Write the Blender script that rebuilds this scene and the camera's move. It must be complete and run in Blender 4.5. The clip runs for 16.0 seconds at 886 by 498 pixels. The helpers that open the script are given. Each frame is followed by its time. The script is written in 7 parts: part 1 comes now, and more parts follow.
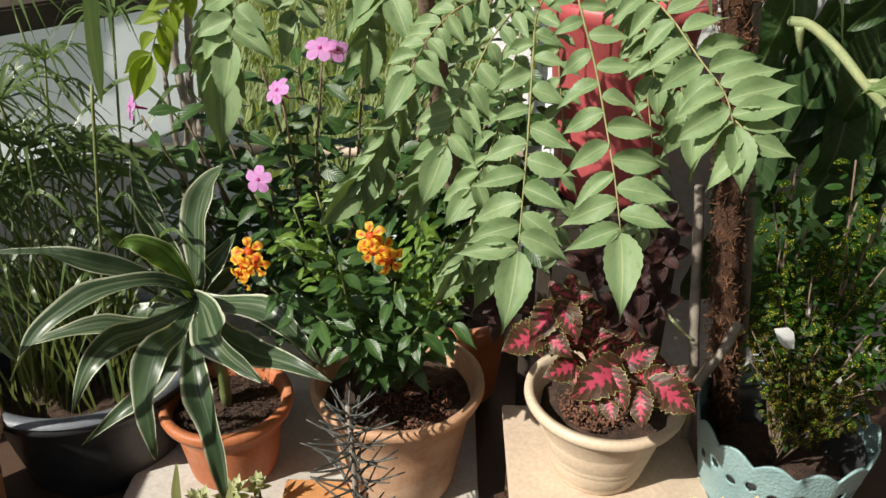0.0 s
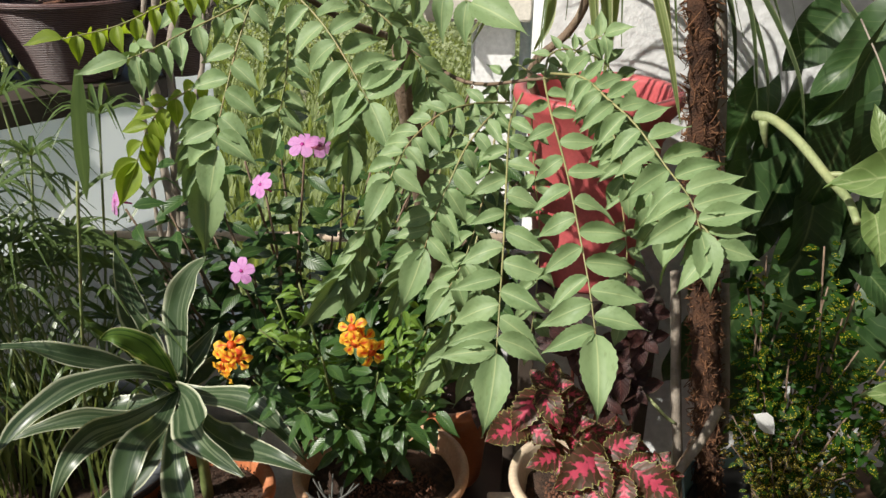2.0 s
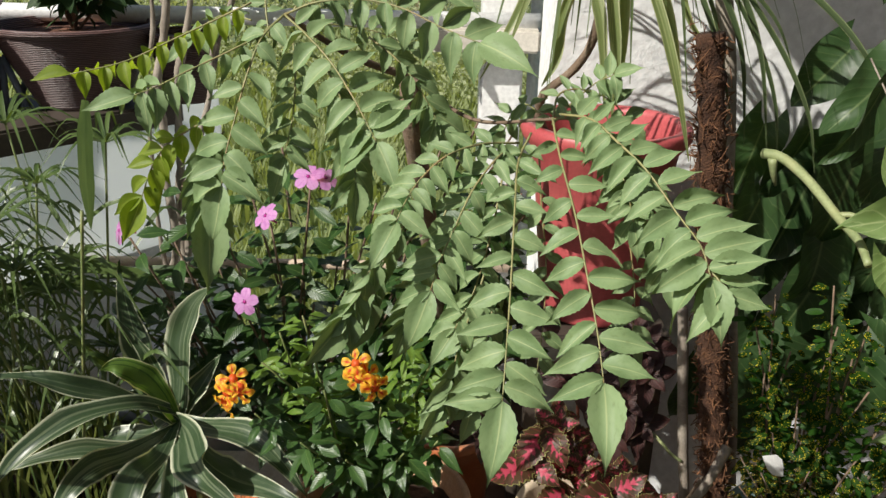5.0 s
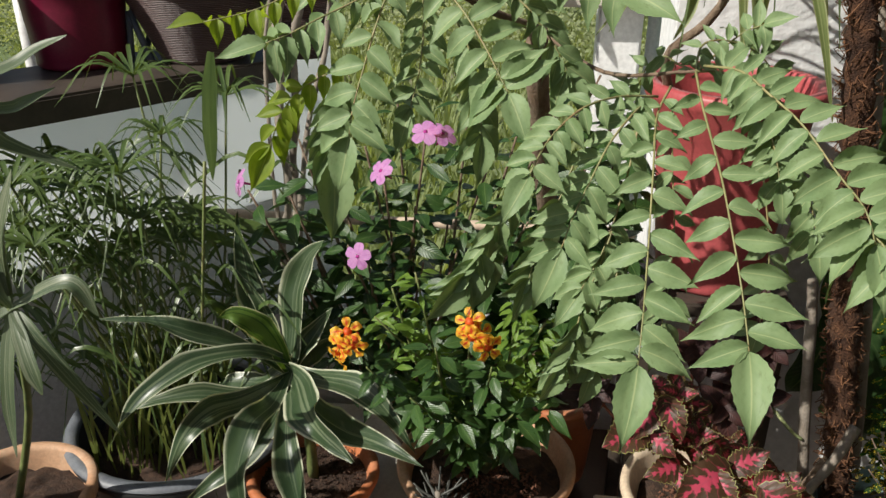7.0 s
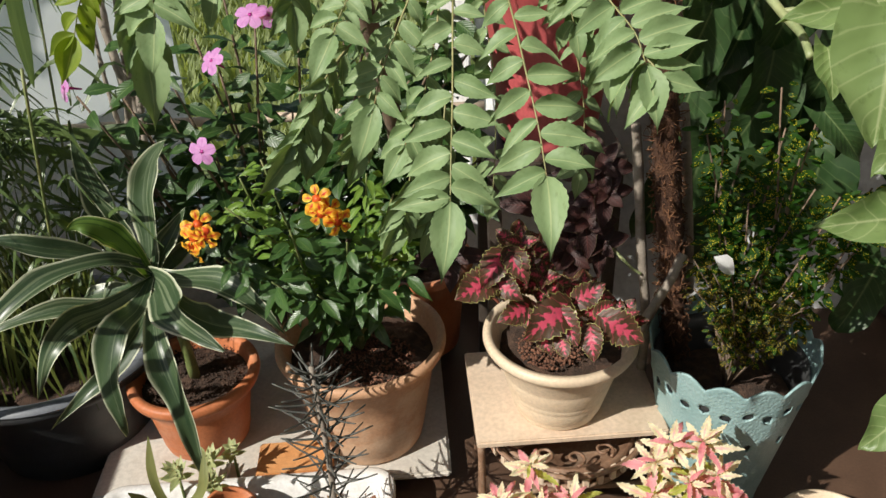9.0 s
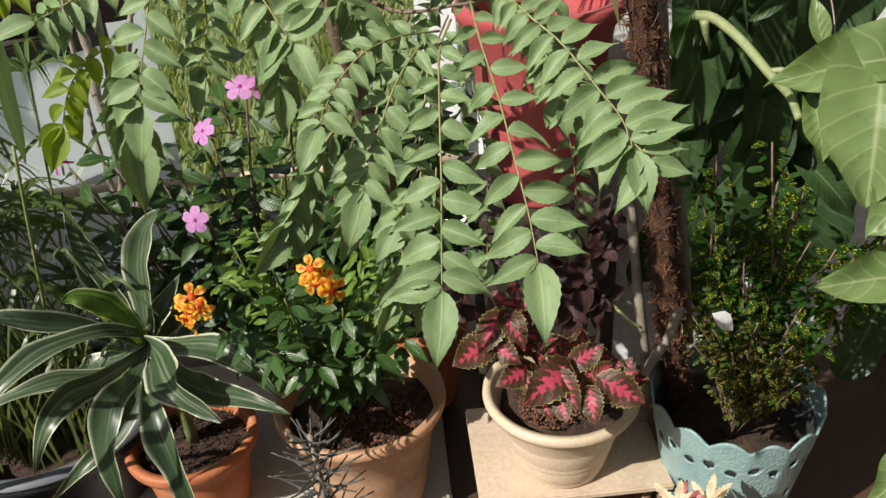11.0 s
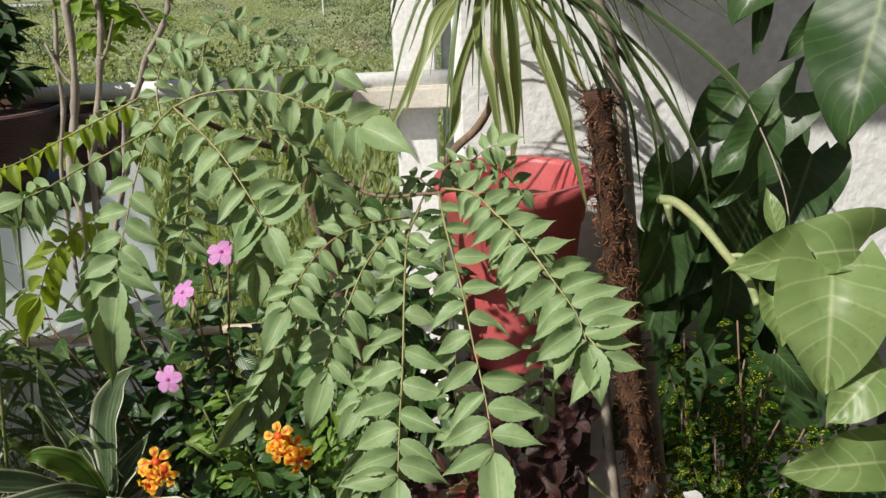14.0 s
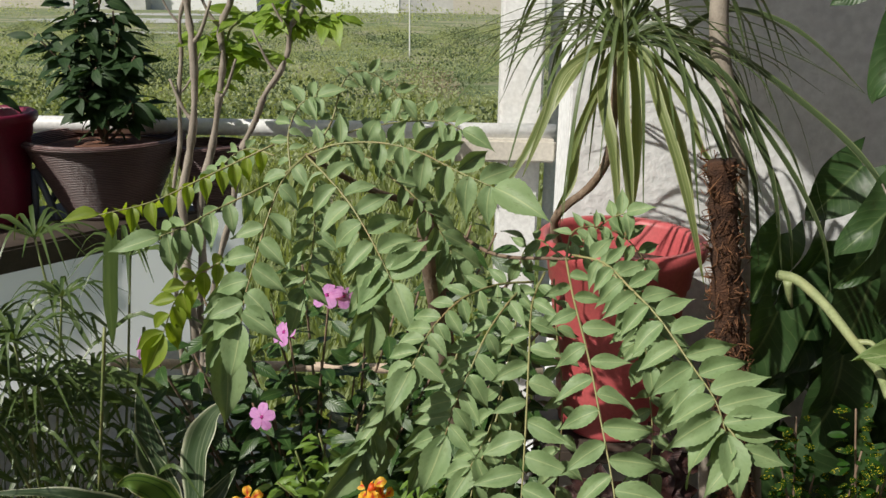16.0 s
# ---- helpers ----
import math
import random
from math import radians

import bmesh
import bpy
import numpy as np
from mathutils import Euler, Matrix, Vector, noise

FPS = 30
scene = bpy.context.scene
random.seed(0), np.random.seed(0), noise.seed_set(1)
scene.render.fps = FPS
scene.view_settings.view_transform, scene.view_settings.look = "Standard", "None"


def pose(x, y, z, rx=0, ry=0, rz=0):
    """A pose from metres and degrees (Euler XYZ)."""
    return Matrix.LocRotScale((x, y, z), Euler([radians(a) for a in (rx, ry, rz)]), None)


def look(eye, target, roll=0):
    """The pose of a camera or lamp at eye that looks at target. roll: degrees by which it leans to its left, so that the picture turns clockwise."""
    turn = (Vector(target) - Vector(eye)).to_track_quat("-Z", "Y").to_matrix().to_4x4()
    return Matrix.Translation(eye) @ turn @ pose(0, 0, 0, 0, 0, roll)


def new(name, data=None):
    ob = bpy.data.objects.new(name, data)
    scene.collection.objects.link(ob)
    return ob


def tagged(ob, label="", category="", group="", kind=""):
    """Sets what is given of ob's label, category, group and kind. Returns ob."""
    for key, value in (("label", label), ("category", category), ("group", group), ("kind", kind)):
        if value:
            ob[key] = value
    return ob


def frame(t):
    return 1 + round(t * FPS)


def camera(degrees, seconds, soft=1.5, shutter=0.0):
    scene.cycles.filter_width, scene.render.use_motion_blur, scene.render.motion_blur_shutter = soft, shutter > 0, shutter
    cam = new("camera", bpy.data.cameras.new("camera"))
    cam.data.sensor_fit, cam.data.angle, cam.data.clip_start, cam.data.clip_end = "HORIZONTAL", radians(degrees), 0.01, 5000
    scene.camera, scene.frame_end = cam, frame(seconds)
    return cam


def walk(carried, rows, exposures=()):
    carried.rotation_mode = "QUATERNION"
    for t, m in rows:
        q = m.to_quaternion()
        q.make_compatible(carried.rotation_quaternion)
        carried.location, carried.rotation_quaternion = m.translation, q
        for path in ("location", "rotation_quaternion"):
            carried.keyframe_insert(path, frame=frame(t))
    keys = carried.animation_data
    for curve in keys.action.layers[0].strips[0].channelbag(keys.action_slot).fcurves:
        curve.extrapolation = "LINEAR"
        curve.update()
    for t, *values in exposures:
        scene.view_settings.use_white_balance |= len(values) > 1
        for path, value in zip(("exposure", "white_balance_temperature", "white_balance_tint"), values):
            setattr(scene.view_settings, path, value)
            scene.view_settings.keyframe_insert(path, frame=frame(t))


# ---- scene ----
cam = camera(57.2, 16.0, soft=1.5)
PATH = [
    (0, (0.016, 0.04, 1.428), (0.009, 1.792, 0.463), 1.0),
    (0.5, (0.014, 0.043, 1.443), (0.01, 1.796, 0.48), 0.9),
    (1, (0.015, 0.043, 1.445), (0.013, 1.83, 0.547), 0.7),
    (1.5, (0.038, 0.043, 1.453), (0.037, 1.864, 0.626), 0.4),
    (2, (0.02, 0.036, 1.464), (0.051, 1.866, 0.658), 0.7),
    (2.5, (0.038, 0.034, 1.47), (0.043, 1.864, 0.662), 0.2),
    (3, (0.015, 0.036, 1.468), (0.03, 1.864, 0.657), 0.2),
    (5.5, (0.018, 0.056, 1.484), (0.037, 1.927, 0.778), 1.3),
    (6, (0.018, 0.052, 1.491), (0.025, 1.941, 0.834), 0.7),
    (6.5, (0.003, 0.057, 1.501), (-0.109, 1.934, 0.818), -0.2),
    (7, (-0.02, 0.071, 1.461), (-0.225, 1.874, 0.62), 0.2),
    (7.5, (-0.022, 0.045, 1.414), (-0.148, 1.726, 0.337), -0.2),
    (8, (-0.001, 0.026, 1.399), (0.01, 1.643, 0.222), -0.9),
    (8.5, (0.021, 0.023, 1.418), (0.099, 1.665, 0.279), -1.7),
    (9, (0.043, 0.015, 1.439), (0.119, 1.71, 0.38), -2.3),
    (11.5, (0.057, 0.052, 1.49), (0.147, 1.796, 0.517), -4.2),
    (12, (0.063, 0.049, 1.495), (0.17, 1.815, 0.564), -3.9),
    (12.5, (0.076, 0.049, 1.494), (0.173, 1.84, 0.609), -3.6),
    (13, (0.082, 0.058, 1.506), (0.184, 1.864, 0.653), -3.5),
    (13.5, (0.071, 0.047, 1.509), (0.196, 1.887, 0.735), -2.7),
    (14, (0.085, 0.042, 1.529), (0.219, 1.92, 0.854), -1.8),
    (14.5, (0.078, 0.046, 1.561), (0.214, 1.954, 0.975), -0.7),
    (15, (0.057, 0.049, 1.563), (0.162, 1.967, 1.005), -0.1),
    (15.5, (0.034, 0.053, 1.553), (0.093, 1.973, 0.998), 0.3),
    (16, (0.021, 0.065, 1.548), (-0.01, 1.98, 0.971), 0.8),
]
walk(cam, [(t, look(eye, target, roll)) for t, eye, target, roll in PATH], ((0, 0.28), (1, 0.32), (3, 0.20), (5.5, 0.13), (6.5, 0.06), (7, 0.02), (7.5, 0.08), (8, 0.2), (9, 0.17), (12, 0.19), (13.5, 0.17), (14, 0.14), (14.5, 0.04), (15.5, -0.09), (16, -0.09)))

# ---- light: late-afternoon sun from the open side, sky ----
SUN_FROM = Vector((-0.62, -0.45, 0.66)).normalized()
world = bpy.data.worlds.new("world")
scene.world = world
world.use_nodes = True
wn = world.node_tree.nodes
sky = wn.new("ShaderNodeTexSky")
sky.sky_type = "NISHITA"
sky.sun_disc = False
sky.dust_density = 1.8
sky.sun_elevation = math.asin(SUN_FROM.z)
sky.sun_rotation = math.atan2(SUN_FROM.x, SUN_FROM.y)
wn["Background"].inputs["Strength"].default_value = 0.061
world.node_tree.links.new(sky.outputs["Color"], wn["Background"].inputs["Color"])
sun = new("sun", bpy.data.lights.new("sun", "SUN"))
sun.data.energy = 5.0
sun.data.angle = radians(0.5)
sun.data.color = (1.0, 0.955, 0.87)
sun.matrix_world = look(SUN_FROM * 10, (0, 0, 0))

# ---- materials ----
def shader(name):
    m = bpy.data.materials.new(name)
    m.use_nodes = True
    nt = m.node_tree
    return m, nt, nt.nodes["Principled BSDF"]


def node(nt, kind, **inputs):
    n = nt.nodes.new(kind)
    for key, value in inputs.items():
        n.inputs[key.replace("_", " ")].default_value = value
    return n


def ramp(nt, fac, stops):
    n = nt.nodes.new("ShaderNodeValToRGB")
    els = n.color_ramp.elements
    while len(els) < len(stops):
        els.new(0.5)
    for el, (p, c) in zip(els, stops):
        el.position = p
        el.color = (*c, 1)
    nt.links.new(fac, n.inputs["Fac"])
    return n.outputs["Color"]


def mixc(nt, fac, a, b, mode="MIX"):
    n = nt.nodes.new("ShaderNodeMix")
    n.data_type = "RGBA"
    n.blend_type = mode
    for sock, v in ((n.inputs[0], fac), (n.inputs[6], a), (n.inputs[7], b)):
        if isinstance(v, (int, float)):
            sock.default_value = v
        elif isinstance(v, tuple):
            sock.default_value = (*v, 1)
        else:
            nt.links.new(v, sock)
    return n.outputs[2]


def math_n(nt, op, a, b=None, c=None):
    n = nt.nodes.new("ShaderNodeMath")
    n.operation = op
    for sock, v in zip(n.inputs, (a, b, c)):
        if v is None:
            continue
        if isinstance(v, (int, float)):
            sock.default_value = v
        else:
            nt.links.new(v, sock)
    return n.outputs[0]


def coords(nt, which="Object"):
    return nt.nodes.new("ShaderNodeTexCoord").outputs[which]


def noise_n(nt, vec, scale, detail=4.0, rough=0.55):
    n = node(nt, "ShaderNodeTexNoise", Scale=scale, Detail=detail, Roughness=rough)
    nt.links.new(vec, n.inputs["Vector"])
    return n.outputs["Fac"]


def bump(nt, bsdf, height, strength=0.3, dist=0.002):
    n = node(nt, "ShaderNodeBump", Strength=strength, Distance=dist)
    nt.links.new(height, n.inputs["Height"])
    nt.links.new(n.outputs["Normal"], bsdf.inputs["Normal"])


def surface(name, dark, light, scale=12.0, fine=120.0, rough=0.6, stain=None, stain_amt=0.5, metal=0.0, bump_s=0.25, bump_d=0.002, spec=0.5):
    """A worn surface: broad colour drift, fine grain, stains of their own shape, relief."""
    m, nt, b = shader(name)
    v = coords(nt)
    broad, grain = noise_n(nt, v, scale, 5), noise_n(nt, v, fine, 3)
    c = ramp(nt, broad, [(0.3, dark), (0.7, light)])
    c = mixc(nt, 0.25, c, ramp(nt, grain, [(0.35, (0.35, 0.35, 0.35)), (0.65, (1, 1, 1))]), "MULTIPLY")
    if stain:
        blot = ramp(nt, noise_n(nt, v, scale * 0.6, 8, 0.7), [(0.52, (0, 0, 0)), (0.66, (1, 1, 1))])
        c = mixc(nt, math_n(nt, "MULTIPLY", blot, stain_amt), c, stain)
    nt.links.new(c, b.inputs["Base Color"])
    nt.links.new(math_n(nt, "MULTIPLY_ADD", broad, 0.25, rough - 0.12), b.inputs["Roughness"])
    b.inputs["Metallic"].default_value = metal
    b.inputs["Specular IOR Level"].default_value = spec
    bump(nt, b, math_n(nt, "ADD", math_n(nt, "MULTIPLY", broad, 0.5), grain), bump_s, bump_d)
    return m


def leaf_mat(name, dark, light, vein=None, relief=0.3, side_v=0.22, dot=11.0, edge=None, edge_w=0.12, stripes=None, spots=None, centre=None, rough=0.42, trans=0.3, vary=0.5, spec=0.5, blotch=None, lines=16.0, reach=(0.72, 1.12), feather=0.0, veins=62.0):
    """Leaf: colour drift, midrib and side veins along the blade, margins, stripes, spots; light passes through."""
    m, nt, b = shader(name)
    uv = nt.nodes.new("ShaderNodeUVMap").outputs["UV"]
    sep = nt.nodes.new("ShaderNodeSeparateXYZ")
    nt.links.new(uv, sep.inputs[0])
    u, v = sep.outputs[0], sep.outputs[1]
    off = math_n(nt, "ABSOLUTE", math_n(nt, "SUBTRACT", u, 0.5))
    rnd = nt.nodes.new("ShaderNodeObjectInfo").outputs["Random"]
    isl = nt.nodes.new("ShaderNodeNewGeometry").outputs["Random Per Island"]
    r = math_n(nt, "FRACT", math_n(nt, "ADD", rnd, isl))
    shift = nt.nodes.new("ShaderNodeCombineXYZ")
    nt.links.new(math_n(nt, "MULTIPLY", r, 37.0), shift.inputs[2])
    add = nt.nodes.new("ShaderNodeVectorMath")
    nt.links.new(uv, add.inputs[0])
    nt.links.new(shift.outputs[0], add.inputs[1])
    p = add.outputs[0]
    wave = math_n(nt, "SINE", math_n(nt, "MULTIPLY", math_n(nt, "SUBTRACT", v, math_n(nt, "MULTIPLY", off, 0.55)), veins))
    c = ramp(nt, noise_n(nt, p, 2.5, 4), [(0.3, dark), (0.7, light)])
    c = mixc(nt, math_n(nt, "MULTIPLY", r, vary), c, light)
    if centre:
        cc = math_n(nt, "ADD", math_n(nt, "MULTIPLY", off, 2.6), math_n(nt, "MULTIPLY", noise_n(nt, p, 14, 3), 0.9))
        cv = math_n(nt, "ADD", cc, math_n(nt, "MULTIPLY", math_n(nt, "ABSOLUTE", math_n(nt, "SUBTRACT", v, 0.42)), 0.9))
        if feather:
            cv = math_n(nt, "SUBTRACT", cv, math_n(nt, "MULTIPLY", wave, feather))
        c = mixc(nt, ramp(nt, cv, [(reach[0], (1, 1, 1)), (reach[1], (0, 0, 0))]), c, centre)
    if stripes:
        wide = node(nt, "ShaderNodeTexNoise", Scale=1.0, Detail=2.0)
        mp = node(nt, "ShaderNodeMapping", Scale=(lines, 0.5, 1.0))
        nt.links.new(p, mp.inputs[0])
        nt.links.new(mp.outputs[0], wide.inputs["Vector"])
        c = mixc(nt, ramp(nt, wide.outputs["Fac"], [(0.52, (0, 0, 0)), (0.60, (1, 1, 1))]), c, stripes)
    if spots:
        vo = node(nt, "ShaderNodeTexVoronoi", Scale=dot)
        nt.links.new(p, vo.inputs["Vector"])
        sp = math_n(nt, "ADD", vo.outputs["Distance"], math_n(nt, "MULTIPLY", noise_n(nt, p, 5, 2), 0.5))
        c = mixc(nt, ramp(nt, sp, [(0.48, (1, 1, 1)), (0.56, (0, 0, 0))]), c, spots)
    if vein:
        mid = ramp(nt, off, [(0.0, (1, 1, 1)), (0.035, (0, 0, 0))])
        c = mixc(nt, math_n(nt, "MULTIPLY", mid, 0.8), c, vein)
        side = ramp(nt, wave, [(0.90, (0, 0, 0)), (1.0, (1, 1, 1))])
        c = mixc(nt, math_n(nt, "MULTIPLY", side, side_v), c, vein)
    if edge:
        e = math_n(nt, "ADD", off, math_n(nt, "MULTIPLY", noise_n(nt, p, 9, 2), 0.06))
        c = mixc(nt, ramp(nt, e, [(0.53 - edge_w, (0, 0, 0)), (0.55 - edge_w * 0.6, (1, 1, 1))]), c, edge)
    if blotch:
        c = mixc(nt, math_n(nt, "MULTIPLY", ramp(nt, noise_n(nt, p, 7, 5, 0.7), [(0.56, (0, 0, 0)), (0.70, (1, 1, 1))]), 0.55), c, blotch)
    nt.links.new(c, b.inputs["Base Color"])
    nt.links.new(math_n(nt, "MULTIPLY_ADD", noise_n(nt, p, 6, 4), 0.3, rough - 0.15), b.inputs["Roughness"])
    b.inputs["Specular IOR Level"].default_value = spec
    h = math_n(nt, "ADD", math_n(nt, "MULTIPLY", wave, relief), math_n(nt, "MULTIPLY", off, -4.0))
    bump(nt, b, h, 0.35, 0.0015)
    tr = nt.nodes.new("ShaderNodeBsdfTranslucent")
    warm = mixc(nt, 1.0, c, (1.5, 1.45, 0.55), "MULTIPLY")
    nt.links.new(warm, tr.inputs["Color"])
    mx = nt.nodes.new("ShaderNodeMixShader")
    mx.inputs[0].default_value = trans
    nt.links.new(b.outputs[0], mx.inputs[1])
    nt.links.new(tr.outputs[0], mx.inputs[2])
    nt.links.new(mx.outputs[0], nt.nodes["Material Output"].inputs["Surface"])
    return m


PLASTER = surface("rough_white_plaster", (0.80, 0.81, 0.81), (0.87, 0.88, 0.87), 3, 45, 0.85, (0.64, 0.64, 0.62), 0.35, bump_s=0.6, bump_d=0.006)
PANEL = surface("white_painted_panel", (0.70, 0.72, 0.72), (0.8, 0.81, 0.8), 2, 80, 0.6, (0.55, 0.55, 0.52), 0.3, bump_s=0.1)
WHITE_METAL = surface("white_enamel", (0.80, 0.80, 0.79), (0.87, 0.87, 0.86), 4, 90, 0.4, (0.5, 0.45, 0.38), 0.35, bump_s=0.08)
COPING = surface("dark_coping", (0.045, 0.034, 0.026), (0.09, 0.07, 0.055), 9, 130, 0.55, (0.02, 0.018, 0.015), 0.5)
FLOOR = surface("brown_floor_tile", (0.07, 0.040, 0.026), (0.125, 0.072, 0.046), 5, 150, 0.5, (0.05, 0.03, 0.02), 0.5)
BOARD = surface("weathered_white_board", (0.50, 0.46, 0.40), (0.66, 0.62, 0.55), 5, 110, 0.65, (0.33, 0.26, 0.18), 0.5)
TAN_BOARD = surface("tan_board", (0.60, 0.46, 0.34), (0.72, 0.58, 0.44), 5, 110, 0.6, (0.34, 0.25, 0.16), 0.45)
TERRACOTTA = surface("terracotta", (0.44, 0.135, 0.05), (0.56, 0.19, 0.075), 9, 140, 0.55, (0.58, 0.36, 0.24), 0.35)
OLD_CLAY = surface("weathered_clay", (0.50, 0.27, 0.15), (0.62, 0.38, 0.23), 8, 140, 0.65, (0.70, 0.56, 0.42), 0.5)
CREAM = surface("cream_plastic", (0.69, 0.54, 0.38), (0.77, 0.63, 0.46), 7, 150, 0.45, (0.46, 0.36, 0.25), 0.3, bump_s=0.08)
GREY_RIM = surface("grey_plastic", (0.12, 0.13, 0.15), (0.20, 0.215, 0.235), 8, 150, 0.5, (0.33, 0.33, 0.32), 0.4)
BLACK_PLASTIC = surface("black_plastic", (0.025, 0.026, 0.027), (0.05, 0.051, 0.052), 8, 150, 0.45, (0.06, 0.055, 0.05), 0.4)
CORAL = surface("coral_red_plastic", (0.44, 0.075, 0.08), (0.54, 0.11, 0.115), 7, 150, 0.45, (0.45, 0.12, 0.1), 0.3, bump_s=0.08)
MAROON = surface("maroon_plastic", (0.16, 0.006, 0.03), (0.24, 0.012, 0.05), 7, 150, 0.4, (0.1, 0.02, 0.03), 0.3, bump_s=0.08)
SOIL = surface("dark_soil", (0.03, 0.018, 0.012), (0.09, 0.05, 0.032), 60, 300, 0.95, (0.14, 0.08, 0.05), 0.6, bump_s=0.9, bump_d=0.006)
CRUMB = surface("red_brown_soil_crumbs", (0.11, 0.045, 0.025), (0.24, 0.11, 0.065), 40, 260, 0.95, (0.07, 0.03, 0.02), 0.5, bump_s=0.7, bump_d=0.003)
BRICK = surface("orange_brick", (0.55, 0.24, 0.08), (0.66, 0.33, 0.13), 20, 200, 0.8, (0.4, 0.2, 0.1), 0.5)
IRON = surface("rusty_brown_iron", (0.16, 0.085, 0.05), (0.30, 0.18, 0.11), 25, 200, 0.6, (0.42, 0.33, 0.25), 0.5)
BARK = surface("grey_brown_bark", (0.13, 0.085, 0.055), (0.27, 0.19, 0.13), 30, 220, 0.85, (0.36, 0.30, 0.22), 0.5, bump_s=0.8, bump_d=0.003)
PALE_STEM = surface("pale_grey_stem", (0.24, 0.20, 0.16), (0.38, 0.33, 0.27), 25, 220, 0.8, (0.14, 0.11, 0.08), 0.5, bump_s=0.6)
GREEN_STEM = surface("green_stem", (0.12, 0.17, 0.05), (0.24, 0.28, 0.10), 25, 200, 0.5, (0.3, 0.22, 0.1), 0.4)
YELLOW_STEM = surface("yellow_green_rachis", (0.22, 0.23, 0.09), (0.34, 0.32, 0.14), 25, 200, 0.5, (0.40, 0.24, 0.12), 0.6)
PETIOLE = surface("pale_green_petiole", (0.22, 0.27, 0.12), (0.33, 0.37, 0.18), 25, 200, 0.5, (0.33, 0.33, 0.15), 0.5)
RED_STEM = surface("red_brown_stem", (0.22, 0.06, 0.04), (0.34, 0.11, 0.07), 30, 200, 0.6, (0.3, 0.2, 0.1), 0.4)
COIR = surface("coir_fibre", (0.030, 0.013, 0.007), (0.115, 0.050, 0.024), 50, 300, 0.95, (0.16, 0.075, 0.035), 0.5, bump_s=1.0, bump_d=0.006)
WHITE_TRAY = surface("white_plastic_tray", (0.68, 0.67, 0.65), (0.78, 0.77, 0.75), 8, 130, 0.45, (0.45, 0.40, 0.33), 0.4, bump_s=0.08)
PEBBLE = surface("grey_pebble", (0.10, 0.11, 0.13), (0.30, 0.31, 0.33), 30, 120, 0.5, (0.5, 0.48, 0.45), 0.5)
RED_PEBBLE = surface("reddish_pebble", (0.28, 0.12, 0.09), (0.45, 0.26, 0.2), 30, 120, 0.6, (0.5, 0.4, 0.35), 0.5)
WHITE_CHIP = surface("white_chip", (0.7, 0.7, 0.68), (0.8, 0.8, 0.78), 30, 120, 0.5)

CURRY = leaf_mat("waxy_grey_green_leaf", (0.135, 0.220, 0.090), (0.235, 0.325, 0.150), vein=(0.40, 0.46, 0.22), relief=0.05, side_v=0.05, rough=0.56, trans=0.16, vary=0.55, spec=0.42, blotch=(0.12, 0.165, 0.055))
# Young leaflets; the yellow-green also paints in their backlit glow.
CURRY_YOUNG_BACKLIT = leaf_mat("young_backlit_yellow_green_leaf", (0.16, 0.24, 0.02), (0.27, 0.36, 0.04), vein=(0.38, 0.44, 0.1), relief=0.05, side_v=0.06, rough=0.5, trans=0.5)
# The pale blotch paints a grey sheen onto the blades.
DRACAENA = leaf_mat("striped_green_leaf", (0.020, 0.046, 0.020), (0.056, 0.094, 0.040), stripes=(0.145, 0.185, 0.105), lines=11.0, relief=0.0, edge=(0.56, 0.58, 0.42), edge_w=0.085, blotch=(0.16, 0.19, 0.125), rough=0.38, trans=0.18, spec=0.65)
# Brighter copy of the striped leaf, for a blade in sun.
DRACAENA_LIT = leaf_mat("sunlit_striped_leaf", (0.08, 0.16, 0.02), (0.15, 0.25, 0.05), stripes=(0.05, 0.11, 0.02), lines=12.0, relief=0.0, edge=(0.64, 0.64, 0.40), edge_w=0.06, rough=0.46, trans=0.35)
VINCA = leaf_mat("dark_glossy_leaf", (0.018, 0.055, 0.012), (0.045, 0.10, 0.022), vein=(0.16, 0.24, 0.08), rough=0.4, trans=0.2)
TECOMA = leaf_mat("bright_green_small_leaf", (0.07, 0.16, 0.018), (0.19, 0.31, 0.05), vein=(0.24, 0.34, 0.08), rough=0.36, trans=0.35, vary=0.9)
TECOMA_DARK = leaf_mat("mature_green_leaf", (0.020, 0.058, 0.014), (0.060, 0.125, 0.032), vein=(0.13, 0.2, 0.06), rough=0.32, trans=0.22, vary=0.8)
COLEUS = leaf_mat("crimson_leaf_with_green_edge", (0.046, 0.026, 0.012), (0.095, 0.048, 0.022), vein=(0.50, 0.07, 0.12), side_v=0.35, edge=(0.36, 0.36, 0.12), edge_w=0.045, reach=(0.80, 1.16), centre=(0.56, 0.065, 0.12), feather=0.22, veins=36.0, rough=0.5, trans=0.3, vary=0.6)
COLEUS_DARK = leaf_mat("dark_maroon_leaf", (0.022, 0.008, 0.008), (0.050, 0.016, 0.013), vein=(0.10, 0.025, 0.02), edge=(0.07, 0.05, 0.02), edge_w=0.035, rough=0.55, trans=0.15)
COLEUS_PALE = leaf_mat("cream_pink_leaf", (0.56, 0.47, 0.25), (0.76, 0.70, 0.50), reach=(0.5, 0.95), centre=(0.74, 0.30, 0.34), edge=(0.82, 0.78, 0.62), edge_w=0.07, side_v=0.1, vein=(0.85, 0.6, 0.55), rough=0.5, trans=0.3, vary=0.8)
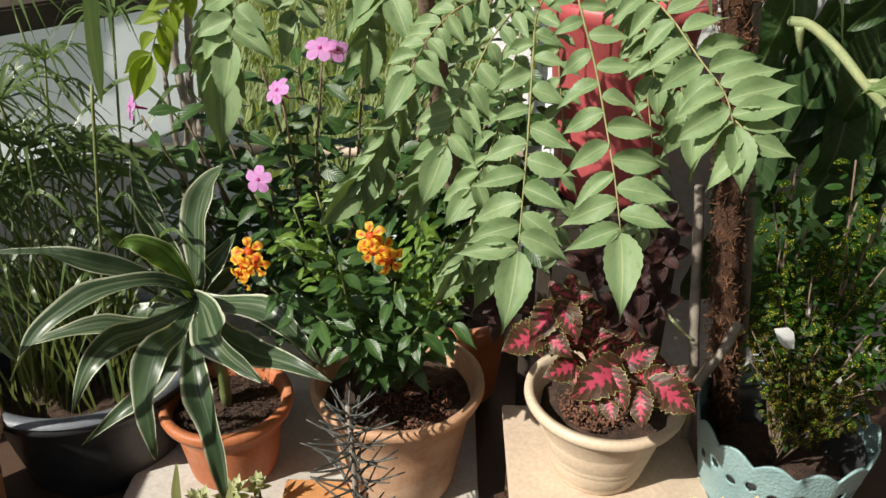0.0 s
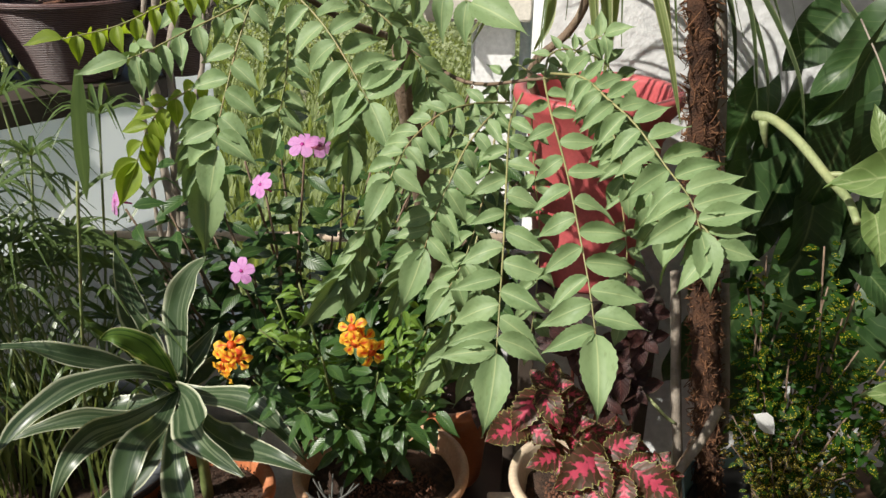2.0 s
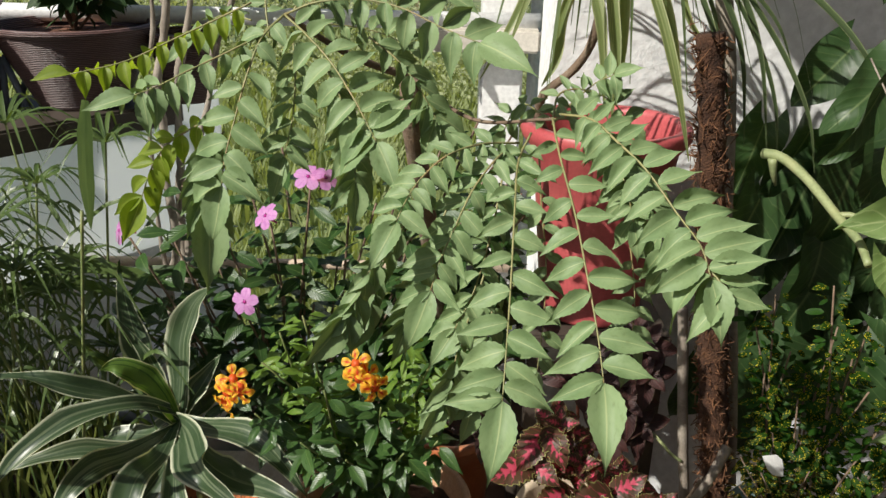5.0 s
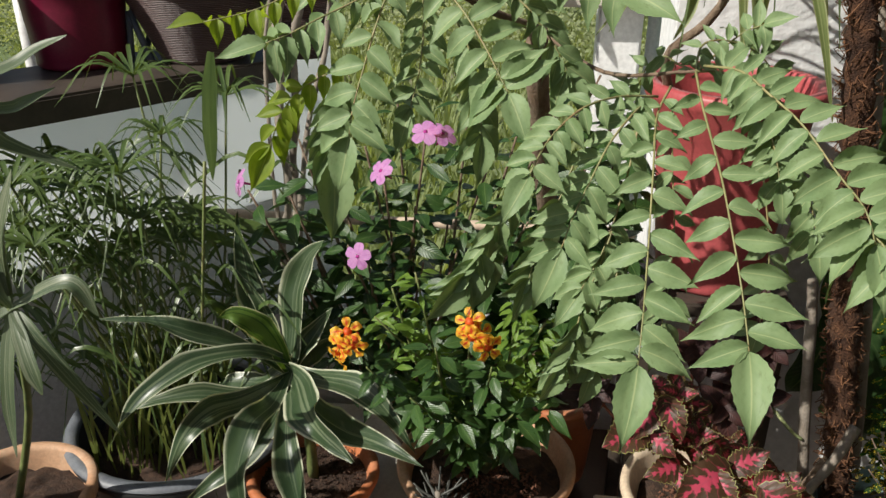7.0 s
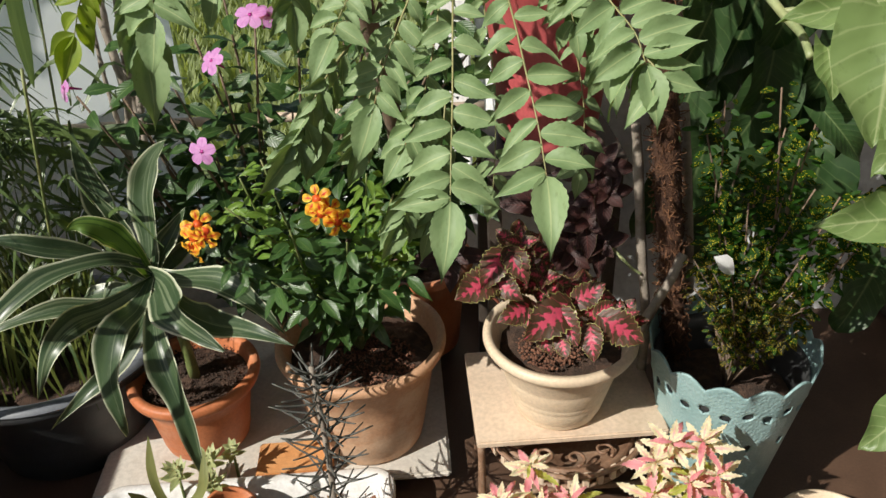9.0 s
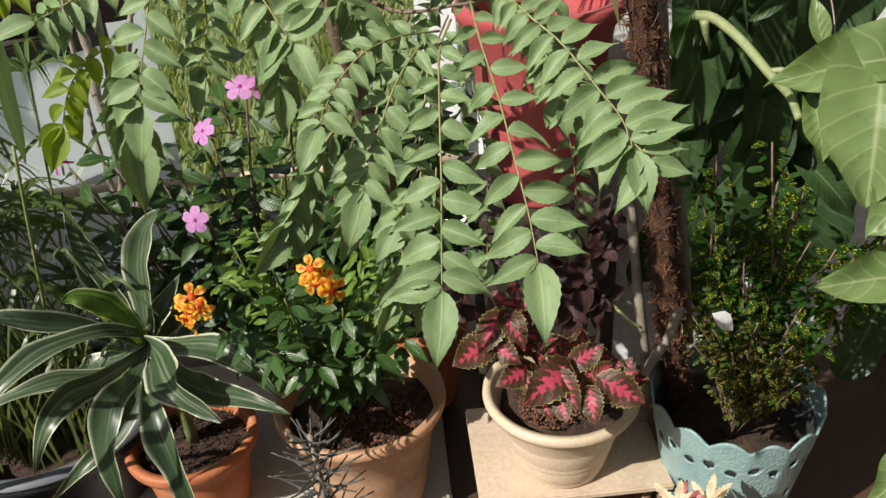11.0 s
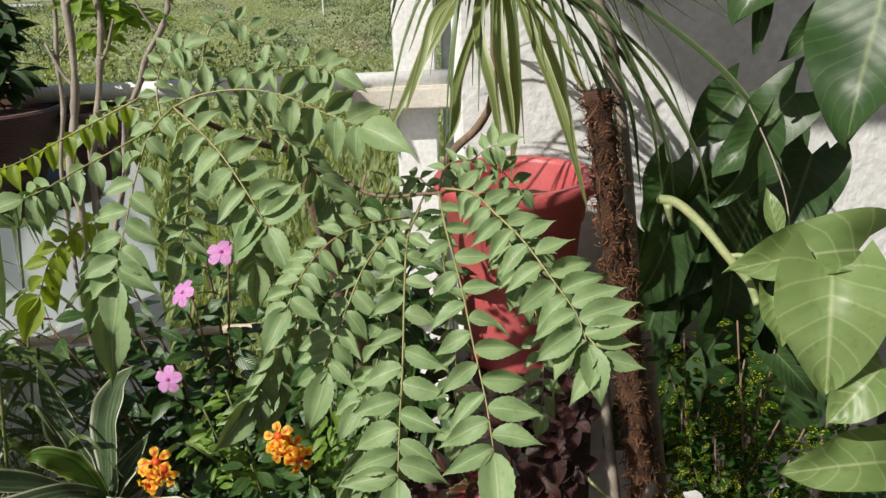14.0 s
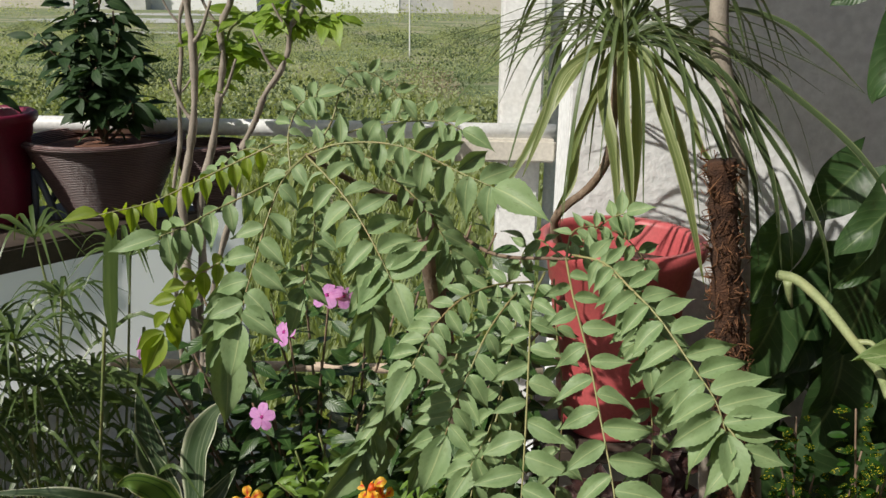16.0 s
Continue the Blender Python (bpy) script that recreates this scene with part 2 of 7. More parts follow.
COLEUS_ROSE = leaf_mat("rose_pink_leaf", (0.52, 0.11, 0.14), (0.70, 0.30, 0.34), edge=(0.80, 0.72, 0.50), edge_w=0.06, vein=(0.6, 0.2, 0.25), rough=0.5, trans=0.3, vary=0.8)
COLEUS_LIME = leaf_mat("yellow_green_leaf", (0.24, 0.30, 0.03), (0.48, 0.50, 0.10), edge=(0.76, 0.74, 0.4), edge_w=0.05, vein=(0.7, 0.5, 0.35), rough=0.5, trans=0.3, vary=0.8)
CROTON = leaf_mat("yellow_spotted_leaf", (0.012, 0.042, 0.004), (0.030, 0.085, 0.008), vein=(0.05, 0.09, 0.012), spots=(0.74, 0.60, 0.04), dot=5.0, relief=0.1, rough=0.55, trans=0.5, spec=0.22, vary=0.9)
CROTON_GREEN = leaf_mat("deep_green_croton_leaf", (0.010, 0.038, 0.004), (0.024, 0.080, 0.008), vein=(0.06, 0.12, 0.016), relief=0.1, rough=0.5, trans=0.4, spec=0.25, vary=0.9)
CROTON_GOLD = leaf_mat("gold_speckled_leaf", (0.016, 0.020, 0.003), (0.042, 0.044, 0.007), vein=(0.05, 0.05, 0.01), spots=(0.66, 0.48, 0.05), dot=4.0, relief=0.1, rough=0.5, trans=0.45, spec=0.25, vary=0.9)
# One heart leaf in two tones: dark for shade, pale for backlit sun.
PHILO_SHADED = leaf_mat("shaded_broad_green_leaf", (0.018, 0.048, 0.014), (0.045, 0.092, 0.028), vein=(0.16, 0.22, 0.09), relief=0.3, side_v=0.22, rough=0.45, trans=0.2, vary=0.6, blotch=(0.03, 0.04, 0.012))
PHILO_LIT = leaf_mat("sunlit_yellow_green_leaf", (0.125, 0.205, 0.062), (0.205, 0.290, 0.105), vein=(0.42, 0.48, 0.25), relief=0.5, side_v=0.35, veins=40.0, blotch=(0.10, 0.15, 0.04), rough=0.42, trans=0.32, vary=0.6)
# Strap leaf of one plant: yellower copy for sun, darker copy for shade.
PALM_LIT = leaf_mat("long_striped_strap_leaf", (0.125, 0.175, 0.055), (0.235, 0.290, 0.110), relief=0.0, edge=(0.44, 0.47, 0.26), edge_w=0.13, lines=6.0, stripes=(0.30, 0.35, 0.16), rough=0.38, trans=0.36)
PALM_SHADED = leaf_mat("shaded_strap_leaf", (0.030, 0.052, 0.022), (0.075, 0.110, 0.045), relief=0.0, edge=(0.20, 0.23, 0.12), edge_w=0.14, lines=6.0, rough=0.36, trans=0.2)
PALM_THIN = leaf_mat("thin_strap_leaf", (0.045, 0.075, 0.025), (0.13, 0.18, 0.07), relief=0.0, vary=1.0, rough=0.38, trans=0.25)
PAPYRUS = leaf_mat("dark_narrow_blade", (0.026, 0.060, 0.018), (0.115, 0.170, 0.050), relief=0.0, vary=0.9, rough=0.36, trans=0.28, spec=0.5)
SPIDER = leaf_mat("pale_striped_grass_leaf", (0.07, 0.11, 0.06), (0.13, 0.17, 0.09), stripes=(0.24, 0.27, 0.18), relief=0.0, rough=0.4, trans=0.25)
BUSH = leaf_mat("deep_green_bush_leaf", (0.016, 0.042, 0.014), (0.040, 0.080, 0.026), vein=(0.08, 0.13, 0.05), rough=0.55, trans=0.2, spec=0.3)
# Shoot colour is lightened to give the tub its sunlit blades.
SHOOT_SUNLIT = leaf_mat("sunlit_yellow_green_shoot", (0.07, 0.10, 0.02), (0.18, 0.21, 0.05), relief=0.0, vary=0.9, rough=0.45, trans=0.3)
OLIVE = leaf_mat("olive_strap_leaf", (0.13, 0.16, 0.05), (0.26, 0.27, 0.10), relief=0.0, edge=(0.30, 0.20, 0.10), edge_w=0.03, rough=0.5, trans=0.25)
LIME = leaf_mat("lime_green_lance_leaf", (0.14, 0.25, 0.03), (0.28, 0.40, 0.06), vein=(0.36, 0.46, 0.12), rough=0.4, trans=0.45)
SUCCULENT = leaf_mat("pale_succulent_leaf", (0.20, 0.26, 0.10), (0.42, 0.45, 0.22), edge=(0.45, 0.25, 0.15), edge_w=0.04, rough=0.45, trans=0.15, vary=0.9)
SPIKY = leaf_mat("grey_purple_rod_leaf", (0.05, 0.055, 0.05), (0.11, 0.11, 0.095), rough=0.5, trans=0.08)
PINK = leaf_mat("pink_petal", (0.62, 0.22, 0.62), (0.78, 0.40, 0.78), vein=(0.6, 0.15, 0.5), rough=0.5, trans=0.4)
PINK_EYE = leaf_mat("magenta_flower_eye", (0.42, 0.02, 0.25), (0.5, 0.04, 0.3), rough=0.5, trans=0.2)
ORANGE = leaf_mat("orange_petal", (0.84, 0.30, 0.02), (0.92, 0.50, 0.05), centre=(0.72, 0.08, 0.03), reach=(0.72, 1.05), edge=(0.94, 0.62, 0.06), edge_w=0.2, rough=0.45, trans=0.35, vary=0.9)
RED_TUBE = leaf_mat("orange_red_flower_tube", (0.62, 0.05, 0.02), (0.78, 0.16, 0.03), rough=0.45, trans=0.3)
# Grass and shrub tones are raised to carry the meadow's pale haze.
GRASS = leaf_mat("meadow_grass", (0.18, 0.24, 0.09), (0.33, 0.38, 0.18), rough=0.7, trans=0.45, vary=1.0)
SHRUB_HAZY = leaf_mat("hazy_shrub_leaf", (0.24, 0.30, 0.15), (0.42, 0.46, 0.27), rough=0.7, trans=0.45, vary=1.0)
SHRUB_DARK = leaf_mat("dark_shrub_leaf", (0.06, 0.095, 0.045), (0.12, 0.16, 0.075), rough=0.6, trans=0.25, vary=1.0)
SHRUB_DRY = leaf_mat("dry_shrub_twig", (0.24, 0.19, 0.13), (0.36, 0.30, 0.22), rough=0.8, trans=0.2, vary=1.0)
DRY = leaf_mat("dry_leaf", (0.22, 0.12, 0.06), (0.42, 0.28, 0.15), vein=(0.3, 0.2, 0.1), rough=0.7, trans=0.2)


def wicker_mat():
    m, nt, b = shader("dark_wicker")
    v = coords(nt)
    wv = node(nt, "ShaderNodeTexWave", Scale=75.0, Distortion=2.5, Detail=2.0)
    wv.bands_direction = "Z"
    nt.links.new(v, wv.inputs["Vector"])
    c = ramp(nt, wv.outputs["Fac"], [(0.2, (0.07, 0.036, 0.034)), (0.8, (0.21, 0.125, 0.115))])
    c = mixc(nt, 0.4, c, ramp(nt, noise_n(nt, v, 14, 5), [(0.3, (0.4, 0.35, 0.35)), (0.7, (1, 1, 1))]), "MULTIPLY")
    nt.links.new(c, b.inputs["Base Color"])
    b.inputs["Roughness"].default_value = 0.5
    bump(nt, b, wv.outputs["Fac"], 0.8, 0.004)
    return m


WICKER = wicker_mat()


def frosted_mat():
    m, nt, b = shader("frosted_white_panel")
    v = coords(nt)
    c = ramp(nt, noise_n(nt, v, 2.0, 5), [(0.3, (0.92, 0.94, 0.94)), (0.7, (0.96, 0.97, 0.97))])
    nt.links.new(c, b.inputs["Base Color"])
    b.inputs["Roughness"].default_value = 0.5
    tr = nt.nodes.new("ShaderNodeBsdfTranslucent")
    nt.links.new(c, tr.inputs["Color"])
    mx = nt.nodes.new("ShaderNodeMixShader")
    mx.inputs[0].default_value = 0.92
    nt.links.new(b.outputs[0], mx.inputs[1])
    nt.links.new(tr.outputs[0], mx.inputs[2])
    nt.links.new(mx.outputs[0], nt.nodes["Material Output"].inputs["Surface"])
    return m


FROSTED = frosted_mat()
FIBRE = surface("loose_coir", (0.10, 0.042, 0.018), (0.26, 0.12, 0.055), 50, 300, 0.9, (0.06, 0.025, 0.012), 0.6, bump_s=0.3)


def teal_mat():
    m, nt, b = shader("teal_embossed_plastic")
    v = coords(nt)
    vo = node(nt, "ShaderNodeTexVoronoi", Scale=150.0)
    nt.links.new(v, vo.inputs["Vector"])
    c = ramp(nt, noise_n(nt, v, 9, 5), [(0.3, (0.20, 0.325, 0.33)), (0.7, (0.32, 0.46, 0.455))])
    c = mixc(nt, ramp(nt, vo.outputs["Distance"], [(0.0, (0.7, 0.7, 0.7)), (0.25, (0, 0, 0))]), c, (0.50, 0.62, 0.63))
    nt.links.new(c, b.inputs["Base Color"])
    b.inputs["Roughness"].default_value = 0.4
    bump(nt, b, vo.outputs["Distance"], 0.6, 0.002)
    return m


TEAL = teal_mat()


def meadow_mat():
    m, nt, b = shader("meadow_ground")
    v = coords(nt)
    c = ramp(nt, noise_n(nt, v, 0.35, 12, 0.75), [(0.36, (0.11, 0.17, 0.06)), (0.5, (0.21, 0.27, 0.11)), (0.64, (0.34, 0.37, 0.19))])
    # broad tan drift: dry patches, with pale haze mixed into the colour
    c = mixc(nt, ramp(nt, noise_n(nt, v, 0.09, 5, 0.6), [(0.46, (0, 0, 0)), (0.58, (0.85, 0.85, 0.85))]), c, (0.44, 0.41, 0.27))
    c = mixc(nt, ramp(nt, noise_n(nt, v, 0.16, 6, 0.65), [(0.52, (0, 0, 0)), (0.66, (0.6, 0.6, 0.6))]), c, (0.12, 0.17, 0.08))
    c = mixc(nt, 0.6, c, ramp(nt, noise_n(nt, v, 1.6, 6, 0.7), [(0.35, (0.3, 0.35, 0.3)), (0.65, (1, 1, 1))]), "MULTIPLY")
    nt.links.new(c, b.inputs["Base Color"])
    b.inputs["Roughness"].default_value = 0.95
    bump(nt, b, noise_n(nt, v, 2.5, 6), 0.8, 0.1)
    return m


MEADOW = meadow_mat()
PAVING = surface("grey_concrete", (0.20, 0.205, 0.20), (0.28, 0.285, 0.28), 0.4, 4, 0.85, (0.16, 0.17, 0.14), 0.4)
PALE_ROAD = surface("pale_concrete", (0.5, 0.5, 0.49), (0.62, 0.62, 0.6), 0.4, 4, 0.8, (0.4, 0.4, 0.38), 0.4)

# ---- mesh helpers ----
WORLD = {}


def mesh_of(name, bm, mat, smooth=False):
    me = bpy.data.meshes.new(name)
    bm.to_mesh(me)
    bm.free()
    me.materials.append(mat)
    if smooth:
        me.polygons.foreach_set("use_smooth", [True] * len(me.polygons))
    return me


def thing(name, at, label, category, group="", kind=""):
    ob = new(name)
    ob.empty_display_size = 0.05
    ob.location = at
    WORLD[ob] = Matrix.Translation(at)
    return tagged(ob, label, category, group, kind)


def part(name, data, mat, parent, label="", m=None, smooth=True):
    me = mesh_of(name, data, mat, smooth) if isinstance(data, bmesh.types.BMesh) else data
    ob = new(name, me)
    m = m or Matrix.Identity(4)
    ob.parent = parent
    ob.matrix_parent_inverse = WORLD[parent].inverted()
    ob.matrix_basis = m
    WORLD[ob] = m
    if label:
        ob["label"] = label
    return ob


def solo(name, bm, mat, label, category, group="", kind="", smooth=False):
    ob = new(name, mesh_of(name, bm, mat, smooth))
    WORLD[ob] = Matrix.Identity(4)
    return tagged(ob, label, category, group, kind)


def add_box(bm, lo, hi, bevel=0.0, turn=None):
    tmp = bmesh.new()
    bmesh.ops.create_cube(tmp, size=1.0)
    size = [h - l for l, h in zip(lo, hi)]
    mid = [(h + l) / 2 for l, h in zip(lo, hi)]
    bmesh.ops.scale(tmp, vec=size, verts=tmp.verts)
    if bevel:
        bmesh.ops.bevel(tmp, geom=tmp.edges[:], offset=bevel, segments=2, affect="EDGES")
    mat = Matrix.Translation(mid) @ (turn or Matrix.Identity(4))
    bmesh.ops.transform(tmp, matrix=mat, verts=tmp.verts)
    me = bpy.data.meshes.new("tmp")
    tmp.to_mesh(me)
    tmp.free()
    bm.from_mesh(me)
    bpy.data.meshes.remove(me)
    return bm


def box(lo, hi, bevel=0.003, turn=None):
    return add_box(bmesh.new(), lo, hi, bevel, turn)


def curve_pts(pts, n):
    """A smooth line through the given points (Catmull-Rom), n + 1 samples."""
    p = [Vector(q) for q in pts]
    p = [p[0] * 2 - p[1]] + p + [p[-1] * 2 - p[-2]]
    out, k = [], len(p) - 3
    for i in range(n + 1):
        s = i / n * k
        j = min(int(s), k - 1)
        t = s - j
        a, b, c, d = p[j:j + 4]
        out.append(0.5 * (2 * b + (c - a) * t + (2 * a - 5 * b + 4 * c - d) * t * t + (3 * b - a - 3 * c + d) * t ** 3))
    return out


def add_tube(bm, pts, r0, r1=None, n=12, sides=8, wobble=0.0):
    r1 = r0 if r1 is None else r1
    line = curve_pts(pts, n) if len(pts) > 1 else pts
    ref, rings = Vector((0.31, 0.2, 0.93)), []
    for i, q in enumerate(line):
        d = (line[min(i + 1, n)] - line[max(i - 1, 0)]).normalized()
        s = d.cross(ref)
        if s.length < 0.05:
            s = d.cross(Vector((1, 0, 0)))
        s.normalize()
        w = s.cross(d)
        r = r0 + (r1 - r0) * i / n
        r *= 1 + wobble * (random.random() - 0.5)
        rings.append([bm.verts.new(q + r * (s * math.cos(a) + w * math.sin(a))) for a in (2 * math.pi * k / sides for k in range(sides))])
    for a, b in zip(rings, rings[1:]):
        for k in range(sides):
            bm.faces.new((a[k], a[(k + 1) % sides], b[(k + 1) % sides], b[k]))
    bm.faces.new(rings[0][::-1])
    bm.faces.new(rings[-1])
    return bm


def tube(pts, r0, r1=None, n=12, sides=8, wobble=0.0):
    return add_tube(bmesh.new(), pts, r0, r1, n, sides, wobble)


def lathe(profile, c, seg=56, wobble=0.0):
    """Turns (radius, height) pairs round the upright line through c."""
    bm = bmesh.new()
    rings = []
    for r, z in profile:
        rings.append([bm.verts.new((c[0] + r * math.cos(a) * (1 + wobble * math.sin(3 * a + 1)), c[1] + r * math.sin(a), c[2] + z)) for a in (2 * math.pi * k / seg for k in range(seg))])
    for a, b in zip(rings, rings[1:]):
        for k in range(seg):
            bm.faces.new((a[k], a[(k + 1) % seg], b[(k + 1) % seg], b[k]))
    return bm


def heap(r, c, rise=0.01, seg=40, rough=0.006, seed=1):
    """A rough disc of soil, filled to the pot's wall."""
    bm = bmesh.new()
    rings = []
    for j in range(9):
        q = r * (1 - j / 9)
        ring = []
        for k in range(seg):
            a = 2 * math.pi * k / seg
            x, y = q * math.cos(a), q * math.sin(a)
            h = rise * (1 - (q / r) ** 2) + rough * noise.noise(Vector((x * 40 + seed, y * 40, seed))) + rough * 0.6 * noise.noise(Vector((x * 120, y * 120, seed)))
            ring.append(bm.verts.new((c[0] + x, c[1] + y, c[2] + h)))
        rings.append(ring)
    for a, b in zip(rings, rings[1:]):
        for k in range(seg):
            bm.faces.new((a[k], a[(k + 1) % seg], b[(k + 1) % seg], b[k]))
    bm.faces.new(rings[-1])
    return bm


def crumbs(c, r, count, size, seed, x0=-1.0, x1=1.0, deep=1.0):
    """Loose crumbs of soil lying on a heap, within a stretch of it."""
    rng = random.Random(seed)
    bm = bmesh.new()
    for _ in range(count):
        a, q = rng.random() * 6.283, r * math.sqrt(rng.random())
        x, y = q * math.cos(a), q * math.sin(a) * deep
        if not x0 * r <= x <= x1 * r:
            continue
        s = size * (0.4 + rng.random())
        m = Matrix.Translation((c[0] + x, c[1] + y, c[2] + s * 0.3 + 0.003)) @ Euler((rng.random() * 6, rng.random() * 6, 0)).to_matrix().to_4x4() @ Matrix.Diagonal((s, s * 0.8, s * 0.6, 1))
        bmesh.ops.create_icosphere(bm, subdivisions=1, radius=0.5, matrix=m)
    return bm


# ---- leaves ----
def widths(shape, v):
    if shape == "ovate":
        return 0.215 * max(0.0, math.sin(math.pi * v ** 0.74)) ** 1.08
    if shape == "curry":
        return 0.215 * max(0.0, math.sin(math.pi * v ** 0.70)) ** (0.92 + 0.75 * v) + 0.003
    if shape == "lance":
        return 0.13 * math.sin(math.pi * v ** 0.8) ** 0.9
    if shape == "round":
        return 0.36 * math.sin(math.pi * v ** 0.85) ** 0.62
    if shape == "heart":
        return 0.46 * (math.sin(math.pi * (0.10 + 0.90 * v) ** 0.72)) ** 0.75 if v < 1 else 0.0
    if shape == "spray":
        return 0.135 * math.sin(math.pi * v ** 0.9) ** 0.85 * (1 + 0.22 * math.sin(v * 46))
    if shape == "coleus":
        return 0.76 * v ** 0.55 * (1 - v) ** 0.95 * (1 + 0.11 * math.sin(v * 60))
    if shape == "petal":
        return 0.48 * math.sin(math.pi * (0.04 + 0.88 * v)) ** 0.55 * v ** 0.3
    if shape == "strap":
        return 0.5 * min(1, (1 - v) * 3.2) ** 0.7 * min(1, 0.45 + v * 2.2)
    if shape == "long":
        return 0.5 * min(1.0, 0.32 + 1.5 * v) * max(0.0, min(1.0, (1 - v) * 1.9)) ** 0.8
    if shape == "blade":
        return 0.5 * min(1, (1 - v) * 1.6) * min(1, 0.5 + v * 3)
    return 0.2


def leaf(shape, mat, rows=8, droop=0.12, fold=0.25, wave=0.0, seed=0, width=1.0, twist=0.0, hook=0.0):
    """A unit leaf blade along +Y, face up, with its own UVs (across, along)."""
    rng = random.Random(seed)
    ph = rng.random() * 6
    bm = bmesh.new()
    uvl = bm.loops.layers.uv.new("UVMap")
    grid, info = [], {}
    for i in range(rows + 1):
        v = i / rows
        w = max(widths(shape, v) * width, 0.002)
        if shape in ("curry", "coleus") and rows > 12:
            w *= 1.0 + 0.075 * (i % 2)
        row = []
        for s in (-1, -0.5, 0, 0.5, 1):
            x = s * w + hook * v * v
            z = fold * abs(s * w) - droop * v * v + wave * math.sin(v * 9 + ph + s * 1.3) * abs(s) * 0.5
            y = v * (1 - 0.25 * droop * v)
            if shape in ("heart", "coleus"):
                y -= (0.26 if shape == "heart" else 0.10) * s * s * (1 - v) ** 4
            a = twist * v
            vert = bm.verts.new((x * math.cos(a) - z * math.sin(a) * 0.3, y, z + x * math.sin(a)))
            info[vert] = (0.5 + s * 0.5, v)
            row.append(vert)
        grid.append(row)
    for a, b in zip(grid, grid[1:]):
        for k in range(4):
            f = bm.faces.new((a[k], a[k + 1], b[k + 1], b[k]))
            for lp in f.loops:
                lp[uvl].uv = info[lp.vert]
    return mesh_of("leaf", bm, mat, True)


def leaf_pose(base, way, face, length, wide=1.0):
    y = Vector(way).normalized()
    x = y.cross(Vector(face))
    if x.length < 1e-3:
        x = y.cross(Vector((1, 0.2, 0.1)))
    x.normalize()
    z = x.cross(y)
    m = Matrix((x * length * wide, y * length, z * length)).transposed().to_4x4()
    m.translation = Vector(base)
    return m


def strap(pts, width, shape="strap", rows=18, face=(0, -0.4, 1), fold=0.35, wave=0.0, seed=0, twist=0.0):
    """A long leaf along a bent line, as a mesh of its own."""
    rng = random.Random(seed)
    line = curve_pts(pts, rows)
    bm = bmesh.new()
    uvl = bm.loops.layers.uv.new("UVMap")
    grid, info, ph = [], {}, rng.random() * 6
    for i, q in enumerate(line):
        v = i / rows
        d = (line[min(i + 1, rows)] - line[max(i - 1, 0)]).normalized()
        s = d.cross(Vector(face))
        if s.length < 1e-3:
            s = Vector((1, 0, 0))
        s.normalize()
        up = s.cross(d)
        a = twist * v
        s, up = s * math.cos(a) + up * math.sin(a), up * math.cos(a) - s * math.sin(a)
        w = max(widths(shape, v) * width, 0.0006)
        row = []
        for k in (-1, -0.5, 0, 0.5, 1):
            h = fold * abs(k) * w + wave * width * (math.sin(v * 11 + ph + k) + 0.45 * math.sin(v * 23 + ph * 2 - k * 2)) * abs(k)
            vert = bm.verts.new(q + s * k * w + up * h)
            info[vert] = (0.5 + k * 0.5, v)
            row.append(vert)
        grid.append(row)
    for a, b in zip(grid, grid[1:]):
        for k in range(4):
            f = bm.faces.new((a[k], a[k + 1], b[k + 1], b[k]))
            for lp in f.loops:
                lp[uvl].uv = info[lp.vert]
    return bm


# ---- the balcony ----
solo("floor", box((-1.56, -1.3, -0.12), (2.6, 2.35, 0.0), 0.0), FLOOR, "dark brown balcony floor in shade", "floor", kind="structure")
# unseen slab, added so its edge cuts the sun off the upper wall
solo("ceiling", box((-0.66, 0.75, 2.75), (2.6, 2.35, 2.9), 0.0), PLASTER, "unseen white slab added overhead to shade the wall", "ceiling", kind="structure")
solo("wall_back", box((0.265, 1.86, -0.1), (2.6, 2.06, 2.75), 0.004), PLASTER, "white wall of rough plaster, sunlit beside the railing", "wall", kind="structure")
# added wall; the dark coping colour stands in for shade on the right
solo("wall_side", box((1.38, -1.1, -0.1), (1.5, 1.86, 2.75), 0.0), COPING, "added side wall, coloured dark to stand for deep shade", "wall", kind="structure")
# unseen parapet; its height decides where low sun reaches the pots
solo("wall_left", box((-1.56, -1.1, 0.0), (-1.44, 0.92, 0.88), 0.004), PANEL, "unseen low white parapet, height set to trim the sun", "wall", kind="structure")
# unseen, added behind the camera to close off light from that side
solo("wall_behind", box((-0.64, -1.3, -0.1), (1.5, -1.1, 2.75), 0.0), PLASTER, "unseen white wall added behind to hold back sky light", "wall", kind="structure")
solo("kerb_wall", box((-2.2, 2.02, 0.0), (0.265, 2.18, 0.36), 0.006), PLASTER, "low white kerb wall under the railing", "wall", kind="structure")

rail = thing("railing", (-0.4, 2.1, 0.36), "white enamelled metal balcony railing", "railing")
part("top_rail", tube([(-2.2, 2.1, 1.245), (-1, 2.1, 1.245), (0.265, 2.1, 1.245)], 0.021, n=6, sides=16), WHITE_METAL, rail)
# box added at the rail's end; its beige stands for the front in shade
part("rail_sleeve", box((0.0, 2.055, 1.175), (0.264, 2.118, 1.232), 0.006), BOARD, rail, "added end piece of the rail, beige for its shaded front", smooth=False)
part("bottom_rail", tube([(-2.2, 2.1, 0.59), (-1, 2.1, 0.59), (0.265, 2.1, 0.59)], 0.014, n=6, sides=12), TAN_BOARD, rail)
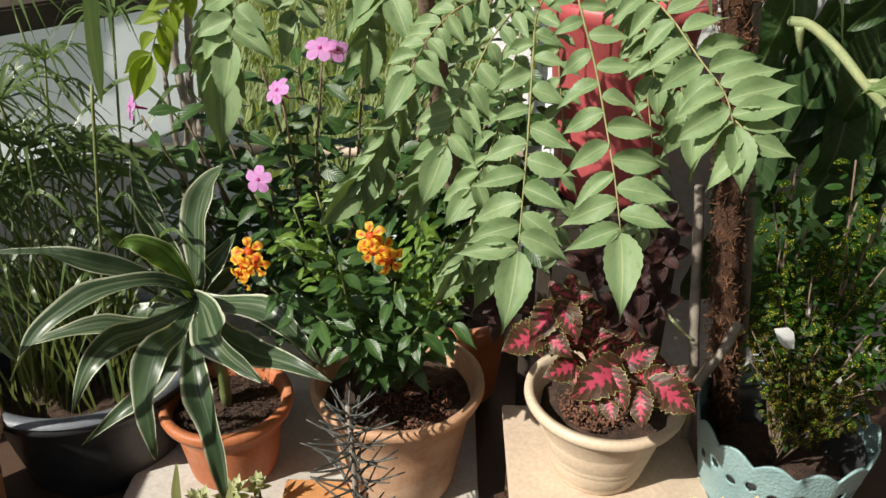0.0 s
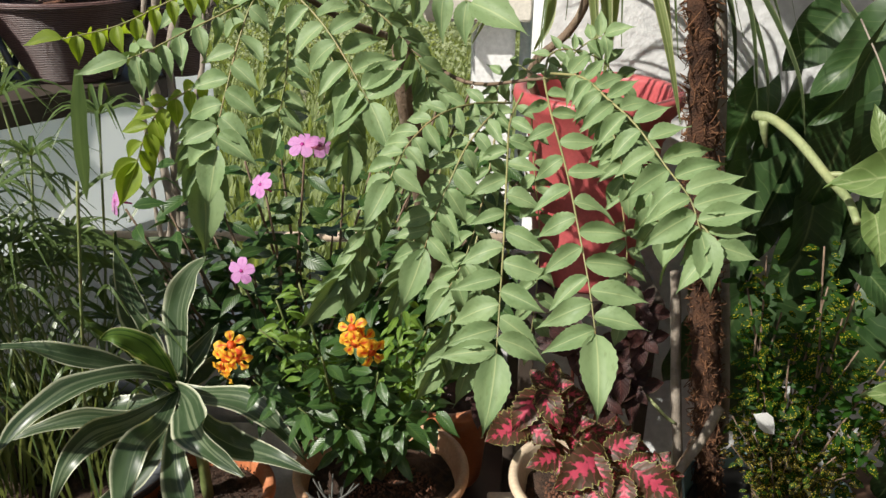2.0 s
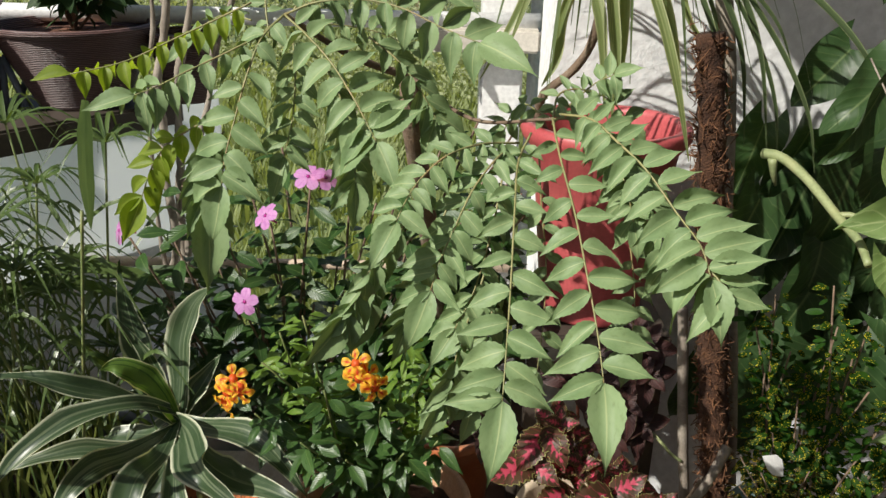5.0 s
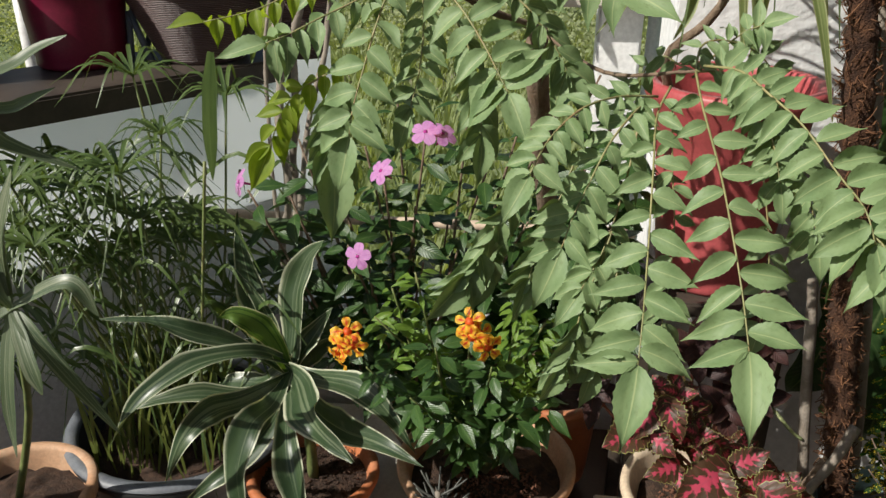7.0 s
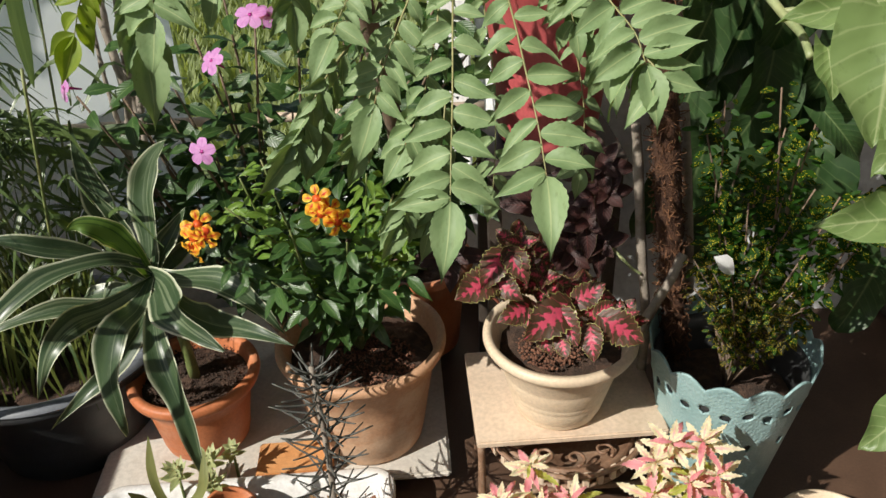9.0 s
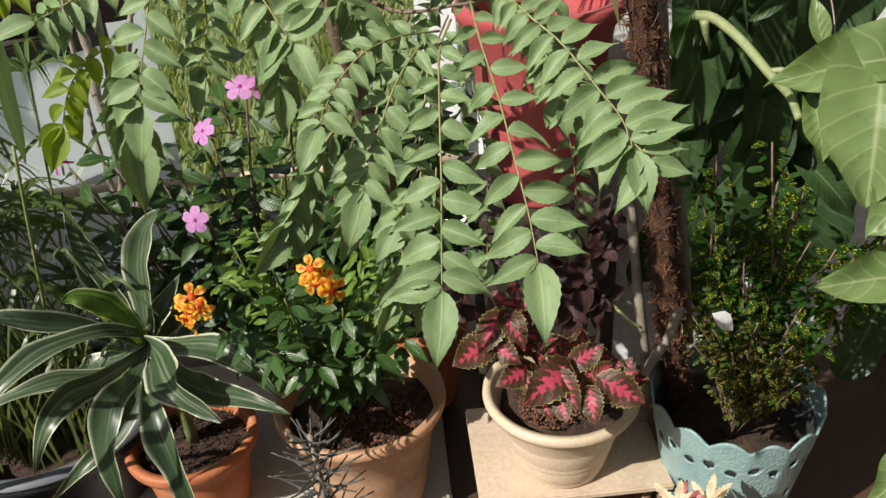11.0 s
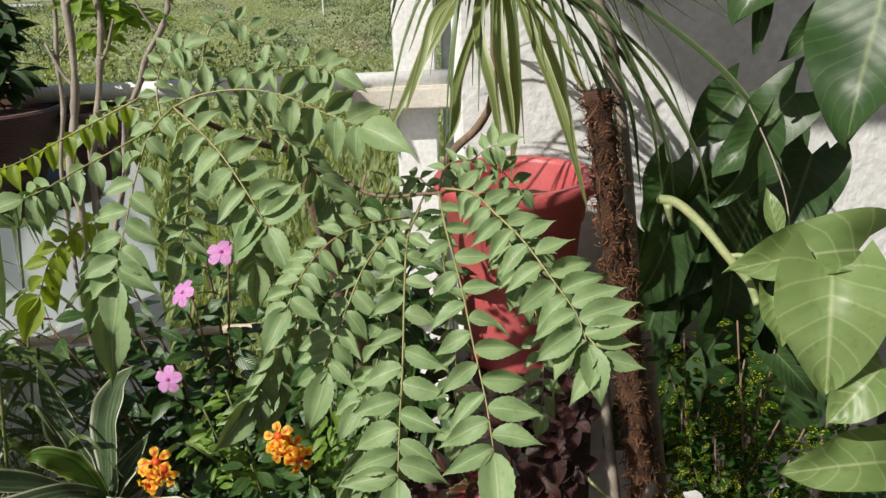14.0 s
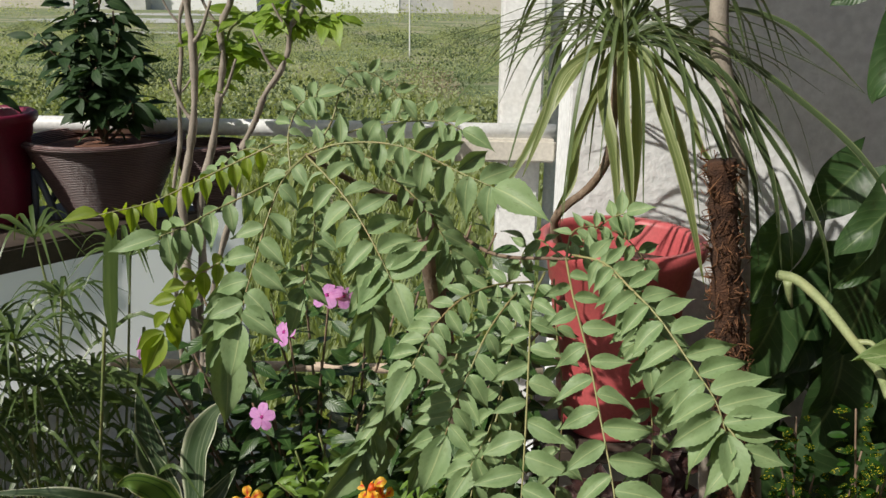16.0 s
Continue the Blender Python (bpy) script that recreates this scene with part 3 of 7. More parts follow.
for x in (-2.0, -1.35):
    part("post", tube([(x, 2.1, 0.36), (x, 2.1, 0.8), (x, 2.1, 1.225)], 0.018, n=4, sides=12), WHITE_METAL, rail)

solo("column", box((0.125, 2.12, 0.2), (0.232, 2.22, 2.75), 0.006), WHITE_METAL, "slim white column rising behind the railing", "column", kind="structure")
solo("drain_pipe", tube([(0.265, 2.17, 0.2), (0.265, 2.17, 1.4), (0.265, 2.17, 2.75)], 0.017, n=6, sides=16), WHITE_METAL, "thin white pipe beside the column", "pipe", kind="structure", smooth=True)

# the slanting side parapet with its dark coping
SIDE_A, SIDE_B = Vector((-1.55, 0.90, 0)), Vector((-0.60, 2.02, 0))
along = (SIDE_B - SIDE_A).normalized()
turn_side = Matrix.Rotation(math.atan2(along.y, along.x), 4, "Z")
out_side = Vector((-along.y, along.x, 0))
mid_side = (SIDE_A + SIDE_B) / 2
half = (SIDE_B - SIDE_A).length / 2
c0 = mid_side + out_side * 0.29
c0, long = c0 + along * 0.15, half + 0.15
solo("wall_parapet", box((c0.x - long, c0.y - 0.004, 0.0), (c0.x + long, c0.y + 0.004, 0.58), 0.003, turn_side), PANEL, "smooth white parapet wall in shade", "wall", kind="structure")
solo("panel", box((c0.x - long, c0.y - 0.003, 0.58), (c0.x + long, c0.y + 0.003, 0.997), 0.0, turn_side), FROSTED, "frosted white balcony panel lit from outside", "panel", kind="structure")
c1 = mid_side + out_side * 0.16
solo("coping", box((c1.x - half, c1.y - 0.16, 0.997), (c1.x + half, c1.y + 0.16, 1.052), 0.006, turn_side), COPING, "dark brown coping shelf on the parapet", "coping", kind="structure")

# unseen pavement; its grey is set by how much light bounces up
solo("pavement", box((-14, -6, -3.19), (8, 7.5, -3.15), 0.0), PAVING, "unseen grey concrete pavement at the foot of the house", "pavement", kind="structure")

# ---- outside: one sheet of meadow to the horizon ----
bm = bmesh.new()
bmesh.ops.create_grid(bm, x_segments=8, y_segments=8, size=2500, matrix=Matrix.Translation((0, 0, -3.2)))
solo("ground", bm, MEADOW, "rough green meadow with dry patches", "ground", kind="structure")
YARD = ((-78.4159, 196.8749, 22, 26), (-48.0119, 124.1793, 10, 5), (-101.1691, 293.2156, 24, 22))
bm = bmesh.new()
for x, y, rx, ry in YARD:
    bmesh.ops.create_circle(bm, cap_ends=True, segments=28, radius=1.0, matrix=Matrix.Translation((x, y, -3.1)) @ Matrix.Diagonal((rx, ry, 1, 1)))
for v in bm.verts:
    v.co.x += 3 * noise.noise(v.co * 0.2)
    v.co.y += 5 * noise.noise(v.co * 0.17 + Vector((9, 0, 0)))
solo("paved_yard", bm, PALE_ROAD, "pale paved yard far out in the meadow", "yard", kind="structure")

# ---- boards, stands, pots ----
def clay_pot(name, c, r, h, mat, label, lip=0.014, taper=0.68, band=0.22, soil_z=0.86, soil_mat=None, foot=True, grooves=()):
    """A round pot with a rolled rim, a band below it, a moulded foot, and soil inside."""
    pot = thing(name, c, label, "flower pot", "flower pots")
    t = 0.008
    rb = r * taper
    rr = lambda f: rb + (r - lip - rb) * f
    prof = [(rb * 0.55, 0.0), (rb * 0.94, 0.0), (rb, 0.006)]
    if foot:
        prof += [(rb + 0.001, 0.012), (rr(0.08) - 0.001, h * 0.09), (rr(0.10) + 0.0012, h * 0.115)]
    for f in grooves or (0.3, 0.55):
        deep = 0.0004 if grooves else 0.0
        prof += [(rr(f - 0.012) + 0.0002, h * (f - 0.012)), (rr(f) - deep, h * f), (rr(f + 0.012) + 0.0002, h * (f + 0.012))]
    prof += [(rr(1 - band) - 0.001, h * (1 - band) - 0.005), (rr(1 - band) + 0.004, h * (1 - band))]
    prof += [(rr(0.9) + 0.005, h * 0.9 - lip * 0.4), (r - 0.004, h - lip * 1.35), (r, h - lip * 0.8), (r - 0.001, h - lip * 0.25), (r - 0.006, h), (r - lip, h - 0.001)]
    prof += [(r - lip - 0.003, h - 0.012), (rr(0.8) - t, h * 0.75), (rr(0.4) - t, h * 0.35), (0.001, h * 0.34)]
    part("body", lathe(prof, c, 64), mat, pot)
    zs = h * soil_z
    part("soil", heap(rr(soil_z) - t + 0.002, (c[0], c[1], c[2] + zs - 0.012), 0.014, rough=0.012, seed=len(name)), soil_mat or SOIL, pot, "dark crumbly potting soil")
    return pot, (c[0], c[1], c[2] + zs)


# white board that carries the two clay pots
bd = thing("low_bench", (-0.3, 1.6, 0.0), "low bench of a weathered white board on two blocks", "bench")
part("board", box((-0.70, 1.296, 0.030), (0.100, 2.0, 0.049), 0.006), BOARD, bd, smooth=False)
for x in (-0.6, 0.0):
    part("block", box((x - 0.05, 1.33, 0.0), (x + 0.05, 1.93, 0.030), 0.003), BOARD, bd, smooth=False)
solo("brick", box((-0.335, 1.30, 0.0495), (-0.165, 1.40, 0.078), 0.004), BRICK, "flat orange brick lying on the white bench", "brick")
solo("stone_slab", box((-0.56, 1.292, 0.0495), (-0.40, 1.36, 0.072), 0.006), BOARD, "pale offcut of stone on the white bench", "stone")

# stand of the cream pot: a tan board over legs
st = thing("plant_stand", (0.33, 1.27, 0.0), "tan board laid on a thin-legged wooden plant stand", "plant stand")
part("board", box((0.145, 1.150, 0.264), (0.525, 1.43, 0.279), 0.003), TAN_BOARD, st, smooth=False)
for x, y in ((0.155, 1.18), (0.51, 1.18), (0.165, 1.38), (0.50, 1.38)):
    part("leg", tube([(x, y, 0.0), (x + 0.002, y, 0.13), (x, y, 0.264)], 0.008, n=5, sides=8, wobble=0.2), IRON, st)
part("cross_bar", tube([(0.155, 1.18, 0.10), (0.3, 1.18, 0.10), (0.51, 1.18, 0.10)], 0.006, n=4), IRON, st)
solo("floor_board", box((0.12, 1.02, 0.001), (0.54, 1.20, 0.016), 0.003), TAN_BOARD, "pale board lying on the floor under the stand", "board")

clay_big, SOIL_BIG = clay_pot("clay_pot", (-0.0834, 1.4521, 0.05), 0.1898, 0.281, OLD_CLAY, "large weathered pale clay pot on the white bench", lip=0.018, taper=0.66)
part("grit", crumbs((SOIL_BIG[0] + 0.02, SOIL_BIG[1] - 0.05, SOIL_BIG[2]), 0.10, 900, 0.006, 3), CRUMB, clay_big, "red-brown soil crumbs")
terra, SOIL_TER = clay_pot("terracotta_pot", (-0.4714, 1.4759, 0.05), 0.1487, 0.199, TERRACOTTA, "small orange terracotta pot on the white bench", grooves=(0.2, 0.66), lip=0.02, taper=0.66, soil_z=0.88)
part("grit", crumbs(SOIL_TER, 0.115, 900, 0.005, 5), SOIL, terra, "dark soil crumbs")
cream, SOIL_CRE = clay_pot("cream_pot", (0.3187, 1.247, 0.28), 0.1504, 0.1896, CREAM, "cream plastic flower pot with a rolled rim", lip=0.016, taper=0.56, soil_z=0.84, grooves=(0.28, 0.36, 0.58))
part("grit", crumbs((SOIL_CRE[0] - 0.025, SOIL_CRE[1] - 0.03, SOIL_CRE[2] + 0.008), 0.065, 420, 0.007, 8), CRUMB, cream, "heap of red-brown soil crumbs")
grey, SOIL_GRY = clay_pot("grey_pot", (-0.817, 1.5869, 0.0), 0.2617, 0.2731, BLACK_PLASTIC, "wide black plastic tub with a grey rim", lip=0.02, taper=0.72, soil_z=0.8, foot=False)
g = (-0.817, 1.5869, 0.2731)
ring = []
for k in range(9):
    a = math.pi * 2 * k / 8
    ring.append((0.2617 - 0.012 + 0.017 * math.cos(a), 0.012 * math.sin(a)))
part("rim", lathe(ring, (g[0], g[1], g[2] + 0.002), 64), GREY_RIM, grey, "scuffed grey rolled rim")
clay_left, SOIL_LEFT = clay_pot("terracotta_bowl", (-1.0558, 1.2853, 0.001), 0.165, 0.29, OLD_CLAY, "pale clay pot standing on the floor", lip=0.022, taper=0.7)
red, SOIL_RED = clay_pot("red_pot", (0.345, 1.60, 0.72), 0.165, 0.40, CORAL, "tall coral-red plastic pot in the sun", lip=0.022, taper=0.62, soil_z=0.86)
rs = thing("pot_stool", (0.345, 1.60, 0.0), "dark wooden stool under the red pot", "stool")
part("seat", box((0.20, 1.47, 0.69), (0.49, 1.73, 0.719), 0.004), COPING, rs, smooth=False)
for x, y in ((0.22, 1.49), (0.47, 1.49), (0.22, 1.71), (0.47, 1.71)):
    part("leg", box((x - 0.014, y - 0.014, 0.0), (x + 0.014, y + 0.014, 0.69), 0.002), COPING, rs, smooth=False)
back_clay, SOIL_BACK = clay_pot("red_clay_pot", (0.06, 1.78, 0.05), 0.14, 0.27, TERRACOTTA, "terracotta pot holding the curry shrub", lip=0.018)
maroon, SOIL_MAR = clay_pot("maroon_pot", (-1.0717, 1.8727, 1.053), 0.138, 0.25, MAROON, "glossy maroon plastic pot on the coping", lip=0.016, taper=0.72)


black, SOIL_BLK = clay_pot("black_pot", (-1.2868, 1.6889, 1.053), 0.13, 0.22, BLACK_PLASTIC, "black plastic pot on the coping", lip=0.014, taper=0.74)


def wicker_pot(name, c, r, h, label):
    pot = thing(name, c, label, "flower pot", "wicker pots on the coping")
    rb = r * 0.56
    prof = [(0.01, 0.0), (rb, 0.0)]
    for k in range(1, 25):
        f = k / 24
        prof.append((rb + (r - rb) * f + 0.0010 * (k % 2), h * 0.92 * f))
    prof += [(r + 0.008, h * 0.94), (r + 0.010, h * 0.98), (r + 0.002, h), (r - 0.008, h), (r - 0.012, h * 0.9), (rb * 0.9, 0.05), (0.001, 0.05)]
    part("basket", lathe(prof, c, 72), WICKER, pot)
    part("soil", heap(r - 0.022, (c[0], c[1], c[2] + h * 0.86), 0.012, seed=4), CRUMB, pot, "reddish soil")
    return pot, (c[0], c[1], c[2] + h * 0.87)


wick, SOIL_WIC = wicker_pot("wicker_pot", (-0.8202, 1.98, 1.054), 0.1765, 0.1839, "dark brown woven basket pot on the coping")
wick2, SOIL_WIC2 = wicker_pot("wicker_pot", (-0.5814, 2.02, 1.054), 0.085, 0.165, "small brown woven basket pot on the coping")


def teal_pot(c, r, h):
    """Openwork pot: scalloped edge, two rows of oval holes cut through the wall, a dark liner inside."""
    pot = thing("teal_pot", c, "teal openwork plastic pot with scalloped edge", "flower pot", "flower pots")
    bm = bmesh.new()
    seg, rows = 208, 88
    rb, rings, kill = r * 0.55, [], []
    for j in range(rows + 1):
        f = j / rows
        ring = []
        for k in range(seg):
            a = 2 * math.pi * k / seg
            top = h + 0.020 * abs(math.sin(a * 7)) - 0.014
            q = rb + (r - rb) * f
            ring.append(bm.verts.new((c[0] + q * math.cos(a), c[1] + q * math.sin(a), c[2] + top * f)))
        rings.append(ring)
    holes = [(2 * math.pi * (k + 0.5) / 24, h * (0.83 + 0.025 * (k % 2)), 0.011, 0.0085) for k in range(24)]
    holes += [(2 * math.pi * k / 12, h * 0.64, 0.007, 0.010) for k in range(12)] + [(2 * math.pi * k / 16, h * 0.17, 0.008, 0.010) for k in range(16)]
    for ha, hz, hw, hh in holes:
        q = rb + (r - rb) * hz / h
        for j in range(rows + 1):
            for v in rings[j]:
                d = (math.atan2(v.co.y - c[1], v.co.x - c[0]) - ha + math.pi) % (2 * math.pi) - math.pi
                ex, ez = d * q / hw, (v.co.z - c[2] - hz) / hh
                e = math.hypot(ex, ez)
                if e < 0.62:
                    kill.append(v)
                elif e < 1.3:
                    an = ha + ex / e * hw / q
                    v.co.z = c[2] + hz + ez / e * hh
                    v.co.x, v.co.y = c[0] + q * math.cos(an), c[1] + q * math.sin(an)
    for a, b in zip(rings, rings[1:]):
        for k in range(seg):
            bm.faces.new((a[k], a[(k + 1) % seg], b[(k + 1) % seg], b[k]))
    bmesh.ops.delete(bm, geom=list(set(kill)), context="VERTS")
    wall = part("openwork_wall", bm, TEAL, pot)
    sol = wall.modifiers.new("thickness", "SOLIDIFY")
    sol.thickness, sol.offset = 0.004, -1
    liner = [(0.01, 0.004), (rb - 0.01, 0.004), (r - 0.020, h * 0.80), (r - 0.014, h * 0.90), (r - 0.018, h * 0.91), (r - 0.024, h * 0.82), (rb - 0.014, 0.03), (0.001, 0.03)]
    part("liner", lathe(liner, c, 56), BLACK_PLASTIC, pot, "dark inner liner pot")
    part("soil", heap(r - 0.036, (c[0], c[1], c[2] + h * 0.72), 0.01, seed=9), SOIL, pot, "dark soil")
    return pot, (c[0], c[1], c[2] + h * 0.72)


teal, SOIL_TEA = teal_pot((0.6525, 1.2161, 0.0), 0.1606, 0.442)


def tray(x0, x1, y0, y1, z):
    """White seedling tray: sloping walls, a broad rolled rim, soil inside."""
    tr = thing("seed_tray", ((x0 + x1) / 2, (y0 + y1) / 2, 0.0), "long white plastic tray of succulents and pebbles", "planter tray")
    bm = bmesh.new()

    def loop(d, zz, cr=0.03):
        out = []
        for cx, cy, a0 in ((x1 - cr, y1 - cr, 0), (x0 + cr, y1 - cr, 90), (x0 + cr, y0 + cr, 180), (x1 - cr, y0 + cr, 270)):
            for k in range(6):
                a = radians(a0 + 18 * k)
                out.append(bm.verts.new((cx + (cr + d) * math.cos(a), cy + (cr + d) * math.sin(a), zz)))
        return out
    rim = z + 0.012
    loops = [loop(-0.03, 0.0), loop(-0.006, rim * 0.8), loop(0.014, rim - 0.016), loop(0.02, rim - 0.012), loop(0.019, rim - 0.003), loop(0.014, rim), loop(0.0, rim), loop(-0.005, rim - 0.004), loop(-0.028, rim - 0.05), loop(-0.045, 0.012)]
    for a, b in zip(loops, loops[1:]):
        for k in range(24):
            bm.faces.new((a[k], a[(k + 1) % 24], b[(k + 1) % 24], b[k]))
    bm.faces.new(loops[0][::-1])
    bm.faces.new(loops[-1])
    part("body", bm, WHITE_TRAY, tr)
    bm = bmesh.new()
    bmesh.ops.create_grid(bm, x_segments=40, y_segments=20, size=0.5, matrix=Matrix.Translation(((x0 + x1) / 2, (y0 + y1) / 2, z - 0.030)) @ Matrix.Diagonal((x1 - x0 - 0.05, y1 - y0 - 0.05, 1, 1)))
    for v in bm.verts:
        v.co.z += 0.014 * noise.noise(v.co * 30) + 0.006 * noise.noise(v.co * 90)
    part("soil", bm, CRUMB, tr, "red-brown gritty soil")
    return tr


TX0, TX1, TY0, TY1, TZ = -0.635, -0.045, 1.025, 1.265, 0.085
tr = tray(TX0, TX1, TY0, TY1, TZ)
rng = random.Random(11)
shapes = []
for k in range(5):
    bm = bmesh.new()
    bmesh.ops.create_icosphere(bm, subdivisions=2, radius=0.5)
    for v in bm.verts:
        v.co += v.co.normalized() * 0.16 * noise.noise(v.co * 2.5 + Vector((k * 5, 0, 0)))
    shapes.append(mesh_of("pebble", bm, (PEBBLE, RED_PEBBLE, PEBBLE, PEBBLE, RED_PEBBLE)[k], True))
for k in range(60):
    s = 0.008 + 0.014 * rng.random()
    x, y = TX0 + 0.05 + rng.random() * (TX1 - TX0 - 0.10), TY0 + 0.04 + rng.random() * (TY1 - TY0 - 0.08)
    part("pebble", shapes[rng.randrange(5)], None, tr, m=pose(x, y, TZ - 0.028 + s * 0.25, rng.random() * 360, rng.random() * 360, 0) @ Matrix.Diagonal((s * 1.3, s, s * 0.75, 1)))

tiny, SOIL_TINY = clay_pot("tiny_terracotta_pot", (-0.375, 1.165, 0.058), 0.058, 0.085, TERRACOTTA, "tiny terracotta pot sunk in the seed tray", lip=0.008, foot=False)
tiny.rotation_euler = (radians(6), radians(14), 0)


def iron_planter(c, r):
    """Ornate brown bowl: ribbed band between two rings, scrolls on top, a small foot."""
    pl = thing("ornate_planter", c, "ornate brown metal planter bowl with ribbed band on a foot", "planter")
    h = 0.12
    part("bowl", lathe([(0.06, -0.081), (0.075, -0.079), (0.05, -0.05), (0.03, 0.0), (0.04, 0.02), (r * 0.62, 0.05), (r * 0.9, 0.075), (r * 0.9, 0.115), (r * 0.86, 0.115), (r * 0.5, 0.055), (0.001, 0.05)], c, 48), IRON, pl)
    for z, q in ((0.078, r * 0.94), (0.116, r)):
        part("ring", lathe([(q + 0.006 * math.cos(a), z + 0.005 * math.sin(a)) for a in (2 * math.pi * k / 8 for k in range(9))], c, 56), IRON, pl)
    rib = mesh_of("rib", box((-0.007, -0.004, -0.019), (0.007, 0.004, 0.019), 0.002), TAN_BOARD)
    for k in range(34):
        a = 2 * math.pi * k / 34
        part("rib", rib, None, pl, "pale worn rib" if k == 0 else "", pose(c[0] + r * 0.955 * math.cos(a), c[1] + r * 0.955 * math.sin(a), c[2] + 0.097, 0, 0, math.degrees(a) + 90))
    for k in range(12):
        a = 2 * math.pi * k / 12
        pts = []
        for i in range(10):
            b = i * 0.75
            q = 0.022 * (1 - i / 12)
            pts.append((c[0] + (r * 0.72) * math.cos(a) + q * math.cos(a + b), c[1] + (r * 0.72) * math.sin(a) + q * math.sin(a + b), c[2] + 0.118))
        part("scroll", tube(pts, 0.0035, n=24, sides=5), IRON, pl)
    return pl


iron_planter((0.3416, 1.2758, 0.098), 0.170)
front_pot, SOIL_FRONT = clay_pot("pale_pot", (0.2317, 1.0733, 0.001), 0.10, 0.10, CREAM, "pale pot under pink coleus on the floor", lip=0.01, foot=False)
front_pot2, SOIL_FRONT2 = clay_pot("pale_pot", (0.6073, 1.0637, 0.001), 0.085, 0.12, CREAM, "small cream pot under pink coleus on the floor", lip=0.01, foot=False)
side_pot, SOIL_SIDE = clay_pot("cream_bowl", (0.837, 1.0305, 0.001), 0.11, 0.09, CREAM, "cream pot in deep shade on the floor", lip=0.01, foot=False)

# moss pole and its stakes
MP0, MP1 = Vector((0.5753, 1.32, 0.375)), Vector((0.4247, 1.3, 1.325))
MP0 = MP0 + (MP0 - MP1).normalized() * 0.08
pole = thing("moss_pole", (MP0.x, MP0.y, 0.0), "brown coir moss pole wrapped in fibre", "moss pole")
part("core", tube([MP0, (MP0 + MP1) / 2, MP1], 0.025, 0.022, n=60, sides=20, wobble=0.34), COIR, pole)
rng = random.Random(21)
bm = bmesh.new()
for k in range(900):
    f = rng.random()
    p = MP0.lerp(MP1, f)
    a = rng.random() * 6.283
    d = Vector((math.cos(a), math.sin(a), 0))
    q = p + d * 0.0215
    add_tube(bm, [q, q + d * (0.004 + 0.009 * rng.random()) + Vector((rng.uniform(-0.01, 0.01), rng.uniform(-0.01, 0.01), rng.uniform(-0.012, 0.012))), q + d * 0.001 + Vector((rng.uniform(-0.012, 0.012), rng.uniform(-0.012, 0.012), rng.uniform(-0.025, 0.025)))], 0.0012, 0.0006, n=4, sides=4)
tagged(part("loose_coir", bm, FIBRE, pole, "loose curled coir fibres"), kind="stuff")
part("pole_foot", tube([(MP0.x, MP0.y, 0.0), (MP0.x, MP0.y, 0.1), MP0], 0.02, n=6), BARK, pole)
stake_l = [(0.52, 1.34, 0.3569), (0.492, 1.34, 0.5763), (0.4673, 1.34, 0.7694), (0.4564, 1.34, 0.8468)]
solo("stake", tube([(stake_l[0][0] - 0.01, 1.34, 0.0)] + stake_l, 0.011, 0.009, n=16, wobble=0.15), PALE_STEM, "weathered pale wooden stake beside the moss pole", "stake", smooth=True)
solo("stake", tube([(0.608, 1.36, 0.4578), (0.5861, 1.36, 0.6167), (0.5652, 1.36, 0.7613), (0.5464, 1.36, 0.8721)], 0.011, 0.009, n=14, wobble=0.15), PALE_STEM, "grey stake tied to the moss pole", "stake", smooth=True)
solo("support_branch", tube([(0.501, 1.3, 0.4319), (0.5337, 1.31, 0.4933), (0.5784, 1.33, 0.5528)], 0.011, 0.009, n=10, wobble=0.2), BARK, "thin brown branch leaning on the pole", "branch", smooth=True)
solo("leaning_stick", tube([(0.537, 1.24, 0.629), (0.501, 1.21, 0.577), (0.461, 1.18, 0.54), (0.439, 1.17, 0.483)], 0.010, 0.007, n=16, wobble=0.2), PALE_STEM, "grey brown dead stick leaning behind the cream pot", "stick", smooth=True)
solo("curled_root", tube([(0.439, 1.36, 0.573), (0.452, 1.34, 0.566), (0.472, 1.33, 0.546), (0.494, 1.33, 0.529)], 0.004, 0.003, n=14), PETIOLE, "pale curved aerial root beside the wooden stake", "root", smooth=True)
solo("climbing_stem", tube([(0.4293, 1.42, 1.6356), (0.434, 1.42, 1.5295), (0.4444, 1.41, 1.4569), (0.4717, 1.4, 1.3637), (0.4974, 1.38, 1.1906), (0.523, 1.38, 0.9791)], 0.016, 0.013, n=24, sides=12, wobble=0.06), PALE_STEM, "smooth grey plant stem rising against the wall", "plant stem", smooth=True)

# ---- plants ----
UP = Vector((0, 0, 1))
# droop, fold, wave, width, twist and sideways hook of the leaflet blades
LEAFLET_BENDS = ((0.14, 0.45, 0.04, 1.0, 0.15, 0.10), (0.34, 0.35, 0.07, 1.04, -0.35, 0.16), (0.06, 0.70, 0.04, 0.95, 0.3, 0.05), (0.48, 0.45, 0.08, 1.0, 0.5, 0.20), (0.22, 0.95, 0.06, 1.0, -0.2, 0.12), (-0.10, 0.55, 0.05, 0.98, -0.45, 0.14))
CURRY_DOWN = [leaf("curry", CURRY, 20, d, f + 0.12, w * 1.4, s, b * 0.93, tw, h) for s, (d, f, w, b, tw, h) in enumerate(LEAFLET_BENDS)]
CURRY_UP = [leaf("curry", CURRY, 20, d, f + 0.12, w * 1.4, s, b * 0.93, -tw, -h) for s, (d, f, w, b, tw, h) in enumerate(LEAFLET_BENDS)]
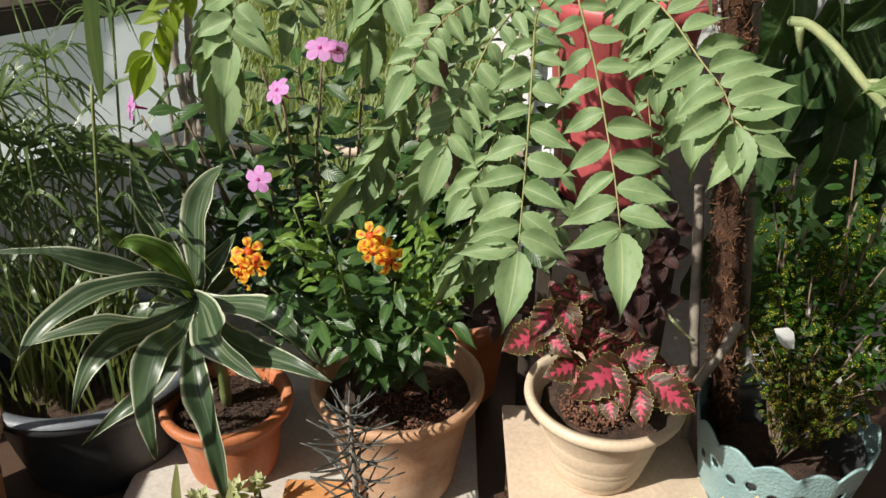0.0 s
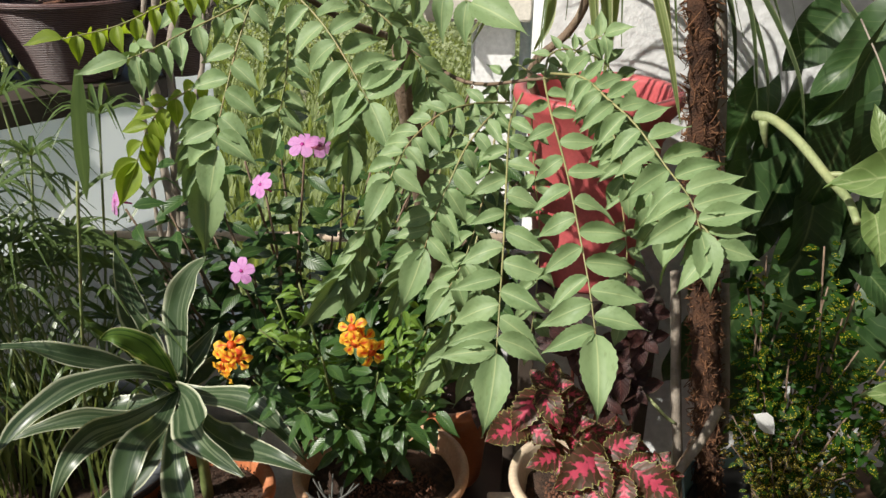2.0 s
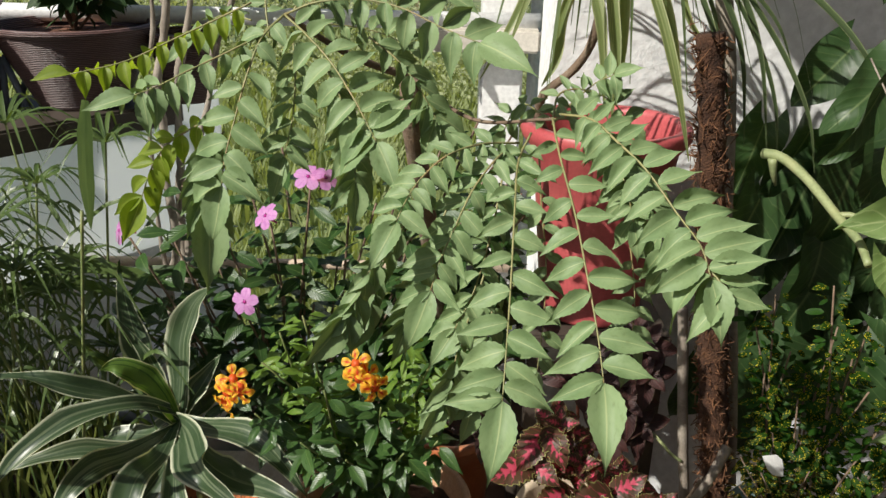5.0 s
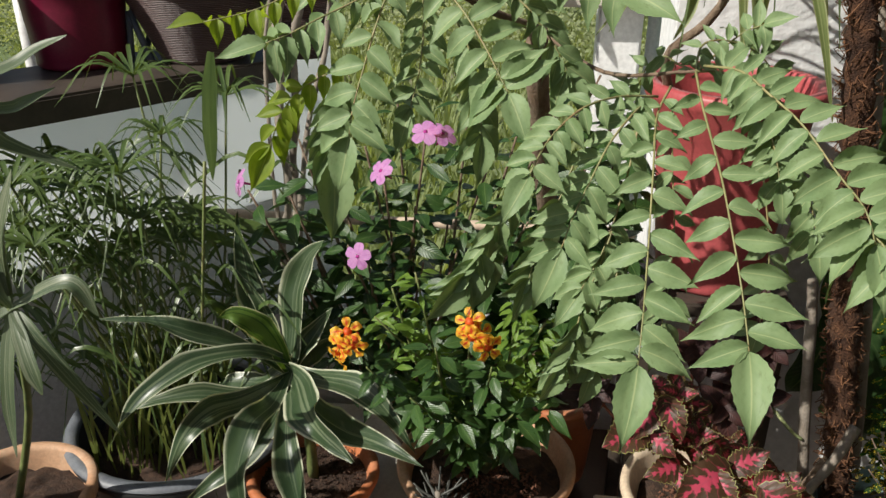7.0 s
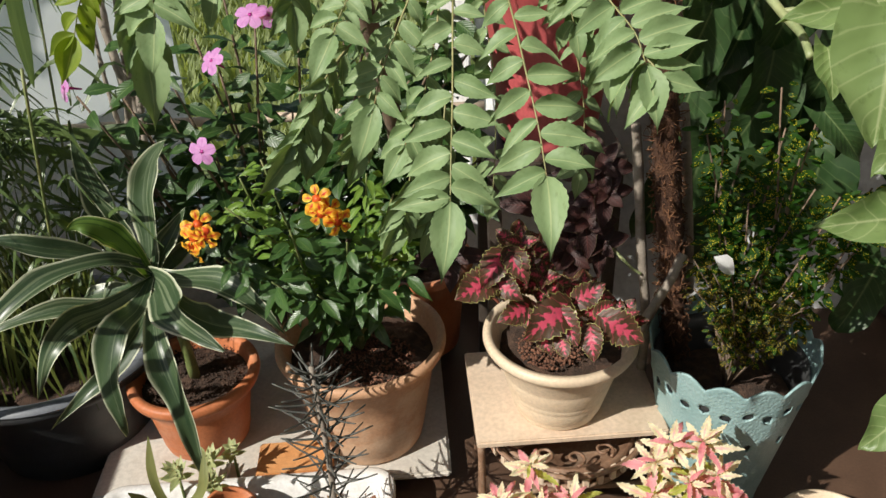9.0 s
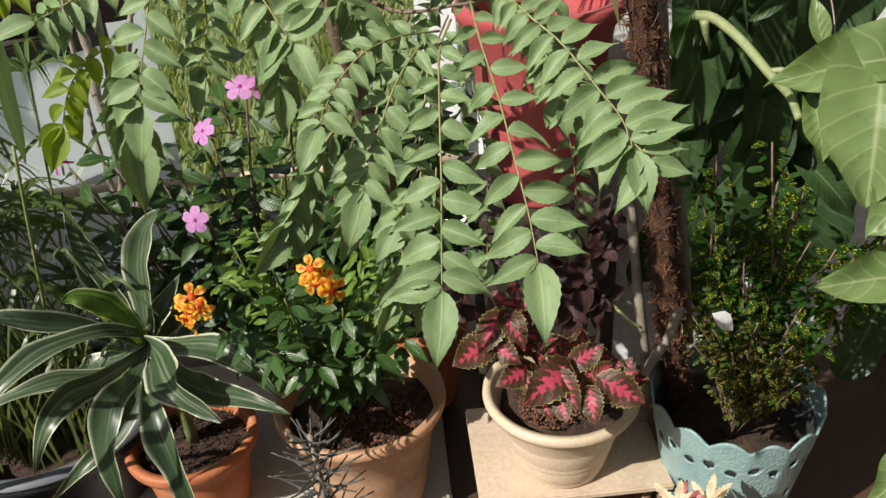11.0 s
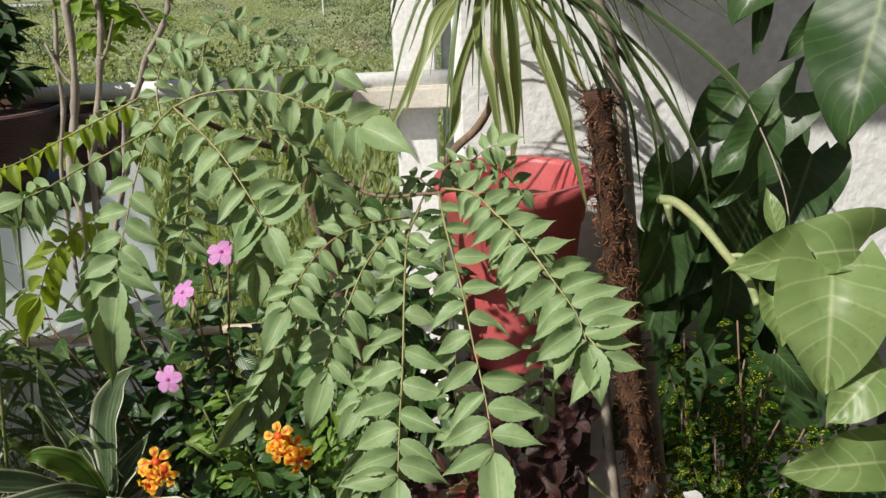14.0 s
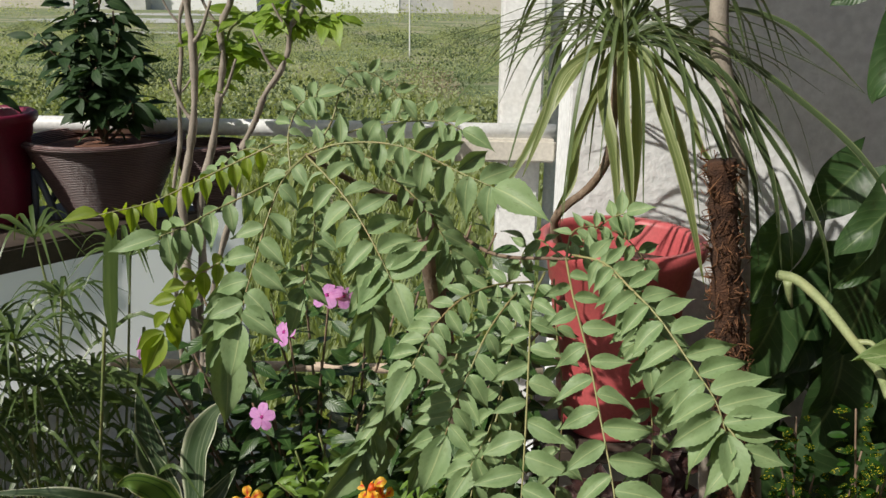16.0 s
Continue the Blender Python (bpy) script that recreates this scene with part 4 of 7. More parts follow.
YOUNG_L = [leaf("curry", CURRY_YOUNG_BACKLIT, 10, d, 0.8, 0.03, s, 1.1, tw, 0.1) for s, (d, tw) in enumerate(((0.1, 0.2), (0.3, -0.3), (0.5, 0.3)))]


def frond(plant, pts, pairs, size, face=(-0.15, -0.8, 0.55), start=0.10, grow=0.62, sweep=0.25, hang=0.0, young=False, end=1.0, seed=0, stalk=0.001, wide=1.0, loose=0.27, stray=0.18, label=""):
    """One pinnate frond: a bent rachis with alternate leaflets in its plane and one at its end, each a blade of its own.
    sweep leans the leaflets towards the tip, hang lets them drop, loose and stray unsettle them."""
    rng = random.Random(seed * 7 + 3)
    n = 24
    line = curve_pts(pts, n)
    fr = part("frond", tube(pts, stalk * 1.5, stalk * 0.7, n=n, sides=6), YELLOW_STEM, plant, label)
    face = Vector(face).normalized()
    total = pairs * 2
    for k in range(total):
        f = start + (0.985 - start) * k / (total - 1)
        i = min(int(f * n), n - 1)
        p = line[i].lerp(line[i + 1], f * n - i)
        d = (line[min(i + 1, n)] - line[max(i - 1, 0)]).normalized()
        right = k % 2
        s = d.cross(face).normalized() * (1 if right else -1)
        w = d * (sweep + rng.uniform(-0.10, 0.10)) + s + face * rng.uniform(-0.12, 0.12) - UP * hang * rng.uniform(0.7, 1.3)
        ln = size * (grow + (1 - grow) * f ** 0.8) * rng.uniform(0.80, 1.0)
        nrm = face + Vector((rng.uniform(-1, 1), rng.uniform(-1, 1), rng.uniform(-1, 1))) * loose
        if rng.random() < stray:
            nrm += s * rng.uniform(-0.4, 1.2) + d * rng.uniform(-0.7, 0.7)
            w -= UP * rng.uniform(0, 0.5)
        sets = YOUNG_L if young else (CURRY_DOWN if s.cross(UP).dot(face) > 0 else CURRY_UP)
        part("leaflet", sets[rng.randrange(len(sets))], None, fr, "", leaf_pose(p, w, nrm, ln, rng.uniform(0.92, 1.08) * wide))
    if end:
        d = (line[-1] - line[-3]).normalized()
        part("leaflet", (YOUNG_L if young else CURRY_DOWN)[0], None, fr, "", leaf_pose(line[-1], d + face * 0.05, face, size * 1.1 * end, wide))
    return fr


curry = thing("curry_shrub", (0.06, 1.78, 0.285), "curry leaf shrub with drooping fronds of waxy leaflets", "shrub")
O1, O2 = Vector((0.147, 0.95, 1.272)), Vector((-0.165, 1.05, 1.368))
fork = Vector((-0.0214, 1.2, 1.27))
part("trunk", tube([(0.06, 1.78, 0.29), (0.03, 1.52, 0.75), (-0.0147, 1.23, 1.1689), fork], 0.019, 0.015, n=24, sides=12, wobble=0.08), BARK, curry, "thick grey-brown trunk")
part("branch", tube([fork, (fork + O1) / 2 - Vector((0, 0, 0.03)), O1], 0.003, 0.002, n=12), BARK, curry)
part("branch", tube([fork, (fork + O2) / 2 - Vector((0, 0, 0.01)), O2], 0.006, 0.003, n=12), BARK, curry)

# the three ordered fronds before the red pot
frond(curry, [O1, (0.15, 0.9, 1.245), (0.159, 0.83, 1.204), (0.164, 0.77, 1.166), (0.171, 0.73, 1.124), (0.173, 0.69, 1.091)], 9, 0.066, seed=1, end=1.18, wide=0.95, grow=0.5, stray=0.06, label="frond with a reddish rachis")
frond(curry, [(0.125, 0.96, 1.253), (0.108, 0.92, 1.23), (0.1, 0.85, 1.197), (0.093, 0.78, 1.143), (0.086, 0.72, 1.105), (0.082, 0.69, 1.07)], 10, 0.064, seed=2, end=1.15, grow=0.5, stray=0.08)
frond(curry, [(0.153, 0.94, 1.28), (0.181, 0.9, 1.284), (0.201, 0.86, 1.271), (0.223, 0.82, 1.254), (0.247, 0.78, 1.223), (0.26, 0.74, 1.206), (0.267, 0.72, 1.182)], 12, 0.066, seed=3, end=0.9, grow=0.5, sweep=0.12, hang=-0.05, stray=0.08)
frond(curry, [(0.269, 0.73, 1.186), (0.275, 0.72, 1.179), (0.278, 0.71, 1.166)], 3, 0.062, seed=4, hang=0.35, end=0.0)
# curled sunlit fronds reaching over the bush
frond(curry, [(0.111, 0.95, 1.244), (0.068, 0.92, 1.25), (0.03, 0.88, 1.248), (0.004, 0.85, 1.233), (-0.01, 0.83, 1.218), (-0.021, 0.81, 1.199)], 9, 0.047, seed=5, sweep=0.3, hang=0.15, end=1.2)
frond(curry, [(0.102, 0.95, 1.239), (0.082, 0.91, 1.235), (0.057, 0.87, 1.214), (0.038, 0.84, 1.182), (0.024, 0.82, 1.155), (0.014, 0.81, 1.124)], 9, 0.055, seed=6, sweep=0.35, hang=0.25, end=1.25, loose=0.3)
frond(curry, [(0.099, 0.98, 1.214), (0.09, 0.95, 1.171), (0.078, 0.92, 1.126), (0.062, 0.9, 1.077), (0.042, 0.88, 1.043)], 8, 0.052, seed=7, sweep=0.5, hang=0.3, loose=0.35)
# drooping fronds in their shade
frond(curry, [(0.004, 1, 1.147), (-0.03, 0.97, 1.121), (-0.059, 0.94, 1.088), (-0.077, 0.92, 1.053), (-0.087, 0.91, 1.039)], 8, 0.058, seed=8, sweep=0.9, hang=0.5, face=(0.55, -0.8, 0.2), end=1.3, loose=0.3)
frond(curry, [(-0.025, 1.03, 1.114), (-0.048, 1, 1.079), (-0.06, 0.98, 1.048), (-0.067, 0.97, 1.021)], 6, 0.062, seed=9, sweep=1.0, hang=0.6, face=(0.55, -0.8, 0.2), loose=0.3)
frond(curry, [(0.084, 1, 1.072), (0.069, 0.97, 1.03), (0.051, 0.94, 0.997), (0.041, 0.92, 0.952), (0.03, 0.91, 0.925)], 8, 0.058, seed=10, sweep=0.8, hang=0.4, face=(0.4, -0.8, 0.3), loose=0.3)
frond(curry, [(0.1, 1.02, 1.048), (0.091, 0.99, 0.997), (0.078, 0.96, 0.954), (0.069, 0.94, 0.907)], 7, 0.060, seed=11, sweep=0.6, hang=0.3, face=(0.4, -0.8, 0.3), loose=0.3)
frond(curry, [(0.033, 1.05, 1.131), (0.015, 1.02, 1.087), (-0.005, 1, 1.04), (-0.016, 0.98, 1.001)], 7, 0.058, seed=12, sweep=0.6, hang=0.4, face=(0.4, -0.8, 0.3), loose=0.3)
frond(curry, [(0.154, 1, 1.254), (0.181, 1.02, 1.278), (0.208, 1.03, 1.299), (0.226, 1.02, 1.31)], 6, 0.038, seed=13, hang=0.1, loose=0.3)
frond(curry, [(0.183, 0.98, 1.259), (0.212, 0.95, 1.237), (0.228, 0.92, 1.209), (0.238, 0.9, 1.169)], 8, 0.044, seed=14, hang=0.15, loose=0.3)
frond(curry, [(0.231, 0.95, 1.24), (0.251, 0.92, 1.202), (0.267, 0.9, 1.162), (0.276, 0.88, 1.126)], 7, 0.056, seed=15, hang=0.4, sweep=0.5, loose=0.3)
frond(curry, [(0.156, 1.12, 1.19), (0.162, 1.1, 1.116), (0.171, 1.08, 1.04), (0.17, 1.06, 0.963), (0.165, 1.05, 0.887)], 8, 0.052, seed=16, hang=0.3, loose=0.35)
frond(curry, [(0.275, 1.1, 1.117), (0.29, 1.08, 1.041), (0.295, 1.06, 0.981), (0.292, 1.05, 0.915)], 7, 0.050, seed=17, hang=0.3, loose=0.35)

frond(curry, [O1, (0.16, 1, 1.29), (0.19, 1.02, 1.292), (0.228, 1.03, 1.277), (0.255, 1.03, 1.248)], 7, 0.036, seed=18, hang=0.1, loose=0.35)
frond(curry, [O1, (0.136, 1, 1.269), (0.125, 1.03, 1.271), (0.112, 1.05, 1.258), (0.103, 1.06, 1.232)], 5, 0.036, seed=19, hang=0.2, loose=0.35)
frond(curry, [O1, (0.18, 0.97, 1.267), (0.204, 0.95, 1.253), (0.222, 0.93, 1.225), (0.235, 0.92, 1.187)], 8, 0.046, seed=20, hang=0.1, loose=0.3)

# the second head
frond(curry, [O2, (-0.132, 1.01, 1.349), (-0.102, 0.98, 1.324), (-0.076, 0.95, 1.293), (-0.057, 0.93, 1.264), (-0.048, 0.92, 1.25)], 8, 0.076, seed=21, sweep=-0.05, face=(-0.2, -0.75, 0.6), wide=1.05, end=0.8, grow=0.5)
frond(curry, [O2, (-0.125, 1.04, 1.384), (-0.071, 1.02, 1.39), (-0.023, 1, 1.383), (0.02, 0.98, 1.366), (0.062, 0.95, 1.354)], 8, 0.060, seed=22, sweep=0.2, hang=0.12, face=(0.1, -0.9, 0.35), end=1.25, wide=1.08, grow=0.6)
frond(curry, [(-0.203, 1.05, 1.381), (-0.246, 1.04, 1.361), (-0.29, 1.02, 1.341), (-0.342, 1, 1.318), (-0.398, 0.98, 1.306)], 10, 0.040, seed=23, sweep=0.1, hang=0.75, face=(0.1, -0.5, 0.85), young=True, grow=0.9, loose=0.3, stray=0)
frond(curry, [O2, (-0.191, 1.02, 1.347), (-0.225, 1, 1.33), (-0.263, 0.98, 1.313), (-0.294, 0.96, 1.298), (-0.317, 0.95, 1.29)], 9, 0.055, seed=24, sweep=0.15, hang=0.8, face=(0.15, -0.6, 0.7), grow=0.6, stray=0.2)
frond(curry, [O2, (-0.186, 1.01, 1.345), (-0.2, 0.98, 1.304), (-0.211, 0.96, 1.262), (-0.22, 0.94, 1.224), (-0.224, 0.93, 1.193)], 7, 0.066, seed=25, sweep=0.3, hang=0.1, wide=1.15, grow=0.55)
frond(curry, [(-0.234, 0.99, 1.263), (-0.263, 0.98, 1.248), (-0.291, 0.97, 1.231), (-0.31, 0.96, 1.206), (-0.323, 0.95, 1.171)], 7, 0.046, seed=26, sweep=0.5, hang=0.6, face=(0.2, -0.7, 0.6), young=True, grow=0.7, end=1.2)
frond(curry, [(-0.232, 0.99, 1.241), (-0.246, 0.97, 1.216), (-0.252, 0.96, 1.188), (-0.249, 0.95, 1.156)], 6, 0.066, seed=27, sweep=0.9, hang=0.5, face=(0.35, -0.85, 0.3), end=1.4)
frond(curry, [(-0.164, 1.1, 1.366), (-0.145, 1.13, 1.398), (-0.131, 1.15, 1.448), (-0.111, 1.16, 1.462), (-0.08, 1.16, 1.451), (-0.053, 1.15, 1.426)], 8, 0.036, seed=28, hang=0.05, face=(0.2, -0.8, 0.5))
frond(curry, [(-0.164, 1.12, 1.366), (-0.119, 1.15, 1.384), (-0.066, 1.16, 1.394), (-0.005, 1.15, 1.399), (0.026, 1.14, 1.389)], 8, 0.052, seed=29, hang=0.1)
frond(curry, [(-0.158, 1.06, 1.345), (-0.154, 1.04, 1.298), (-0.156, 1.02, 1.253), (-0.165, 1, 1.208)], 7, 0.056, seed=30, hang=0.25, loose=0.35)
frond(curry, [(-0.195, 1.1, 1.336), (-0.202, 1.13, 1.383), (-0.187, 1.14, 1.419), (-0.164, 1.14, 1.43)], 6, 0.042, seed=31, hang=0.1, loose=0.35)
frond(curry, [(-0.124, 1.06, 1.315), (-0.099, 1.04, 1.269), (-0.084, 1.02, 1.223), (-0.08, 1, 1.178)], 7, 0.060, seed=32, sweep=0.6, hang=0.4, face=(0.4, -0.8, 0.3), loose=0.3)
frond(curry, [(-0.068, 1.08, 1.34), (-0.031, 1.06, 1.315), (-0.003, 1.05, 1.281), (0.018, 1.04, 1.246)], 6, 0.060, seed=33, sweep=0.6, hang=0.4, face=(0.4, -0.8, 0.3), loose=0.3)
frond(curry, [(-0.16, 1.2, 1.34), (-0.114, 1.22, 1.336), (-0.066, 1.23, 1.326), (-0.025, 1.22, 1.311)], 6, 0.050, seed=34, hang=0.3)
frond(curry, [(-0.227, 1.15, 1.349), (-0.265, 1.18, 1.352), (-0.292, 1.19, 1.342), (-0.315, 1.18, 1.32)], 5, 0.048, seed=35, hang=0.5)

# ---- striped dracaena in the small terracotta pot ----
dra = thing("dracaena", SOIL_TER, "striped dracaena with arching cream-edged leaves", "potted plant")
DC = Vector((-0.477, 1.4, 0.557))
part("stem", tube([SOIL_TER, (Vector(SOIL_TER) + DC) / 2 + Vector((0.01, 0, 0)), DC], 0.013, 0.010, n=8), GREEN_STEM, dra)


def blade(plant, mat, pts, width, seed=0, shape="lancelong", face=(0, -0.6, 0.8), fold=0.3, wave=0.07, twist=0.0, rows=20, label=""):
    return part("leaf", strap(pts, width, shape, rows, face, fold, wave, seed, twist), mat, plant, label)


def dleaf(k, width, *pts, face=(0, -0.6, 0.8), fold=None, twist=None, mat=None):
    rng = random.Random(k)
    blade(dra, mat or DRACAENA, [DC + UP * rng.uniform(-0.015, 0.02)] + list(pts), width * 0.98, seed=k, shape="long", face=face, fold=rng.uniform(0.3, 0.9) if fold is None else fold, wave=rng.uniform(0.08, 0.16), twist=rng.uniform(-0.35, 0.35) if twist is None else twist, rows=30)


dleaf(1, 0.044, (-0.557, 1.36, 0.63), (-0.627, 1.32, 0.674), (-0.701, 1.3, 0.709), (-0.787, 1.28, 0.722))
dleaf(2, 0.052, (-0.531, 1.34, 0.626), (-0.603, 1.28, 0.64), (-0.661, 1.23, 0.62), (-0.713, 1.2, 0.575), (-0.753, 1.18, 0.516))
dleaf(3, 0.040, (-0.561, 1.36, 0.519), (-0.646, 1.33, 0.534), (-0.723, 1.3, 0.53), (-0.777, 1.28, 0.52))
dleaf(4, 0.056, (-0.498, 1.38, 0.633), (-0.523, 1.36, 0.687), (-0.557, 1.34, 0.713), (-0.583, 1.33, 0.709), face=(0.2, -0.85, 0.5), twist=0.3, mat=DRACAENA_LIT)
dleaf(5, 0.056, (-0.526, 1.44, 0.624), (-0.566, 1.47, 0.702), (-0.582, 1.48, 0.785), (-0.582, 1.48, 0.862), face=(0.3, -0.9, 0.2))
dleaf(6, 0.036, (-0.511, 1.42, 0.616), (-0.537, 1.43, 0.685), (-0.587, 1.44, 0.758), face=(0.3, -0.9, 0.2))
dleaf(7, 0.070, (-0.47, 1.42, 0.628), (-0.467, 1.45, 0.71), (-0.443, 1.46, 0.78), (-0.403, 1.45, 0.824), face=(-0.3, -0.9, 0.2), fold=0.5)
dleaf(8, 0.078, (-0.439, 1.32, 0.587), (-0.4, 1.24, 0.583), (-0.356, 1.18, 0.579), (-0.297, 1.15, 0.547), face=(-0.2, -0.7, 0.7), fold=0.25)
dleaf(9, 0.058, (-0.408, 1.36, 0.567), (-0.319, 1.3, 0.591), (-0.254, 1.26, 0.566), (-0.198, 1.22, 0.517))
dleaf(10, 0.060, (-0.407, 1.32, 0.529), (-0.337, 1.26, 0.53), (-0.258, 1.2, 0.552), (-0.174, 1.15, 0.55))
dleaf(11, 0.058, (-0.484, 1.3, 0.551), (-0.504, 1.22, 0.556), (-0.521, 1.18, 0.485), (-0.515, 1.16, 0.421), (-0.509, 1.16, 0.362), face=(0, -0.95, 0.3), fold=0.2, twist=0.0)
dleaf(12, 0.058, (-0.45, 1.28, 0.525), (-0.43, 1.22, 0.49), (-0.407, 1.18, 0.414), (-0.395, 1.16, 0.318), (-0.39, 1.16, 0.241), face=(0, -0.95, 0.3), twist=0.0)
dleaf(13, 0.044, (-0.481, 1.3, 0.512), (-0.529, 1.24, 0.464), (-0.584, 1.2, 0.43), (-0.648, 1.17, 0.377), face=(0, -0.9, 0.4))
dleaf(14, 0.058, (-0.537, 1.3, 0.552), (-0.584, 1.24, 0.563), (-0.621, 1.2, 0.53), (-0.658, 1.18, 0.442), face=(0.2, -0.9, 0.4), fold=0.2)
dleaf(15, 0.046, (-0.536, 1.4, 0.525), (-0.602, 1.42, 0.507), (-0.663, 1.43, 0.481))
dleaf(16, 0.044, (-0.453, 1.42, 0.602), (-0.429, 1.44, 0.635), (-0.394, 1.44, 0.683), face=(0, -0.9, 0.3))
dleaf(17, 0.040, (-0.468, 1.46, 0.54), (-0.425, 1.5, 0.562), (-0.383, 1.52, 0.557), face=(0, -0.9, 0.3))
dleaf(18, 0.046, (-0.532, 1.42, 0.457), (-0.571, 1.42, 0.385), (-0.611, 1.4, 0.341))


# ---- bushes made of stems and many small leaves ----
def bush(plant, root, heads, meshes, stem_mat, size, per, seed, spread=0.05, face=(-0.2, -0.5, 0.8), stem_r=0.0035, name="leaf", droop=0.2, span=0.72):
    """Stems from the root to each head; leaves in whorls along the upper part of every stem."""
    rng = random.Random(seed)
    face = Vector(face)
    root = Vector(root)
    for h in heads:
        h = Vector(h)
        mid = root.lerp(h, 0.5) + Vector((rng.uniform(-0.03, 0.03), rng.uniform(-0.03, 0.03), 0.02))
        line = curve_pts([root, mid, h], 16)
        stem = part("stem", tube([root, mid, h], stem_r, stem_r * 0.5, n=10, sides=6), stem_mat, plant)
        for k in range(per):
            f = 1 - (k / per) ** 1.1 * span
            i = min(int(f * 16), 15)
            p = line[i].lerp(line[i + 1], f * 16 - i)
            a = k * 2.4 + rng.random()
            out = Vector((math.cos(a), math.sin(a), rng.uniform(-0.35, 0.45)))
            s = size * rng.uniform(0.65, 1.15)
            nrm = face + Vector((rng.uniform(-0.5, 0.5), rng.uniform(-0.5, 0.5), rng.uniform(-0.3, 0.3)))
            part(name, meshes[rng.randrange(len(meshes))], None, stem, "", leaf_pose(p + out * min(spread, 0.012), out - UP * droop, nrm, s, rng.uniform(0.85, 1.15)))


# the orange-flowered bush in the big clay pot
TEC_L = [leaf("lance", TECOMA, 6, d, 0.35, 0.05, s, b) for s, (d, b) in enumerate(((0.15, 1.15), (0.4, 1.0), (0.25, 1.5)))]
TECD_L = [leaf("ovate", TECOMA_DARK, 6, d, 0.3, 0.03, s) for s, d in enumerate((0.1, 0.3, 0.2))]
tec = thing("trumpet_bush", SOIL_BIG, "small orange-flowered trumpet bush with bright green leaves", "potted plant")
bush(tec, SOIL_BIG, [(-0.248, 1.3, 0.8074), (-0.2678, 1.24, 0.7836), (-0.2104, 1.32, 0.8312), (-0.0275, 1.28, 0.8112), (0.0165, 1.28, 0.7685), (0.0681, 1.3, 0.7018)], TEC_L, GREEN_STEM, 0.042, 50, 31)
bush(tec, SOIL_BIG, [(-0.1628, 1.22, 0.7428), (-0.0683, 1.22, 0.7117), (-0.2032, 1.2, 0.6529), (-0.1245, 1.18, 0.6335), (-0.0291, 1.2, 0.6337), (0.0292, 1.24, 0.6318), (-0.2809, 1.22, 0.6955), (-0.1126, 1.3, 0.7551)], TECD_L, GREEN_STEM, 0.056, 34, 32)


def trumpet(plant, at, way, size, seed):
    """A trumpet flower: red tube, five ruffled lobes."""
    rng = random.Random(seed)
    way = Vector(way).normalized()
    at = Vector(at)
    side = way.cross(UP).normalized()
    up = side.cross(way)
    fl = part("flower", tube([at - way * size * 1.1, at - way * size * 0.5, at], size * 0.10, size * 0.30, n=6, sides=10), RED_TUBE, plant, "orange and red trumpet flower")
    for k in range(5):
        a = 2 * math.pi * k / 5 + rng.random() * 0.4
        d = side * math.cos(a) + up * math.sin(a)
        part("petal", PET_O[k % 2], None, fl, "", leaf_pose(at + d * size * 0.22, d + way * 0.35, way * 1 - d * 0.2, size * rng.uniform(0.62, 0.82)))


PET_O = [leaf("petal", ORANGE, 10, 0.45, 0.15, 0.22, 1), leaf("petal", ORANGE, 10, 0.25, 0.1, 0.28, 2)]
for k, (at, way) in enumerate((((-0.3092, 1.16, 0.7741), (-0.5, -0.8, 0.1)), ((-0.2986, 1.17, 0.7946), (0.2, -0.6, 0.6)), ((-0.2866, 1.15, 0.7804), (-0.1, -0.9, -0.2)), ((-0.3144, 1.16, 0.7509), (-0.6, -0.6, -0.4)), ((-0.1016, 1.15, 0.8371), (-0.1, -0.8, 0.5)), ((-0.0969, 1.14, 0.8147), (-0.2, -0.9, -0.1)), ((-0.0709, 1.14, 0.7992), (0.5, -0.8, -0.1)), ((-0.0855, 1.16, 0.81), (0.5, -0.7, 0.4)))):
    trumpet(tec, at, way, 0.027, k)

# the pink periwinkle behind
VIN_L = [leaf("ovate", VINCA, 6, d, 0.25, 0.02, s, 0.9) for s, d in enumerate((0.1, 0.3, 0.2))]
vin = thing("periwinkle", (-0.30, 1.78, 0.05), "pink-flowered periwinkle with dark glossy leaves", "shrub")
